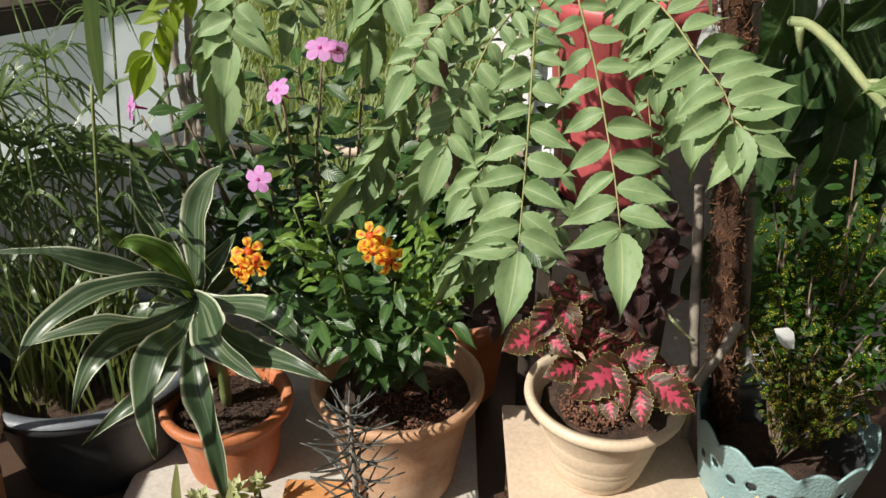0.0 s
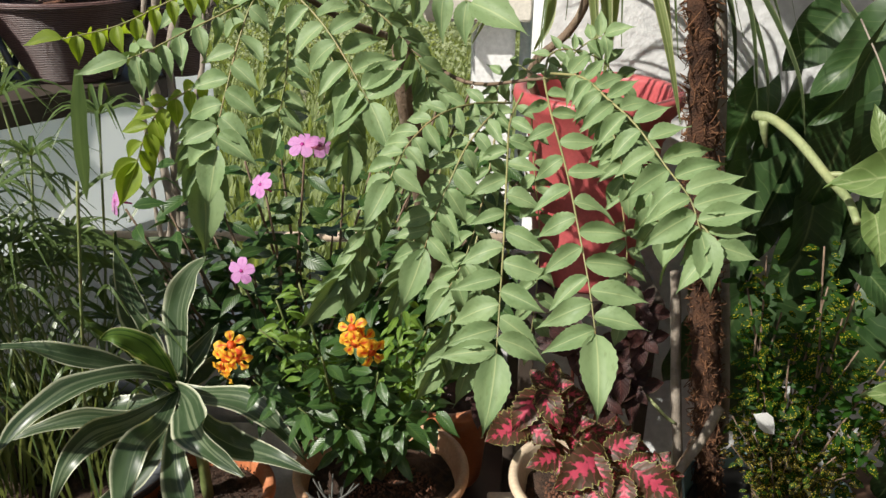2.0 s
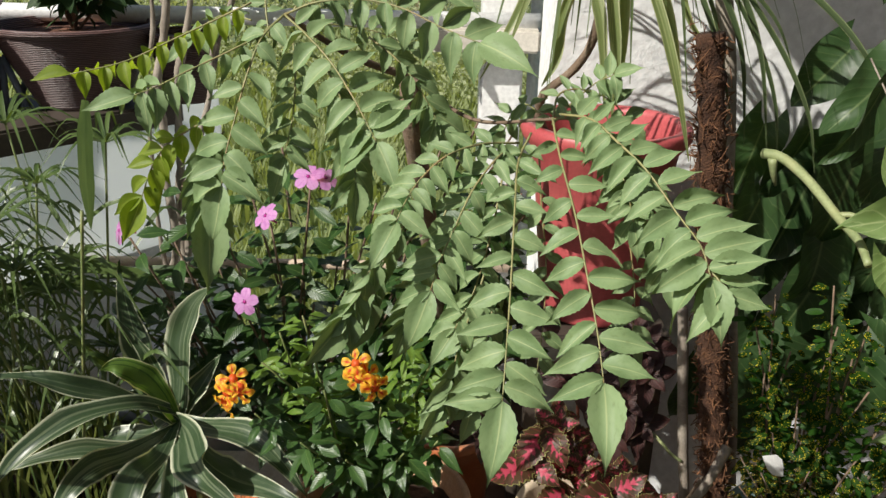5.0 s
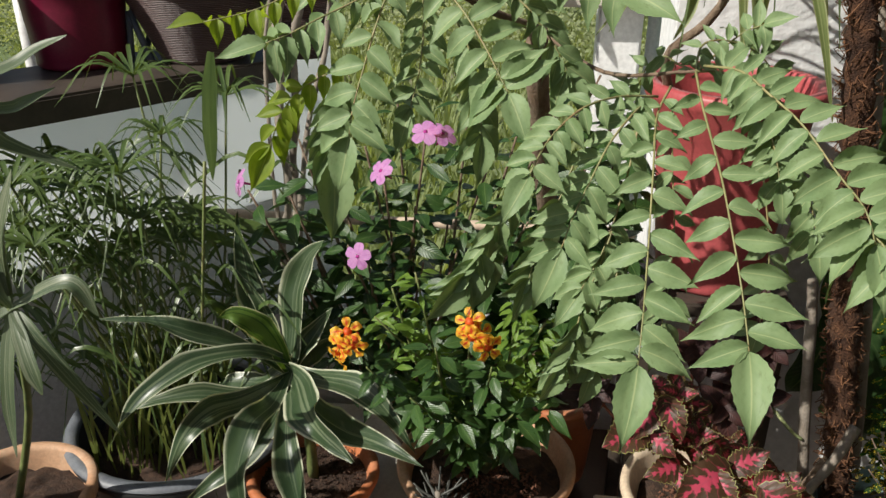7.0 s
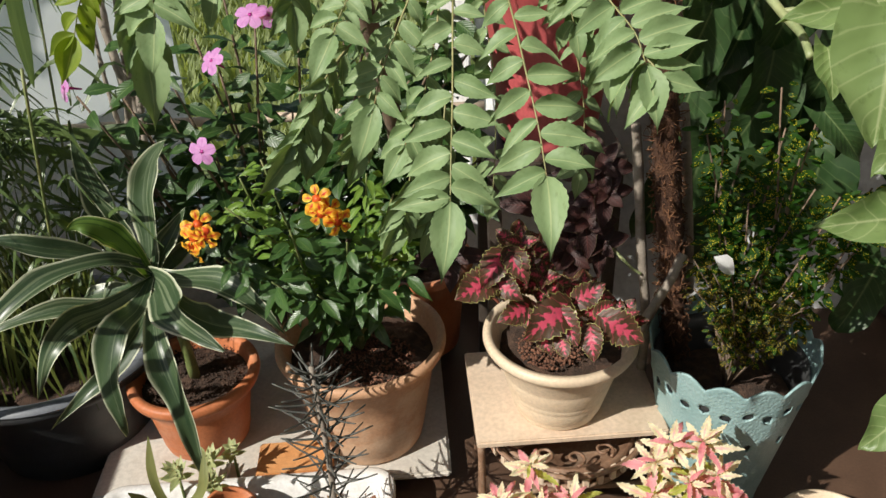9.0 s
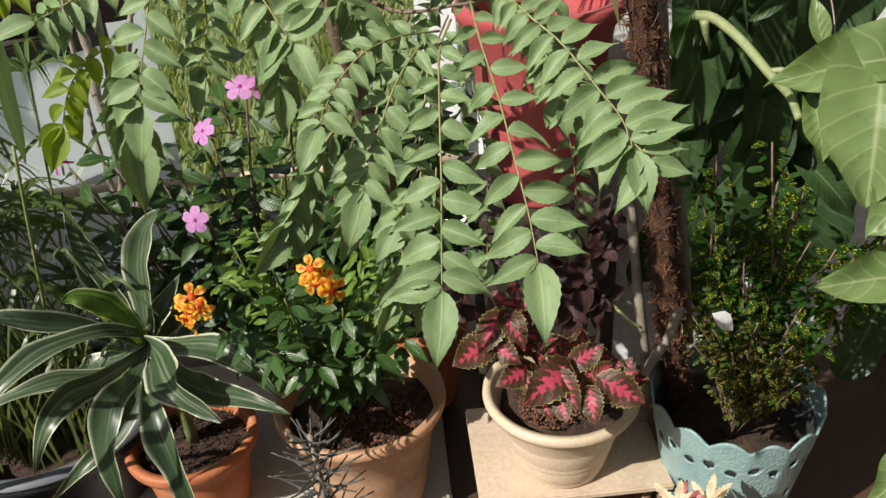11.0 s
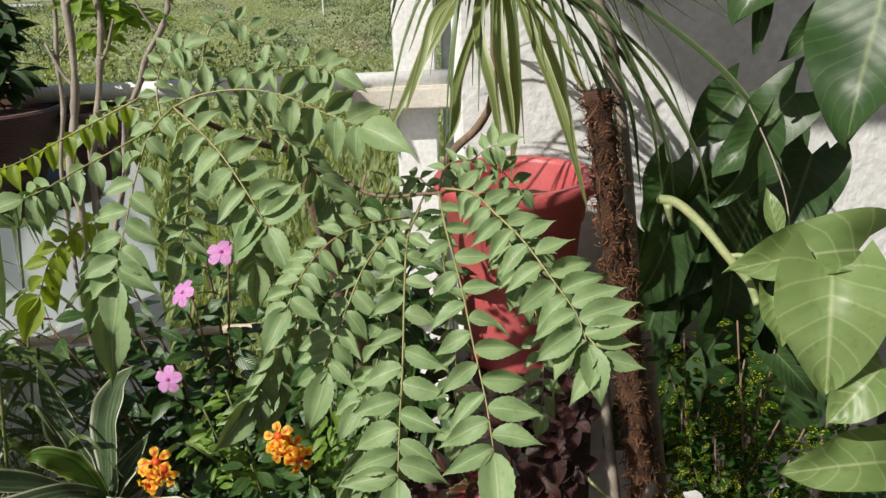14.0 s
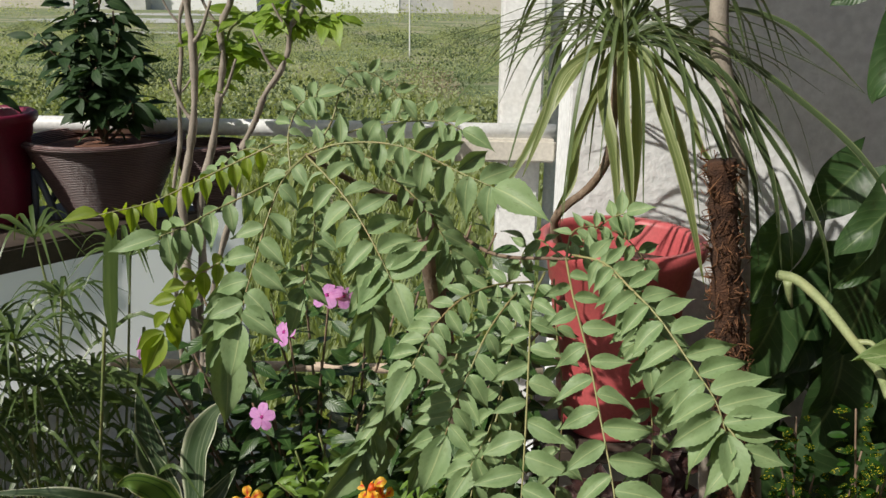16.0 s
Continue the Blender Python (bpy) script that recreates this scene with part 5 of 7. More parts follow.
bush(vin, (-0.30, 1.78, 0.06), [(-0.5646, 1.5, 0.899), (-0.4973, 1.55, 0.871), (-0.3667, 1.48, 0.8017), (-0.4374, 1.6, 0.8237), (-0.3074, 1.56, 0.9116), (-0.2195, 1.52, 1.0026), (-0.2516, 1.6, 0.8396), (-0.3428, 1.55, 0.7347), (-0.1867, 1.62, 0.7962), (-0.47, 1.62, 0.6869), (-0.5939, 1.62, 0.7498), (-0.3134, 1.65, 0.7429), (-0.5553, 1.66, 0.6803), (-0.4106, 1.6, 0.6304), (-0.6595, 1.66, 0.6507), (-0.2353, 1.6, 0.7142), (-0.5079, 1.66, 0.7609), (-0.1535, 1.5, 0.7243), (-0.08, 1.52, 0.80), (-0.02, 1.55, 0.92), (0.04, 1.56, 0.84), (0.10, 1.55, 0.95), (0.08, 1.58, 0.74), (0.16, 1.56, 0.80), (-0.10, 1.58, 0.95), (0.02, 1.6, 1.04), (0.14, 1.58, 1.05), (-0.05, 1.56, 0.70), (0.10, 1.6, 1.12), (0.17, 1.6, 1.10), (0.05, 1.58, 1.14), (0.13, 1.56, 0.88), (0.20, 1.55, 0.70), (0.12, 1.5, 0.66), (-0.34, 1.55, 0.98), (-0.42, 1.56, 0.95), (-0.28, 1.58, 1.06), (-0.14, 1.58, 1.08), (-0.05, 1.6, 1.0), (-0.48, 1.58, 0.98), (0.15, 1.56, 0.80), (0.17, 1.5, 0.90), (0.16, 1.62, 0.68), (0.19, 1.6, 0.97), (0.12, 1.62, 0.74)], VIN_L, BARK, 0.074, 24, 41, stem_r=0.0045)
bush(vin, (-0.30, 1.78, 0.06), [(0.14, 1.46, 0.92), (0.17, 1.48, 0.82), (0.13, 1.48, 0.74), (0.18, 1.5, 0.66), (0.11, 1.5, 0.84), (0.19, 1.47, 0.98), (0.15, 1.5, 1.02), (-0.02, 1.5, 0.86)], VIN_L, BARK, 0.084, 34, 43, stem_r=0.0045, span=0.4)
PET_P = [leaf("petal", PINK, 6, 0.1, 0.1, 0.04, 1), leaf("petal", PINK, 6, 0.2, 0.1, 0.05, 2)]


def pinwheel(plant, at, way, size):
    """A flat five-petalled flower with a darker eye."""
    way = Vector(way).normalized()
    at = Vector(at)
    side = way.cross(UP).normalized()
    up = side.cross(way)
    fl = part("flower", tube([at - way * 0.03, at - way * 0.012, at + way * 0.001], 0.0016, 0.0035, n=4, sides=8), PINK_EYE, plant, "flat pink five-petalled flower")
    for k in range(5):
        a = 2 * math.pi * k / 5 + 0.3
        d = side * math.cos(a) + up * math.sin(a)
        part("petal", PET_P[k % 2], None, fl, "", leaf_pose(at + d * 0.002, d, way, size))


for at, way in (((-0.3298, 1.4, 0.8167), (-0.25, -0.9, 0.35)), ((-0.55, 1.42, 0.9455), (-0.75, -0.45, 0.3)), ((-0.1964, 1.36, 1.072), (-0.1, -0.6, 0.8)), ((-0.2815, 1.4, 0.9861), (-0.5, -0.5, 0.6)), ((-0.1683, 1.37, 1.067), (0.4, -0.4, 0.8))):
    pinwheel(vin, at, way, 0.025)

# ---- crimson coleus in the cream pot ----
COL_L = [leaf("coleus", COLEUS, 28, d, 0.2, 0.09, s, 1.1) for s, d in enumerate((0.25, 0.4, 0.15))]
COLD_L = [leaf("coleus", COLEUS_DARK, 8, d, 0.25, 0.05, s) for s, d in enumerate((0.3, 0.5))]


def rosette(plant, at, meshes, count, size, seed, way=(-0.1, -0.55, 0.85), flat=0.25):
    """Opposite pairs of leaves round a shoot tip, the youngest in the middle."""
    rng = random.Random(seed)
    at, way = Vector(at), Vector(way).normalized()
    side = way.cross(UP).normalized()
    up = side.cross(way)
    for k in range(count):
        a = k * 1.571 + (k // 4) * 0.75 + rng.uniform(-0.2, 0.2)
        d = side * math.cos(a) + up * math.sin(a)
        s = size * (1.0 - 0.55 * k / count) * rng.uniform(0.85, 1.15)
        part("leaf", meshes[rng.randrange(len(meshes))], None, plant, "", leaf_pose(at + way * 0.004 * k, d + way * (flat + 0.7 * k / count), way - d * 0.2, s, rng.uniform(0.9, 1.1)))


col = thing("coleus", SOIL_CRE, "crimson coleus with olive margins and thin green leaf edges", "potted plant")
COL_TIPS = ((0.211, 1.17, 0.716), (0.174, 1.13, 0.682), (0.287, 1.1, 0.651), (0.267, 1.07, 0.651), (0.339, 1.08, 0.639), (0.23, 1.12, 0.641))
for at in COL_TIPS:
    part("stem", tube([SOIL_CRE, (Vector(SOIL_CRE) + Vector(at)) / 2 + UP * 0.02, at], 0.004, 0.003, n=8, sides=6), RED_STEM, col)
rng = random.Random(52)
for base, tip in (((0.218, 1.16, 0.732), (0.23, 1.2, 0.756)), ((0.207, 1.15, 0.733), (0.182, 1.17, 0.755)), ((0.234, 1.17, 0.725), (0.262, 1.2, 0.733)),
                  ((0.198, 1.12, 0.741), (0.224, 1.06, 0.712)), ((0.188, 1.12, 0.736), (0.147, 1.06, 0.707)), ((0.204, 1.11, 0.736), (0.188, 1.07, 0.705)),
                  ((0.17, 1.1, 0.7), (0.104, 1.05, 0.699)), ((0.174, 1.1, 0.693), (0.152, 1.06, 0.685)), ((0.174, 1.1, 0.697), (0.208, 1.05, 0.688)), ((0.154, 1.12, 0.685), (0.128, 1.14, 0.69)),
                  ((0.245, 1.14, 0.688), (0.261, 1.09, 0.665)), ((0.263, 1.16, 0.691), (0.286, 1.19, 0.705)),
                  ((0.287, 1.06, 0.668), (0.208, 0.99, 0.657)), ((0.271, 1.05, 0.665), (0.288, 0.99, 0.632)), ((0.275, 1.08, 0.666), (0.27, 1.12, 0.678)), ((0.287, 1.08, 0.659), (0.308, 1.12, 0.67)),
                  ((0.301, 1.08, 0.653), (0.355, 1.08, 0.691)), ((0.32, 1.1, 0.643), (0.334, 1.04, 0.646)), ((0.331, 1.05, 0.65), (0.372, 1.06, 0.668)),
                  ((0.338, 1.04, 0.651), (0.405, 1, 0.62)), ((0.318, 1.03, 0.643), (0.313, 0.98, 0.607)), ((0.27, 1.03, 0.63), (0.272, 0.99, 0.611)), ((0.24, 1.04, 0.63), (0.248, 1, 0.616)),
                  ((0.231, 1.1, 0.643), (0.183, 1.05, 0.649)), ((0.225, 1.09, 0.639), (0.224, 1.05, 0.623)), ((0.379, 1.1, 0.622), (0.403, 1.08, 0.612)), ((0.309, 1.05, 0.64), (0.295, 1.02, 0.625))):
    base, tip = Vector(base), Vector(tip)
    nrm = Vector((-0.15 + rng.uniform(-0.25, 0.25), -0.75, 0.6 + rng.uniform(-0.2, 0.2)))
    part("leaf", COL_L[rng.randrange(3)], None, col, "", leaf_pose(base, tip - base, nrm, (tip - base).length * 0.96, rng.uniform(0.95, 1.12)))
for k, at in enumerate(((0.224, 1.16, 0.704), (0.257, 1.14, 0.648), (0.204, 1.14, 0.663), (0.331, 1.14, 0.62), (0.267, 1.1, 0.595), (0.383, 1.1, 0.587))):
    rosette(col, at, COL_L, 12, 0.056, 50 + k)
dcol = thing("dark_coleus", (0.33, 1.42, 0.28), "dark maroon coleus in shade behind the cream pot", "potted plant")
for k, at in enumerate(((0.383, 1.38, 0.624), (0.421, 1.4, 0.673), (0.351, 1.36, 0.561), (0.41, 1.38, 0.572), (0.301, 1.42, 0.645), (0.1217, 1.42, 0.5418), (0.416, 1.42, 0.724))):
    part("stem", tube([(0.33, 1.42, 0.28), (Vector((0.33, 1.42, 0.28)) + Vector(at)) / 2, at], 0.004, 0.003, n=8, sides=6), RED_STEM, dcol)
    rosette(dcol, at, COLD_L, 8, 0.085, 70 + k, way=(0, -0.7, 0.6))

# ---- spotted croton in the teal pot ----
CRO_L = [leaf("round", CROTON, 7, 0.15, 0.2, 0.05, 0, 0.62), leaf("round", CROTON, 7, 0.3, 0.2, 0.05, 1, 0.62), leaf("round", CROTON_GREEN, 7, 0.05, 0.3, 0.05, 2, 0.56)]
CRO_S = [leaf("round", CROTON_GOLD, 5, 0.2, 0.2, 0.05, s, 0.66) for s in range(2)] + [leaf("round", CROTON, 5, 0.1, 0.2, 0.05, 3, 0.66)]
cro = thing("croton", SOIL_TEA, "yellow-spotted croton bush with dark glossy leaves", "potted plant")
bush(cro, SOIL_TEA, [(0.574, 1.25, 0.92), (0.552, 1.26, 0.87), (0.613, 1.24, 0.82), (0.661, 1.24, 0.942), (0.671, 1.22, 0.878), (0.696, 1.2, 0.838), (0.581, 1.25, 0.773), (0.632, 1.22, 0.74), (0.681, 1.2, 0.758), (0.597, 1.22, 0.685), (0.661, 1.18, 0.682), (0.723, 1.18, 0.782), (0.751, 1.15, 0.781), (0.782, 1.12, 0.811), (0.804, 1.1, 0.831), (0.772, 1.1, 0.777), (0.799, 1.08, 0.792), (0.729, 1.14, 0.735), (0.711, 1.2, 0.904), (0.645, 1.24, 0.794)], CRO_L, BARK, 0.026, 58, 45, stem_r=0.003, span=0.62)
bush(cro, SOIL_TEA, [(0.526, 1.16, 0.667), (0.555, 1.14, 0.651), (0.524, 1.14, 0.623), (0.585, 1.12, 0.613), (0.582, 1.12, 0.566), (0.558, 1.1, 0.558), (0.68, 1.1, 0.63), (0.692, 1.08, 0.605), (0.695, 1.08, 0.564), (0.654, 1.1, 0.608), (0.68, 1.08, 0.552), (0.627, 1.14, 0.627), (0.634, 1.14, 0.655)], CRO_S, BARK, 0.016, 52, 46, stem_r=0.0022, span=0.55, droop=0.5)

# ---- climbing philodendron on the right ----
PHI_L = leaf("heart", PHILO_SHADED, 16, 0.28, 0.30, 0.10, 1)
PHI_V = [PHI_L, leaf("heart", PHILO_SHADED, 18, 0.4, 0.45, 0.16, 5, 0.85, 0.35), leaf("heart", PHILO_SHADED, 18, 0.15, 0.2, 0.20, 8, 0.92, -0.3)]
PHI_P = leaf("heart", PHILO_LIT, 24, 0.35, 0.45, 0.18, 2)
PHI_N = leaf("lance", PHILO_LIT, 12, 0.15, 0.5, 0.05, 4, 1.6)
phi = thing("philodendron", (MP0.x, MP0.y, 0.3), "climbing philodendron with large heart-shaped leaves", "climbing plant")
PB = [(0.539, 1.31, 1.14), (0.558, 1.28, 1.141), (0.577, 1.22, 1.123), (0.59, 1.14, 1.095), (0.594, 1.08, 1.082), (0.586, 1.03, 1.068)]
part("petiole", tube(PB, 0.0085, 0.0055, n=24, sides=10, wobble=0.08), PETIOLE, phi, "thick pale green petiole")
part("petiole", tube([(0.592, 1.14, 1.097), (0.606, 1.13, 1.101), (0.613, 1.12, 1.091)], 0.005, 0.003, n=6), PETIOLE, phi)
part("sheath", tube([(0.547, 1.29, 1.137), (0.552, 1.29, 1.113), (0.563, 1.3, 1.09)], 0.008, 0.002, n=6), PETIOLE, phi, "short pale leaf sheath")


def big(at, tip, size_w, mesh, face, label=""):
    at, tip = Vector(at), Vector(tip)
    pick = PHI_V[int(at.x * 977) % 3] if mesh is PHI_L else mesh
    part("leaf", pick, None, phi, label, leaf_pose(at, tip - at, face, (tip - at).length, size_w))


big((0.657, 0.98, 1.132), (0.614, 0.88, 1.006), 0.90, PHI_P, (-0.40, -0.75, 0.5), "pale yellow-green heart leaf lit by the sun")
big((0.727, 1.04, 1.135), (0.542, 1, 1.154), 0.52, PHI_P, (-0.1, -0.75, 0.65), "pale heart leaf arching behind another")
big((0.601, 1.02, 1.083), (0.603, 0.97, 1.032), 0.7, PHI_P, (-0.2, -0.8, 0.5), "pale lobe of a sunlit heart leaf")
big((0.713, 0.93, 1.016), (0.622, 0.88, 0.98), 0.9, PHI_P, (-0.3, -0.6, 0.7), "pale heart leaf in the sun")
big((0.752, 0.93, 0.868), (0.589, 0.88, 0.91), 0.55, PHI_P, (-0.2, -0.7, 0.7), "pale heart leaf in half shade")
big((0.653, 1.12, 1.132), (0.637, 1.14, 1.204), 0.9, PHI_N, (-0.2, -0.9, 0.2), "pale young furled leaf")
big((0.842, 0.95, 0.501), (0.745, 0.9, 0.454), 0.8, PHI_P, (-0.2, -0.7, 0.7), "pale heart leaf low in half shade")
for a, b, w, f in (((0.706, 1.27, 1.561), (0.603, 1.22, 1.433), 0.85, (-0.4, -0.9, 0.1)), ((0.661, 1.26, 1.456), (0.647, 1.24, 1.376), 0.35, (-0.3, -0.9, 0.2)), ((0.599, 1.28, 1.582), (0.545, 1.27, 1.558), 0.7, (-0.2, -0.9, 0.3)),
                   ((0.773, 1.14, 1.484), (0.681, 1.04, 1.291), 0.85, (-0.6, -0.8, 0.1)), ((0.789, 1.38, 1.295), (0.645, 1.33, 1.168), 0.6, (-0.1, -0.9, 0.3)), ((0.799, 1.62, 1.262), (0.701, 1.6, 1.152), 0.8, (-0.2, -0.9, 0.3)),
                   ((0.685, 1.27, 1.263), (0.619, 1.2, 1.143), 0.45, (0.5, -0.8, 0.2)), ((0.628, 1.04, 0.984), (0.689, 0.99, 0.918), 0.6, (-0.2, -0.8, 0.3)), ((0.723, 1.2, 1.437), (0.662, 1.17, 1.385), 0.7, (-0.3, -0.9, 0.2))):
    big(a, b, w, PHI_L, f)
# dark leaves added near the wall where it should read as deep shade
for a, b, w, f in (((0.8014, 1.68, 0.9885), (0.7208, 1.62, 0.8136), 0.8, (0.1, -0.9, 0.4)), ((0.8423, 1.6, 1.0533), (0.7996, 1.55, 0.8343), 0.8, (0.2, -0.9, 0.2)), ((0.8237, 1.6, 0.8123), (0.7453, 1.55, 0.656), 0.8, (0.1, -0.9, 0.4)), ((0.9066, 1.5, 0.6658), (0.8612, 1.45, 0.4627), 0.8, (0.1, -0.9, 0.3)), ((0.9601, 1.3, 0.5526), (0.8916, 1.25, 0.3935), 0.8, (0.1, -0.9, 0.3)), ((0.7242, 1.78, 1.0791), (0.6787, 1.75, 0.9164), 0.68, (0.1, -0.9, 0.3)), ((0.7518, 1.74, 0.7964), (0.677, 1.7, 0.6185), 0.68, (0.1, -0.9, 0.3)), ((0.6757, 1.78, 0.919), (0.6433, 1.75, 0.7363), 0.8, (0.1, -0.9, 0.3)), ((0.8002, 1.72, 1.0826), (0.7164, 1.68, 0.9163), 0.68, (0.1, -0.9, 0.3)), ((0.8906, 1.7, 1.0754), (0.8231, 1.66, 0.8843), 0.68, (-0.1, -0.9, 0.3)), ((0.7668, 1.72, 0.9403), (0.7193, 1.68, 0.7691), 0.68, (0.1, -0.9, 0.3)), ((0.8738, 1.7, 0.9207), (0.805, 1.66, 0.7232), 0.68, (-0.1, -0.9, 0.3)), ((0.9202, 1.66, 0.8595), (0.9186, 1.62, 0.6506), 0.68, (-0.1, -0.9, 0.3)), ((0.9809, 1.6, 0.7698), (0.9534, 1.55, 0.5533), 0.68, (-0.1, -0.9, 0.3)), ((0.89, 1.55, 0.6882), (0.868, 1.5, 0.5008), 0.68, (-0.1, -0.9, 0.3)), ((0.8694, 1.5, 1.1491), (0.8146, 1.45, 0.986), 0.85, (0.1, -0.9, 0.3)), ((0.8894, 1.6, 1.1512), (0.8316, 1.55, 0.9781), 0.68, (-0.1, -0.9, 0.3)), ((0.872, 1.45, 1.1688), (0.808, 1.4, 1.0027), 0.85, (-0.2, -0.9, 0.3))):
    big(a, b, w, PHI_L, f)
# more added leaves, scattered to darken the lit wall behind the croton
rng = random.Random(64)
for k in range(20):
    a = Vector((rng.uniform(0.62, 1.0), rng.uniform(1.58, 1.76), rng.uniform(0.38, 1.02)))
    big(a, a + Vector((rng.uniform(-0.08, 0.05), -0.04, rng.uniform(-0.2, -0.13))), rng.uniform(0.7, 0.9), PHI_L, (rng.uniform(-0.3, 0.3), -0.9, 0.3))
part("stem", tube([(0.687, 1.4, 1.555), (0.741, 1.36, 1.502), (0.791, 1.3, 1.448), (0.824, 1.22, 1.391)], 0.006, 0.005, n=14), PETIOLE, phi)
part("aerial_root", tube([(0.673, 1.3, 1.293), (0.668, 1.2, 1.236), (0.675, 1.15, 1.173), (0.666, 1.1, 1.098)], 0.0016, 0.001, n=16, sides=5), PALE_STEM, phi)

# ---- striped strap-leaved palm in the red pot ----
pan = thing("screw_pine", SOIL_RED, "screw pine with long arching striped strap leaves", "potted plant")
PC = Vector((0.285, 1.45, 1.493))
part("trunk", tube([Vector(SOIL_RED) + Vector((-0.10, -0.02, -0.01)), (0.202, 1.52, 1.168), (0.26, 1.5, 1.237), (0.285, 1.48, 1.298), (0.286, 1.46, 1.4), PC], 0.0085, 0.0075, n=20, wobble=0.1), BARK, pan)
rng = random.Random(61)
for k in range(64):
    a = k * 2.399
    reach = rng.uniform(0.13, 0.31)
    lift = rng.uniform(0.0, 0.06)
    d = Vector((math.cos(a), math.sin(a) * 0.95, 0))
    fall = 0.03 + 0.26 * rng.random() ** 2
    top = PC + d * reach * 0.4 + UP * lift
    end = PC + d * reach * rng.uniform(1.05, 1.35) - UP * fall
    m1 = PC + d * reach * 0.9 + UP * (lift * 0.5 - fall * 0.3)
    blade(pan, PALM_THIN, [PC + d * 0.006, top, m1, end], rng.uniform(0.0040, 0.0075), seed=k, shape="strap", face=d + UP * 0.8, fold=0.5, wave=0.0, rows=16)
for k in range(11):
    a = k * 2.1
    d = Vector((math.cos(a), math.sin(a), 0))
    blade(pan, PALM_LIT, [PC, PC + UP * 0.05 + d * 0.012, PC + UP * rng.uniform(0.08, 0.14) + d * 0.055], 0.010, seed=k, shape="strap", face=d + UP * 0.2, wave=0.0, rows=8)
# thin blades arching back towards the wall
for k in range(30):
    a = rng.uniform(0.15, 2.6)
    d = Vector((math.cos(a) * 0.9, math.sin(a), 0)).normalized()
    reach = rng.uniform(0.20, 0.34)
    lift = rng.uniform(0.03, 0.13)
    blade(pan, PALM_THIN, [PC, PC + d * reach * 0.35 + UP * lift, PC + d * reach * 0.8 + UP * lift * 0.7, PC + d * reach * 1.1 - UP * rng.uniform(0.02, 0.16)], rng.uniform(0.006, 0.011), seed=k + 500, shape="strap", face=d + UP * 0.9, fold=0.5, wave=0.0, rows=14)
# broad pale-edged straps that hang before the trunk
for k, (w, pts) in enumerate(((0.020, ((0.249, 1.37, 1.446), (0.246, 1.33, 1.397), (0.26, 1.3, 1.33), (0.273, 1.28, 1.208))), (0.019, ((0.275, 1.37, 1.472), (0.275, 1.32, 1.38), (0.285, 1.3, 1.294), (0.293, 1.29, 1.214))),
                              (0.017, ((0.297, 1.38, 1.454), (0.3, 1.34, 1.36), (0.297, 1.32, 1.272), (0.29, 1.31, 1.19))), (0.017, ((0.31, 1.38, 1.472), (0.334, 1.33, 1.392), (0.358, 1.3, 1.321), (0.38, 1.28, 1.244), (0.409, 1.27, 1.135))),
                              (0.015, ((0.329, 1.4, 1.453), (0.367, 1.36, 1.366), (0.384, 1.33, 1.288), (0.405, 1.31, 1.18))), (0.013, ((0.219, 1.38, 1.48), (0.167, 1.33, 1.414), (0.129, 1.3, 1.339), (0.081, 1.28, 1.254))),
                              (0.012, ((0.227, 1.4, 1.47), (0.165, 1.36, 1.388), (0.131, 1.34, 1.328), (0.064, 1.3, 1.245))), (0.016, ((0.245, 1.4, 1.416), (0.213, 1.37, 1.341), (0.204, 1.35, 1.275), (0.182, 1.34, 1.234))),
                              (0.013, ((0.229, 1.36, 1.481), (0.175, 1.3, 1.451), (0.15, 1.27, 1.387), (0.119, 1.26, 1.303))), (0.011, ((0.319, 1.4, 1.48), (0.381, 1.37, 1.401), (0.409, 1.35, 1.331), (0.456, 1.34, 1.286))))):
    blade(pan, PALM_LIT, [PC] + list(pts), w, seed=k + 90, shape="strap", face=(0, -0.85, 0.45), fold=0.45, wave=0.0, rows=22)
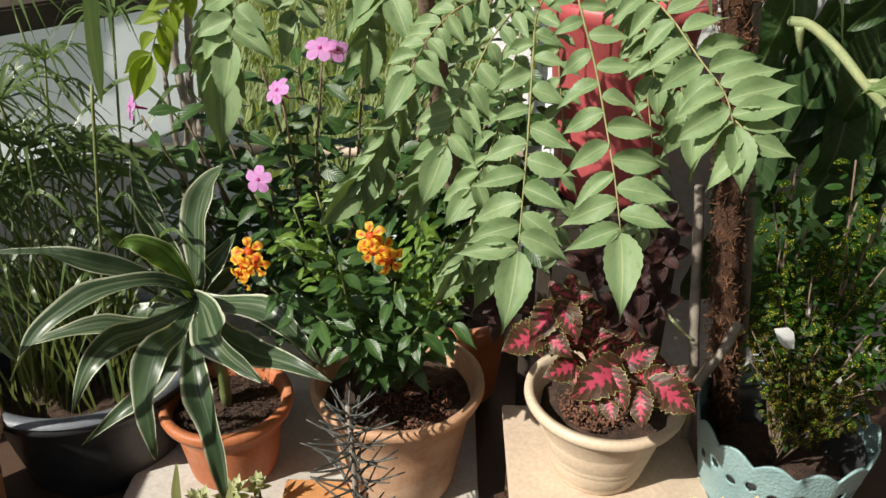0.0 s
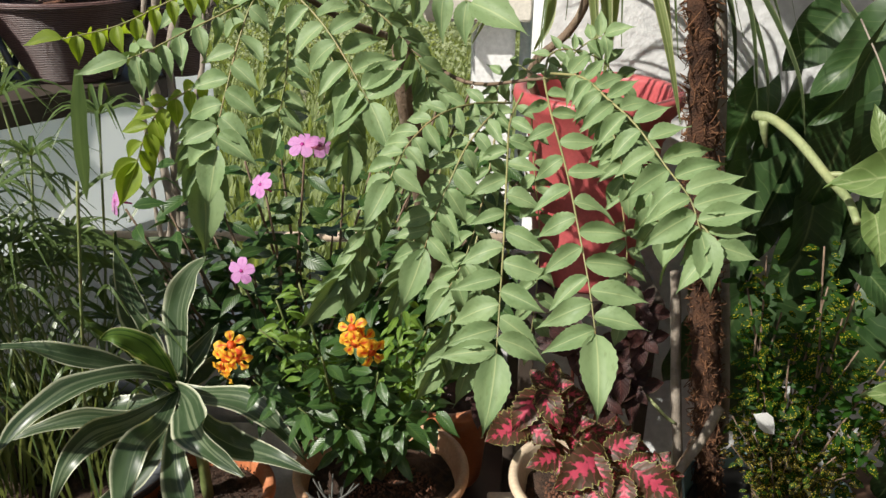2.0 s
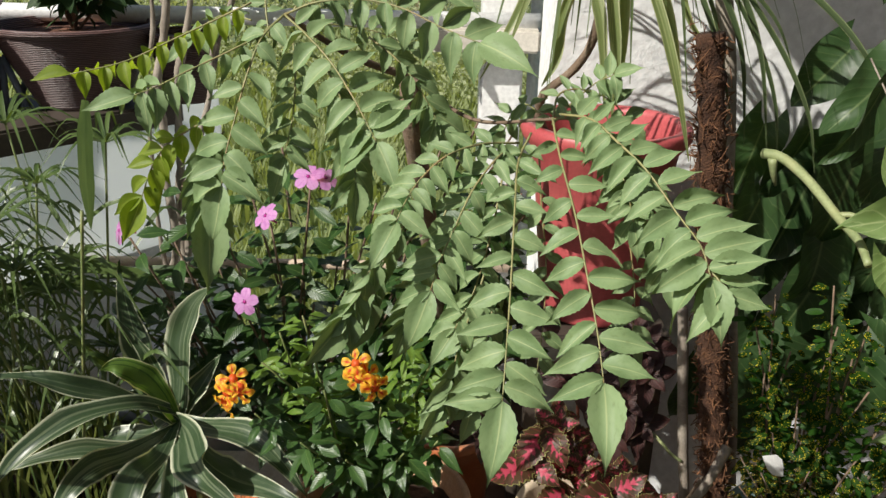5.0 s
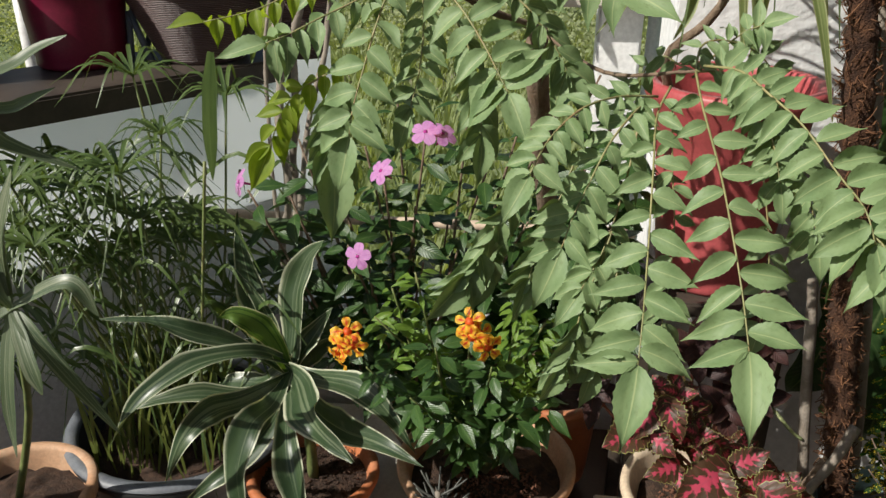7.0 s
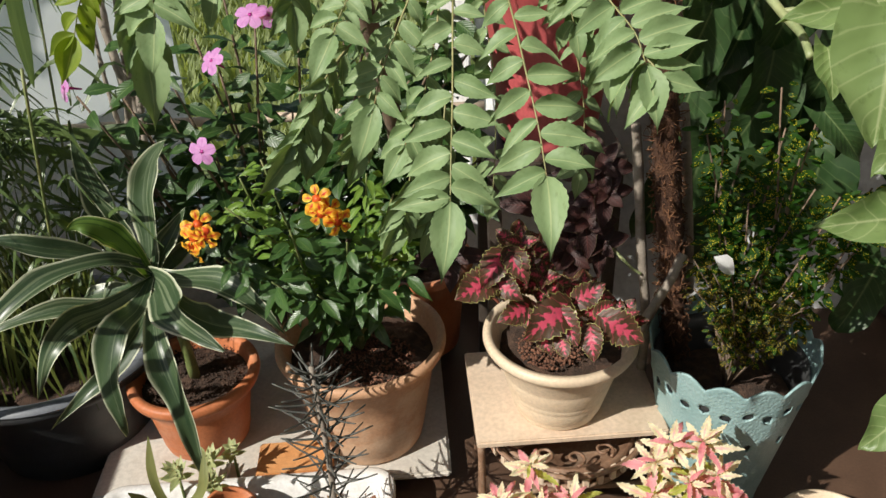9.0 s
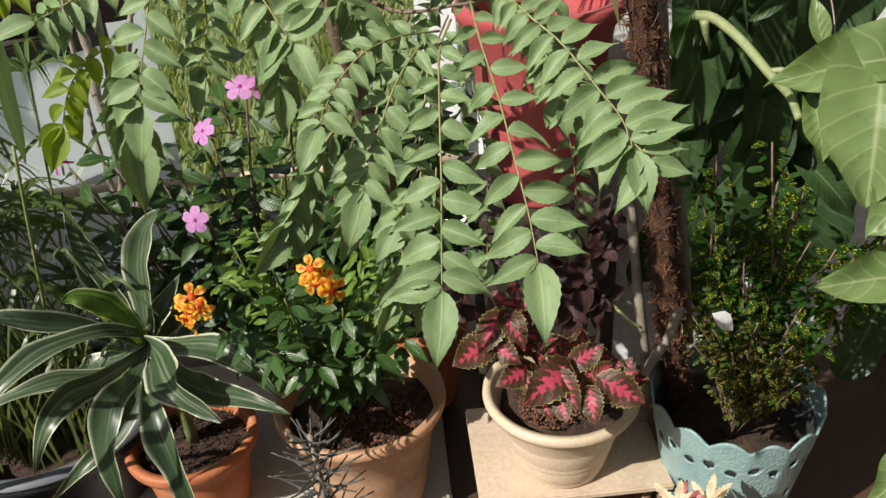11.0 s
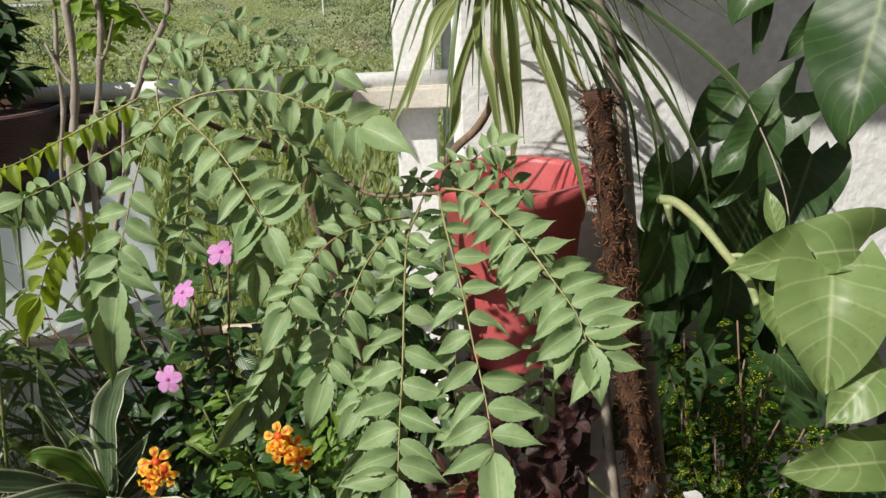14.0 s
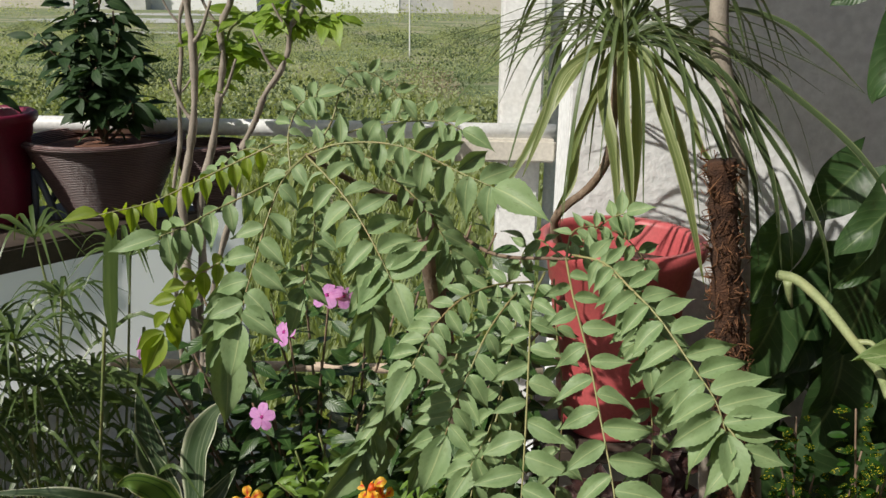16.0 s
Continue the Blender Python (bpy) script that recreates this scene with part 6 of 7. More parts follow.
# long straps over the wall side, shade put into their dark colour
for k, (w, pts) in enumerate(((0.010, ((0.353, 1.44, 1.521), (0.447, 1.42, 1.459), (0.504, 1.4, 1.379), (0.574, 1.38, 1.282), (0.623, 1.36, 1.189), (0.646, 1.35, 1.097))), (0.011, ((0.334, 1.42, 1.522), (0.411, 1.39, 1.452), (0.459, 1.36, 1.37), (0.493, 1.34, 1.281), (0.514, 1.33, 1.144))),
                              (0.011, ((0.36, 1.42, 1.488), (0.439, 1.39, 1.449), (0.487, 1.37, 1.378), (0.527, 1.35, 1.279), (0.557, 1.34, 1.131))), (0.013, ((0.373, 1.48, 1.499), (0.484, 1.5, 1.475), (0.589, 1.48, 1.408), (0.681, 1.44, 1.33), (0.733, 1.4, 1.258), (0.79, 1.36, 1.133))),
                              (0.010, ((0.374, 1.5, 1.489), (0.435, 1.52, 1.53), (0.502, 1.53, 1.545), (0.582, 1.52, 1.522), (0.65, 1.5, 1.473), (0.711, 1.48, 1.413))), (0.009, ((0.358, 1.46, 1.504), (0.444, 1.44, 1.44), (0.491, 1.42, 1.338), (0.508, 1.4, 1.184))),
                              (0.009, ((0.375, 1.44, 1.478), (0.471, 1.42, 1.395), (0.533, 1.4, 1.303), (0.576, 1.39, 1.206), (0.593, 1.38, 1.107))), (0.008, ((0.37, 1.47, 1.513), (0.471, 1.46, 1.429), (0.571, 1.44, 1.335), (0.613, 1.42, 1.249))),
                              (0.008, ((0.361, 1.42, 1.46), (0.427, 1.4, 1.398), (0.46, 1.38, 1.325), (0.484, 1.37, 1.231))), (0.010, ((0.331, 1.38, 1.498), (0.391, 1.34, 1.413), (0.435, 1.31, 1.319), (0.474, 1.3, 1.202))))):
    blade(pan, PALM_SHADED, [PC] + list(pts), w, seed=k + 130, shape="strap", face=(0, -0.8, 0.5), fold=0.45, wave=0.0, rows=24)

# ---- papyrus and grass on the left ----
pap = thing("umbrella_sedge", SOIL_GRY, "umbrella sedge with dark culms and radiating blades", "potted plant")
rng = random.Random(71)


def umbel(plant, root, top, n, length, seed, w=0.006, culm=0.0035, face=0.15):
    rng = random.Random(seed)
    root, top = Vector(root), Vector(top)
    part("culm", tube([root, root.lerp(top, 0.5) + Vector((rng.uniform(-0.02, 0.02), 0, 0)), top], culm, culm * 0.7, n=10, sides=6), GREEN_STEM, plant)
    for k in range(n):
        a = 2 * math.pi * k / n + rng.uniform(-0.15, 0.15)
        d = Vector((math.cos(a), math.sin(a), 0))
        ln = length * rng.uniform(0.7, 1.15)
        blade(plant, PAPYRUS, [top, top + d * ln * 0.5 + UP * ln * rng.uniform(0.1, 0.3), top + d * ln - UP * ln * rng.uniform(0.0, 0.45)], w, seed=k, shape="blade", face=(0, -0.3, 1), wave=0.0, rows=8, fold=0.4)


for k, top in enumerate(((-0.7503, 1.55, 0.9872), (-0.9455, 1.45, 0.9082), (-0.8498, 1.5, 0.8458), (-0.6574, 1.58, 0.6163), (-0.9424, 1.6, 0.8908), (-0.9815, 1.4, 0.8445), (-0.741, 1.62, 0.7898), (-0.9078, 1.4, 0.8129), (-0.8261, 1.62, 1.0869), (-0.8163, 1.5, 0.7601), (-0.6356, 1.62, 1.0526), (-1.0014, 1.5, 0.923), (-0.86, 1.42, 0.7577), (-0.913, 1.3, 0.9652), (-0.832, 1.35, 0.9396), (-0.7689, 1.4, 0.9568), (-0.8975, 1.3, 0.8474), (-0.7506, 1.42, 0.8597), (-0.7294, 1.5, 0.7776))):
    g0 = (SOIL_GRY[0] + rng.uniform(-0.12, 0.12), SOIL_GRY[1] + rng.uniform(-0.1, 0.08), SOIL_GRY[2])
    umbel(pap, g0, top, 18, rng.uniform(0.12, 0.18), 100 + k, w=0.009)
for k in range(40):
    a = rng.random() * 6.283
    d = Vector((math.cos(a), math.sin(a), 0))
    g0 = Vector((SOIL_GRY[0] + rng.uniform(-0.12, 0.12), SOIL_GRY[1] + rng.uniform(-0.1, 0.08), SOIL_GRY[2]))
    h = rng.uniform(0.25, 0.5)
    blade(pap, PAPYRUS, [g0, g0 + d * 0.03 + UP * h * 0.6, g0 + d * rng.uniform(0.05, 0.2) + UP * h], 0.007, seed=k, shape="blade", wave=0.0, rows=10)
for k in range(85):
    a = rng.random() * 6.283
    d = Vector((math.cos(a), math.sin(a) * 0.6, 0))
    g0 = Vector((rng.uniform(-1.15, -0.55), rng.uniform(1.40, 1.62), rng.uniform(0.45, 0.92)))
    ln = rng.uniform(0.12, 0.26)
    blade(pap, PAPYRUS, [g0, g0 + d * ln * 0.5 + UP * ln * 0.3, g0 + d * ln - UP * ln * rng.uniform(0.0, 0.5)], rng.uniform(0.006, 0.013), seed=k, shape="blade", wave=0.0, rows=9)
for k in range(90):
    a = rng.random() * 6.283
    d = Vector((math.cos(a), math.sin(a) * 0.6, 0))
    g0 = Vector((rng.uniform(-1.25, -0.55), rng.uniform(1.45, 1.66), rng.uniform(0.30, 0.66)))
    ln = rng.uniform(0.14, 0.28)
    blade(pap, PAPYRUS, [g0, g0 + d * ln * 0.5 + UP * ln * 0.35, g0 + d * ln - UP * ln * rng.uniform(0.0, 0.5)], rng.uniform(0.007, 0.014), seed=k, shape="blade", wave=0.0, rows=9)
# upright yellow-green shoots crowded in the tub, coloured light as if sunlit
for k in range(80):
    g0 = Vector((SOIL_GRY[0] + rng.uniform(-0.17, 0.17), SOIL_GRY[1] + rng.uniform(-0.16, 0.10), SOIL_GRY[2]))
    lean = Vector((rng.uniform(-0.10, 0.10), rng.uniform(-0.05, 0.05), 0))
    h = rng.uniform(0.18, 0.42)
    blade(pap, SHOOT_SUNLIT, [g0, g0 + lean * 0.4 + UP * h * 0.6, g0 + lean + UP * h], rng.uniform(0.004, 0.009), seed=k, shape="blade", face=(0, -0.9, 0.3), wave=0.0, rows=7)
# one broad dark reed leaf before the white parapet
part("reed_leaf", strap([(-0.546, 1.35, 1.1959), (-0.5645, 1.36, 1.0882), (-0.5776, 1.37, 0.9651)], 0.026, "strap", 12, (0, -1, 0.1), 0.1), PAPYRUS, pap)
part("culm", tube([(-0.5929, 1.38, 0.9964), (-0.6194, 1.38, 0.8061), (-0.6689, 1.4, 0.5092)], 0.003, n=8, sides=6), GREEN_STEM, pap)
for k, pts in enumerate(([(-0.6874, 1.62, 0.7607), (-0.5236, 1.6, 0.7849), (-0.3321, 1.62, 0.7423)], [(-0.8134, 1.55, 0.7992), (-0.6662, 1.58, 0.7963), (-0.4758, 1.62, 0.7393)], [(-0.861, 1.5, 0.7829), (-0.7157, 1.55, 0.7768), (-0.5701, 1.6, 0.7072)], [(-0.7276, 1.6, 0.8179), (-0.5929, 1.62, 0.7562), (-0.4296, 1.66, 0.6964)])):
    blade(pap, PAPYRUS, pts, 0.028, seed=k, shape="strap", face=(0, -0.5, 0.9), wave=0.0)

spi = thing("spider_plant", SOIL_LEFT, "spider plant with long pale striped leaves", "potted plant")
SC = Vector((-0.7228, 0.98, 0.9139))
part("stem", tube([SOIL_LEFT, (Vector(SOIL_LEFT) + SC) / 2 + Vector((0, 0.04, 0)), SC], 0.008, 0.006, n=8), GREEN_STEM, spi)
for k, (m1, e1) in enumerate((((-0.6312, 0.98, 0.959), (-0.5964, 0.98, 0.9091)), ((-0.6726, 0.96, 0.8616), (-0.5983, 0.98, 0.709)), ((-0.7249, 0.94, 0.8151), (-0.7422, 0.94, 0.686)), ((-0.6867, 0.94, 0.855), (-0.6706, 0.93, 0.8078)), ((-0.7136, 0.98, 1.0212), (-0.6895, 1.0, 1.1099)), ((-0.7783, 0.95, 0.8781), (-0.8737, 0.95, 0.717)), ((-0.7346, 0.95, 0.9846), (-0.8053, 0.95, 0.9887)))):
    blade(spi, SPIDER, [SC, m1, e1], 0.022, seed=k, shape="strap", wave=0.02)
for k, (b1, m1, e1) in enumerate((((-0.6965, 0.95, 1.1913), (-0.6345, 0.99, 1.2555), (-0.5783, 1.0, 1.2838)), ((-0.7021, 0.95, 1.17), (-0.6486, 0.98, 1.1988), (-0.606, 1.0, 1.2197)), ((-0.7094, 0.95, 1.1978), (-0.6675, 0.97, 1.1544), (-0.5959, 1.0, 1.1139)))):
    blade(spi, SPIDER, [SC, b1, m1, e1], 0.020, seed=k + 20, shape="strap", wave=0.02)

# ---- plants on the coping ----
BUSH_L = [leaf("lance", BUSH, 6, d, 0.25, 0.03, s, 1.5) for s, d in enumerate((0.15, 0.35))]
LIME_L = [leaf("lance", LIME, 6, d, 0.25, 0.03, s, 1.4) for s, d in enumerate((0.15, 0.35))]
sprout = thing("leafy_sprout", SOIL_MAR, "leafy green plant in the maroon pot", "potted plant")
bush(sprout, SOIL_MAR, [Vector(SOIL_MAR) + Vector(d) for d in ((-0.08, 0, 0.10), (0.06, -0.03, 0.08), (0, 0.04, 0.13), (0.08, 0.03, 0.11))], BUSH_L, GREEN_STEM, 0.07, 10, 86)
bsh = thing("dark_bush", SOIL_WIC, "dense dark green bush in the woven basket pot", "potted plant")
bush(bsh, SOIL_WIC, [(-0.8245, 1.95, 1.4979), (-0.7577, 1.95, 1.5232), (-0.8692, 1.92, 1.4368), (-0.7044, 1.92, 1.4269), (-0.779, 1.88, 1.4039), (-0.7704, 2.0, 1.4723), (-0.9436, 1.95, 1.4715), (-0.7109, 1.88, 1.3309), (-0.8239, 1.88, 1.3416), (-0.7881, 1.98, 1.596), (-0.8567, 1.98, 1.5586)], BUSH_L, BARK, 0.068, 44, 81, stem_r=0.004)
lim = thing("lime_shrub", (-0.6023, 1.82, 0.05), "tall shrub with pale knotted stems and lime leaves", "shrub")
LB = Vector((-0.6023, 1.82, 0.05))
for k, (pts, r) in enumerate((([(-0.5956, 1.8, 0.6942), (-0.5875, 1.82, 1.0296), (-0.565, 1.86, 1.3355), (-0.5522, 1.88, 1.6187)], 0.015), ([(-0.5762, 1.83, 0.6973), (-0.5612, 1.84, 1.0257), (-0.5112, 1.88, 1.3834), (-0.4682, 1.9, 1.6206)], 0.014), ([(-0.539, 1.78, 0.7344), (-0.449, 1.82, 1.2191), (-0.3654, 1.85, 1.4241), (-0.2889, 1.86, 1.576)], 0.011), ([(-0.6234, 1.82, 0.6842), (-0.6138, 1.84, 1.0241), (-0.5894, 1.88, 1.3945), (-0.5683, 1.9, 1.6194)], 0.008))):
    rng = random.Random(k + 5)
    crook = [q + Vector((rng.uniform(-0.012, 0.012), rng.uniform(-0.01, 0.01), 0)) for q in curve_pts([LB + Vector((0.02 * k - 0.03, 0, 0))] + pts, 14)]
    part("stem", tube(crook, r * 0.78, r * 0.5, n=56, wobble=0.5), PALE_STEM, lim)
    for j in (10, 12):
        d = Vector((rng.choice((-1, 1)) * 0.05, rng.uniform(-0.03, 0.02), 0.06))
        part("twig", tube([crook[j], crook[j] + d * 0.45, crook[j] + d + UP * 0.03], r * 0.35, r * 0.2, n=8, wobble=0.3), PALE_STEM, lim)
bush(lim, (-0.5106, 1.95, 1.4028), [(-0.4318, 1.92, 1.5279), (-0.461, 1.92, 1.455), (-0.544, 1.92, 1.3543), (-0.4076, 1.9, 1.4202), (-0.5571, 1.95, 1.477)], LIME_L, GREEN_STEM, 0.070, 20, 82)
bush(lim, (-0.3558, 1.9, 1.4574), [(-0.2393, 1.88, 1.5191), (-0.2885, 1.88, 1.5067), (-0.3226, 1.88, 1.576), (-0.386, 1.88, 1.5171)], LIME_L, GREEN_STEM, 0.070, 20, 83)

stand = thing("plant_stand", (-0.94, 1.9, 1.027), "grey folding metal plant stand behind the maroon pot", "plant stand")
for a, b in (((-0.956, 1.9, 1.169), (-0.908, 1.9, 1.024)), ((-0.916, 1.93, 1.134), (-0.978, 1.93, 1.014)), ((-0.958, 1.9, 1.169), (-0.97, 1.9, 1.022))):
    part("leg", tube([a, b], 0.008, 0.008, n=2, sides=8), GREY_RIM, stand)
part("crossbar", tube([(-0.964, 1.91, 1.167), (-0.914, 1.93, 1.134)], 0.007, 0.007, n=2, sides=8), GREY_RIM, stand)

# a small leafy plant in the shade, low on the left
low = thing("shade_plant", (-0.8867, 1.1305, 0.0), "low dark green plant with a white flower", "potted plant")
bush(low, (-0.8867, 1.1305, 0.0), [(-0.7917, 1.05, 0.2638), (-0.7276, 1.0, 0.2739), (-0.6823, 1.0, 0.2573), (-0.7711, 0.98, 0.2383), (-0.6931, 0.97, 0.217), (-0.7223, 0.95, 0.2279)], VIN_L, GREEN_STEM, 0.045, 12, 88)
PET_W = leaf("petal", WHITE_CHIP, 5, 0.1, 0.1, 0.02, 3)
for k in range(5):
    a = k * 1.257
    part("petal", PET_W, None, low, "white petal" if k == 0 else "", leaf_pose((-0.677, 0.98, 0.278), (math.cos(a), -0.3, math.sin(a)), (0, -1, 0.5), 0.012))
scrap = leaf("ovate", WHITE_CHIP, 4, 0.2, 0.6, 0.0, 7, 1.3)
sc = new("paper_scrap", scrap)
sc.matrix_world = leaf_pose((0.532, 1.1, 0.7133), Vector((0.5681, 1.09, 0.6857)) - Vector((0.532, 1.1, 0.7133)), (0.2, -0.8, 0.5), 0.055)
tagged(sc, "small white folded paper scrap caught in the croton", "paper scrap")

# ---- tray plants and the pink coleus in front ----
spk = thing("chandelier_plant", (-0.1415, 1.0621, 0.06), "grey-purple succulent stem with thin rod leaves", "succulent")
SP = [Vector((-0.1415, 1.0621, 0.06)), Vector((-0.1381, 1.11, 0.2396)), Vector((-0.1447, 1.14, 0.4012)), Vector((-0.1504, 1.15, 0.4994))]
part("stem", tube(SP, 0.007, 0.005, n=16), PALE_STEM, spk)
line = curve_pts(SP, 60)
rng = random.Random(91)
for k in range(112):
    p = line[4 + int(55 * k / 112)]
    a = k * 2.4
    f = k / 112
    d = Vector((math.cos(a), math.sin(a), 0.25 + 0.9 * max(0, f - 0.75) * 4 * 0.5))
    ln = (0.085 if f < 0.8 else 0.050) * rng.uniform(0.8, 1.1)
    part("rod_leaf", tube([p, p + d * ln * 0.6, p + d * ln + UP * 0.006], 0.0024, 0.0014, n=5, sides=6), SPIKY, spk)
SUC_L = [leaf("ovate", SUCCULENT, 6, -0.1, 0.4, 0, s, 0.9) for s in range(2)]
rng = random.Random(95)
for k, (at, s, n) in enumerate((((-0.4795, 1.254, 0.13), 0.035, 12), ((-0.4171, 1.2807, 0.135), 0.035, 12), ((-0.3966, 1.2239, 0.125), 0.035, 12), ((-0.3765, 1.3203, 0.12), 0.028, 10), ((-0.2079, 1.0617, 0.075), 0.03, 10), ((-0.1465, 1.067, 0.075), 0.03, 10), ((-0.3319, 1.1432, 0.075), 0.025, 10), ((-0.2188, 1.1855, 0.075), 0.025, 10), ((-0.2568, 1.0978, 0.075), 0.02, 10), ((-0.5076, 1.1004, 0.08), 0.022, 10))):
    su = thing("succulent", at, "small pale green succulent rosette in the tray", "succulent", "succulents in the tray")
    base = Vector((at[0], at[1], TZ - 0.03))
    part("stem", tube([base, base.lerp(Vector(at), 0.5), at], 0.004, 0.003, n=4, sides=6), GREEN_STEM, su)
    rosette(su, at, SUC_L, n + 4, s * 1.3, 300 + k, way=(0, -0.3, 1), flat=0.2)
SUCR_L = [leaf("ovate", COLEUS_ROSE, 5, -0.1, 0.4, 0, 3, 0.9)]
SUCG_L = [leaf("ovate", SUCCULENT, 5, -0.1, 0.4, 0, 5, 1.1), leaf("ovate", SPIDER, 5, -0.1, 0.4, 0, 6, 1.1)]
for k in range(22):
    at = (rng.uniform(TX0 + 0.06, TX1 - 0.06), rng.uniform(TY0 + 0.05, TY1 - 0.05), TZ - 0.016 + 0.01 * rng.random())
    su = thing("succulent", at, "tiny grey-green succulent in the tray" if k % 4 else "tiny reddish succulent in the tray", "succulent", "succulents in the tray")
    part("stem", tube([(at[0], at[1], TZ - 0.035), (at[0], at[1], TZ - 0.025), at], 0.002, 0.002, n=3, sides=5), GREEN_STEM, su)
    rosette(su, at, SUCG_L if k % 4 else SUCR_L, 9, rng.uniform(0.014, 0.026), 400 + k, way=(0, -0.2, 1), flat=0.35)
rng = random.Random(97)
bm = bmesh.new()
for k in range(150):
    p = Vector((rng.uniform(TX0 + 0.035, TX1 - 0.035), rng.uniform(TY0 + 0.03, TY1 - 0.03), TZ - 0.016 + 0.006 * rng.random()))
    s = rng.uniform(0.004, 0.013)
    a = rng.random() * 6.283
    u, v = Vector((math.cos(a), math.sin(a), rng.uniform(-0.3, 0.3))) * s, Vector((-math.sin(a), math.cos(a), rng.uniform(-0.4, 0.4))) * s * 0.4
    q = [bm.verts.new(c) for c in (p - u, p + v, p + u, p - v + UP * 0.002)]
    bm.faces.new(q)
uvl = bm.loops.layers.uv.new("UVMap")
tagged(part("leaf_litter", bm, DRY, tr, "dry brown leaf litter"), kind="stuff")
tagged(part("soil_crumbs", crumbs(((TX0 + TX1) / 2, (TY0 + TY1) / 2, TZ - 0.030), 0.27, 2600, 0.007, 12, -0.9, 0.9, 0.36), SOIL, tr, "dark crumbs of soil"), kind="stuff")
orc = thing("strappy_plantlet", (-0.4628, 1.1844, 0.075), "small plantlet with a few strap leaves in the tray", "succulent")
OC = Vector((-0.4828, 1.1917, 0.085))
for k, (m1, e1) in enumerate((((-0.4829, 1.15, 0.2388), (-0.4698, 1.15, 0.3615)), ((-0.4968, 1.12, 0.2159), (-0.5154, 1.1, 0.2693)), ((-0.514, 1.1, 0.2146), (-0.5705, 1.05, 0.2132)), ((-0.4013, 1.06, 0.2247), (-0.3887, 1.04, 0.1808)), ((-0.3894, 1.12, 0.2363), (-0.3754, 1.15, 0.3122)))):
    blade(orc, OLIVE, [OC, m1, e1], 0.02, seed=k, shape="strap", wave=0.0)

PAL_L = [leaf("spray", mt, 24, d, 0.3, 0.12, s, 1.0, 0.4 - 0.2 * (s % 4)) for s, (d, mt) in enumerate(((0.2, COLEUS_PALE), (0.45, COLEUS_ROSE), (0.1, COLEUS_PALE), (0.55, COLEUS_ROSE), (0.35, COLEUS_LIME), (0.3, COLEUS_PALE), (0.5, COLEUS_PALE)))]
pal = thing("pink_coleus", SOIL_FRONT, "cream and pink coleus in full sun", "potted plant", "pink coleus")
for k, at in enumerate(((0.131, 0.92, 0.261), (0.168, 0.92, 0.282), (0.227, 1, 0.354), (0.204, 0.9, 0.277), (0.297, 0.97, 0.292), (0.171, 0.96, 0.314), (0.268, 0.92, 0.249), (0.238, 0.95, 0.302), (0.322, 0.94, 0.237), (0.102, 0.92, 0.239))):
    part("stem", tube([SOIL_FRONT, (Vector(SOIL_FRONT) + Vector(at)) / 2, at], 0.004, 0.003, n=6, sides=6), GREEN_STEM, pal)
    rosette(pal, at, PAL_L, 13, 0.068 if k != 2 else 0.055, 120 + k, way=(-0.2, -0.4, 0.9), flat=0.1)
pal2 = thing("pink_coleus", SOIL_FRONT2, "cream and pink coleus in a small cream pot", "potted plant", "pink coleus")
for k, at in enumerate(((0.457, 0.97, 0.412), (0.509, 0.97, 0.411), (0.426, 0.95, 0.394), (0.425, 0.93, 0.341), (0.484, 0.94, 0.349), (0.534, 0.95, 0.35), (0.485, 0.92, 0.287), (0.548, 0.93, 0.302), (0.484, 0.9, 0.237), (0.422, 0.93, 0.276))):
    part("stem", tube([SOIL_FRONT2, (Vector(SOIL_FRONT2) + Vector(at)) / 2, at], 0.004, 0.003, n=6, sides=6), GREEN_STEM, pal2)
    rosette(pal2, at, PAL_L, 13, 0.066, 140 + k, way=(-0.2, -0.4, 0.9), flat=0.1)

# ---- a thin pole far out
PT = (-4.104, 69.4586, -3.2)
solo("utility_pole", tube([PT, (PT[0], PT[1], 0.0), (PT[0], PT[1], 5.0)], 0.07, 0.06, n=6), WHITE_METAL, "thin pale pole standing in the meadow", "pole", smooth=True)

# ---- pale houses at the far edge of the meadow
rng = random.Random(33)
HOUSE_COATS = (PALE_ROAD, BOARD, PLASTER, PALE_ROAD)
x0, x1 = -279.0821, 51.0961
for k in range(15):
    w, hh, dd = rng.uniform(34, 60), rng.uniform(13, 19), 10.0
    cx, cy = x0 + (x1 - x0) * (k + rng.uniform(0.2, 0.8)) / 15, 480 + rng.uniform(-60, 60)
    ho = thing("house", (cx, cy, -3.2), "plain pale house far beyond the meadow", "house", "far houses")
    part("wall", box((cx - w / 2, cy, -3.3), (cx + w / 2, cy + dd, -3.2 + hh), 0.0), HOUSE_COATS[k % 4], ho, smooth=False)
    part("roof", box((cx - w / 2 - 0.5, cy - 0.5, -3.2 + hh), (cx + w / 2 + 0.5, cy + dd + 0.5, -2.8 + hh), 0.0), BOARD, ho, smooth=False)

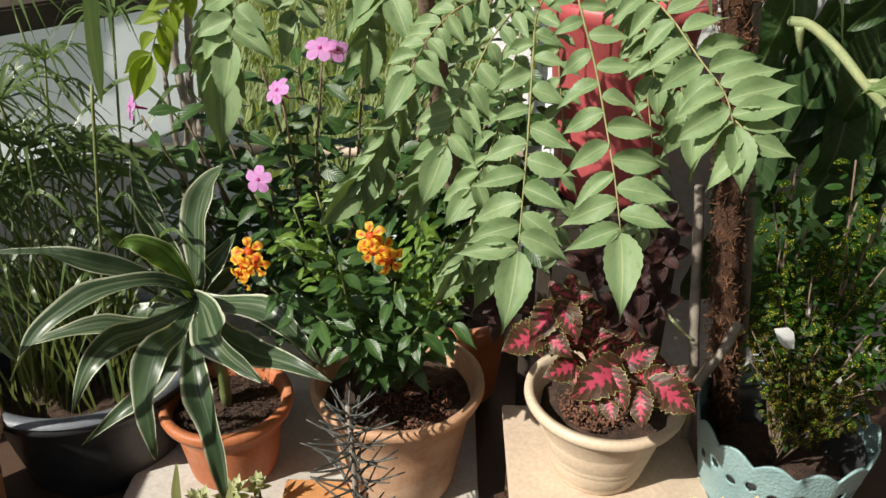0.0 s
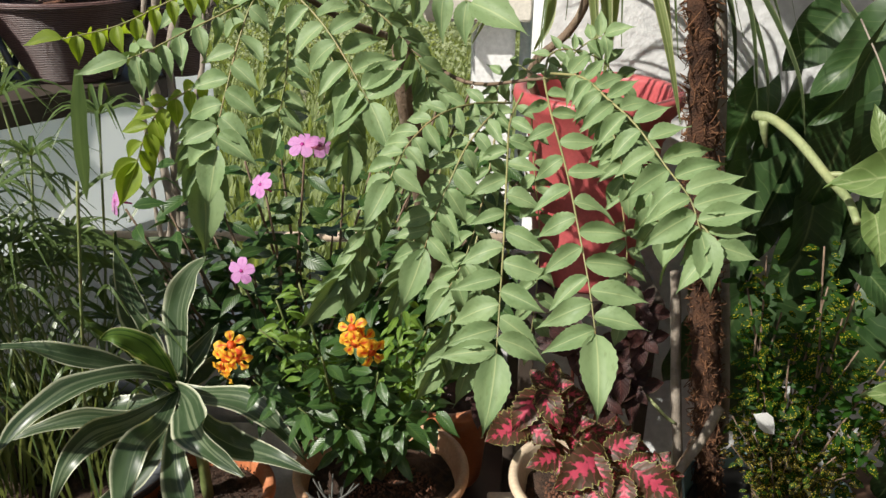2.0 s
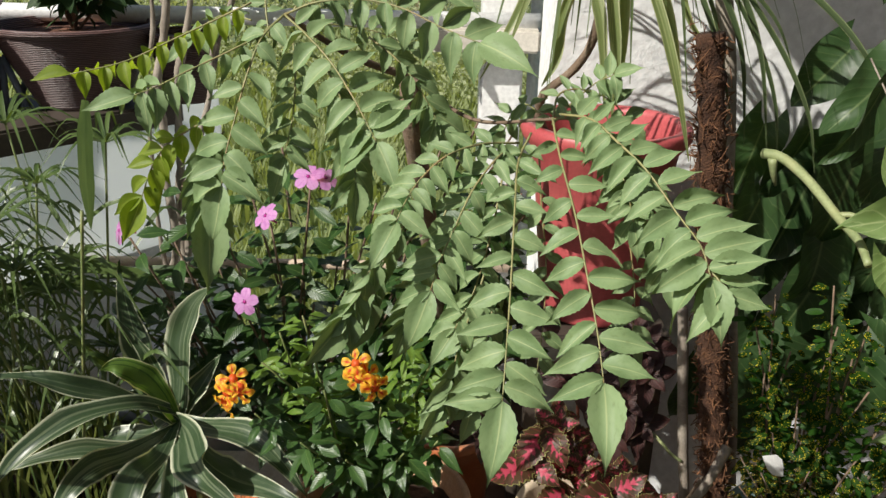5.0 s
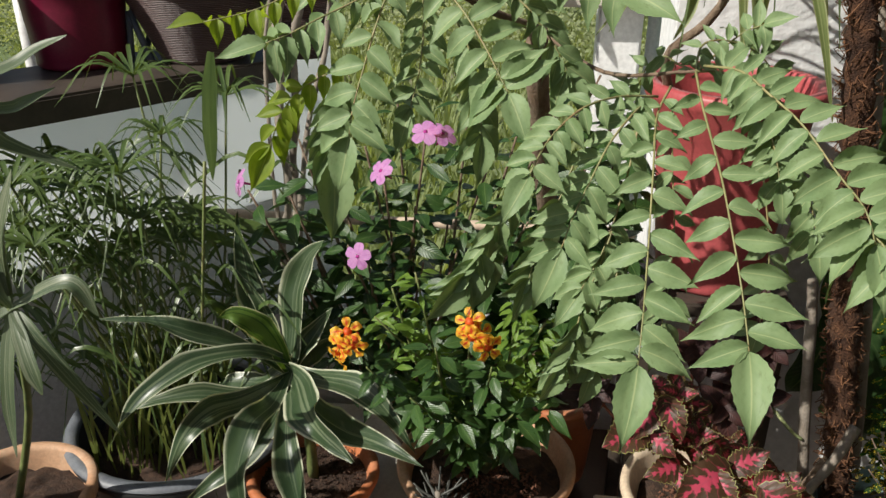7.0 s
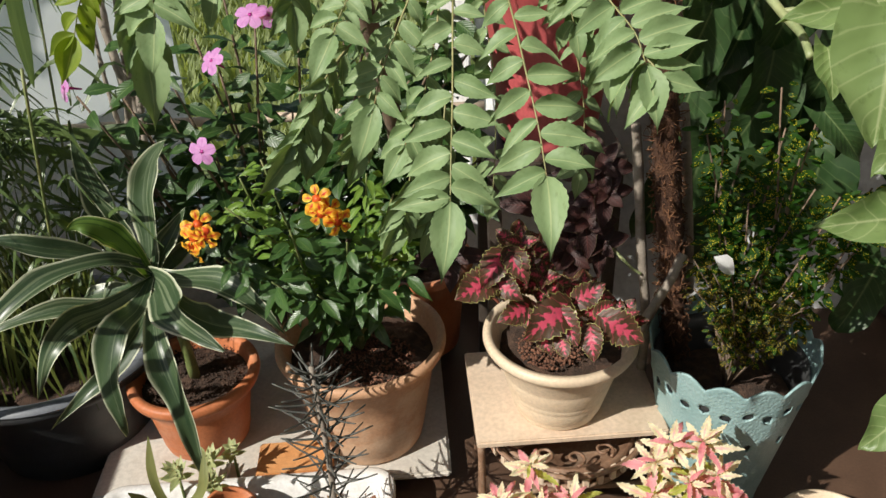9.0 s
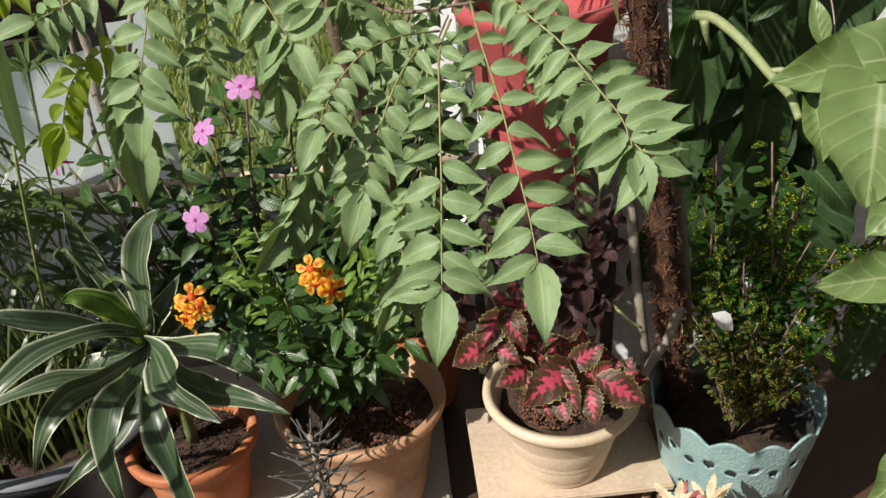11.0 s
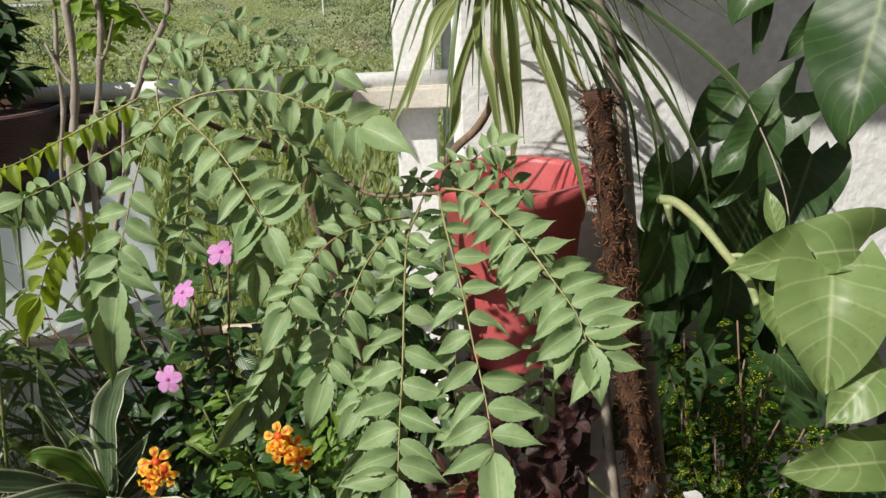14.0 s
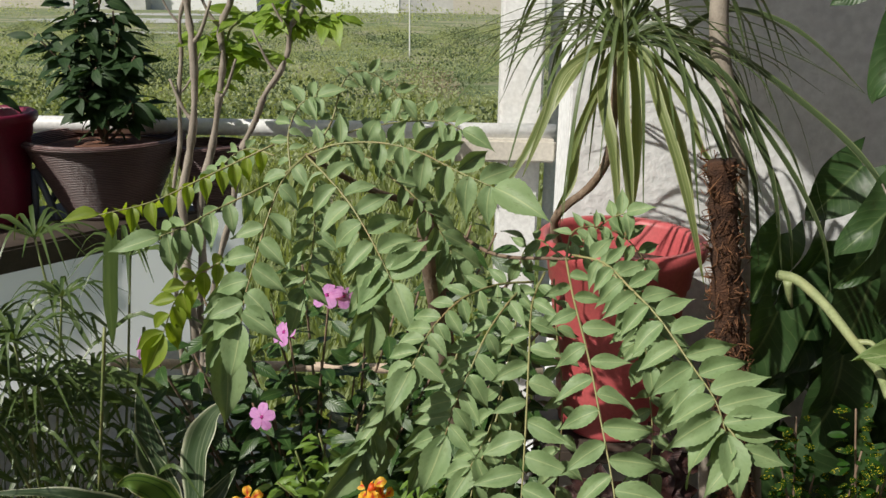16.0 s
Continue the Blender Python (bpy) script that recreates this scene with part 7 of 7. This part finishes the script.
# ---- the meadow outside ----
def tufts(name, area, count, size, mat, seed, label, base=-3.2, shape="blade", spread=0.5, per=14):
    """Many clumps of upright blades over a stretch of ground, as one mass."""
    rng = random.Random(seed)
    verts, faces = [], []
    (x0, x1), (y0, y1) = area
    for _ in range(count):
        f = rng.random() ** 1.6
        y = y0 + (y1 - y0) * f
        x = (x0 + (x1 - x0) * rng.random()) * (0.25 + 0.75 * y / y1)
        s = size * rng.uniform(0.5, 1.5) * (0.8 + y / y1)
        for _ in range(per):
            a, r = rng.random() * 6.283, spread * s * math.sqrt(rng.random())
            bx, by = x + r * math.cos(a), y + r * math.sin(a)
            h = s * rng.uniform(0.5, 1.2) * (1.2 - r / (spread * s) * 0.6)
            w = s * 0.06
            lx, ly = math.cos(a) * s * 0.3, math.sin(a) * s * 0.3
            sx, sy = -math.sin(a + 0.7) * w, math.cos(a + 0.7) * w
            i = len(verts)
            verts += [(bx - sx, by - sy, base), (bx + sx, by + sy, base), (bx + sx + lx * 0.5, by + sy + ly * 0.5, base + h * 0.6), (bx - sx + lx * 0.5, by - sy + ly * 0.5, base + h * 0.6), (bx + lx, by + ly, base + h)]
            faces += [(i, i + 1, i + 2, i + 3), (i + 3, i + 2, i + 4)]
    me = bpy.data.meshes.new(name)
    me.from_pydata(verts, [], faces)
    me.uv_layers.new(name="UVMap")
    me.materials.append(mat)
    return tagged(new(name, me), label, "vegetation", kind="stuff")


tufts("meadow_grass", ((-22, 10), (5.0, 40)), 9000, 0.30, GRASS, 1, "tall tufted meadow grass", per=14)


def clumps(name, area, count, size, mat, seed, label, base=-3.2, per=36, flat=0.55, fan=True, patch=(0.025, 0.06)):
    """Rounded shrubs, each a cloud of small leaf patches, as one mass."""
    rng = random.Random(seed)
    verts, faces = [], []
    (x0, x1), (y0, y1) = area
    for _ in range(count):
        y = y0 + (y1 - y0) * rng.random() ** 1.5
        x = (x0 + (x1 - x0) * rng.random()) * (0.2 + 0.8 * y / y1) if fan else x0 + (x1 - x0) * rng.random()
        s = size * rng.uniform(0.4, 1.5)
        if any(((x - yx) / rx) ** 2 + ((y - yy) / ry) ** 2 < 1.3 for yx, yy, rx, ry in YARD):
            continue
        for _ in range(per):
            a, c, q = rng.random() * 6.283, rng.uniform(-0.2, 1), rng.random() ** 0.4
            h = math.sqrt(max(0.0, 1 - c * c))
            px, py, pz = x + s * q * h * math.cos(a), y + s * q * h * math.sin(a), base + s * flat * (0.2 + q * c)
            w = s * rng.uniform(*patch)
            u = Vector((rng.uniform(-1, 1), rng.uniform(-1, 1), rng.uniform(-1, 1))).normalized() * w
            v = u.cross(Vector((rng.uniform(-1, 1), rng.uniform(-1, 1), rng.uniform(-1, 1)))).normalized() * w
            i = len(verts)
            p = Vector((px, py, pz))
            verts += [p - u, p + v * 0.6, p + u, p - v * 0.6]
            faces.append((i, i + 1, i + 2, i + 3))
    me = bpy.data.meshes.new(name)
    me.from_pydata(verts, [], faces)
    me.uv_layers.new(name="UVMap")
    me.materials.append(mat)
    return tagged(new(name, me), label, "vegetation", kind="stuff")


clumps("meadow_shrubs", ((-110, 60), (22, 170)), 1300, 1.7, SHRUB_HAZY, 2, "scattered low shrubs in the meadow", per=300, flat=0.5, patch=(0.022, 0.05))
DB, RB = (-17.2298, 45.6393, -3.2), (-1.8509, 43.45, -3.2)
clumps("dark_thicket", ((DB[0] - 2.4, DB[0] + 2.4), (DB[1] - 1.5, DB[1] + 1.5)), 26, 1.2, SHRUB_DARK, 7, "dark green thicket close to the house", per=220, flat=1.1, fan=False)
clumps("dry_bush", ((RB[0] - 2.2, RB[0] + 2.2), (RB[1] - 1.5, RB[1] + 2.5)), 16, 1.0, SHRUB_DRY, 8, "dry pinkish brown bush in the meadow", per=220, flat=1.0, fan=False)
clumps("dark_bushes", ((-110, 60), (28, 150)), 260, 2.0, SHRUB_DARK, 5, "darker rounded bushes in the meadow", per=200, patch=(0.025, 0.06))
clumps("far_trees", ((-260, 160), (190, 330)), 300, 6.0, SHRUB_HAZY, 3, "far line of trees at the horizon")
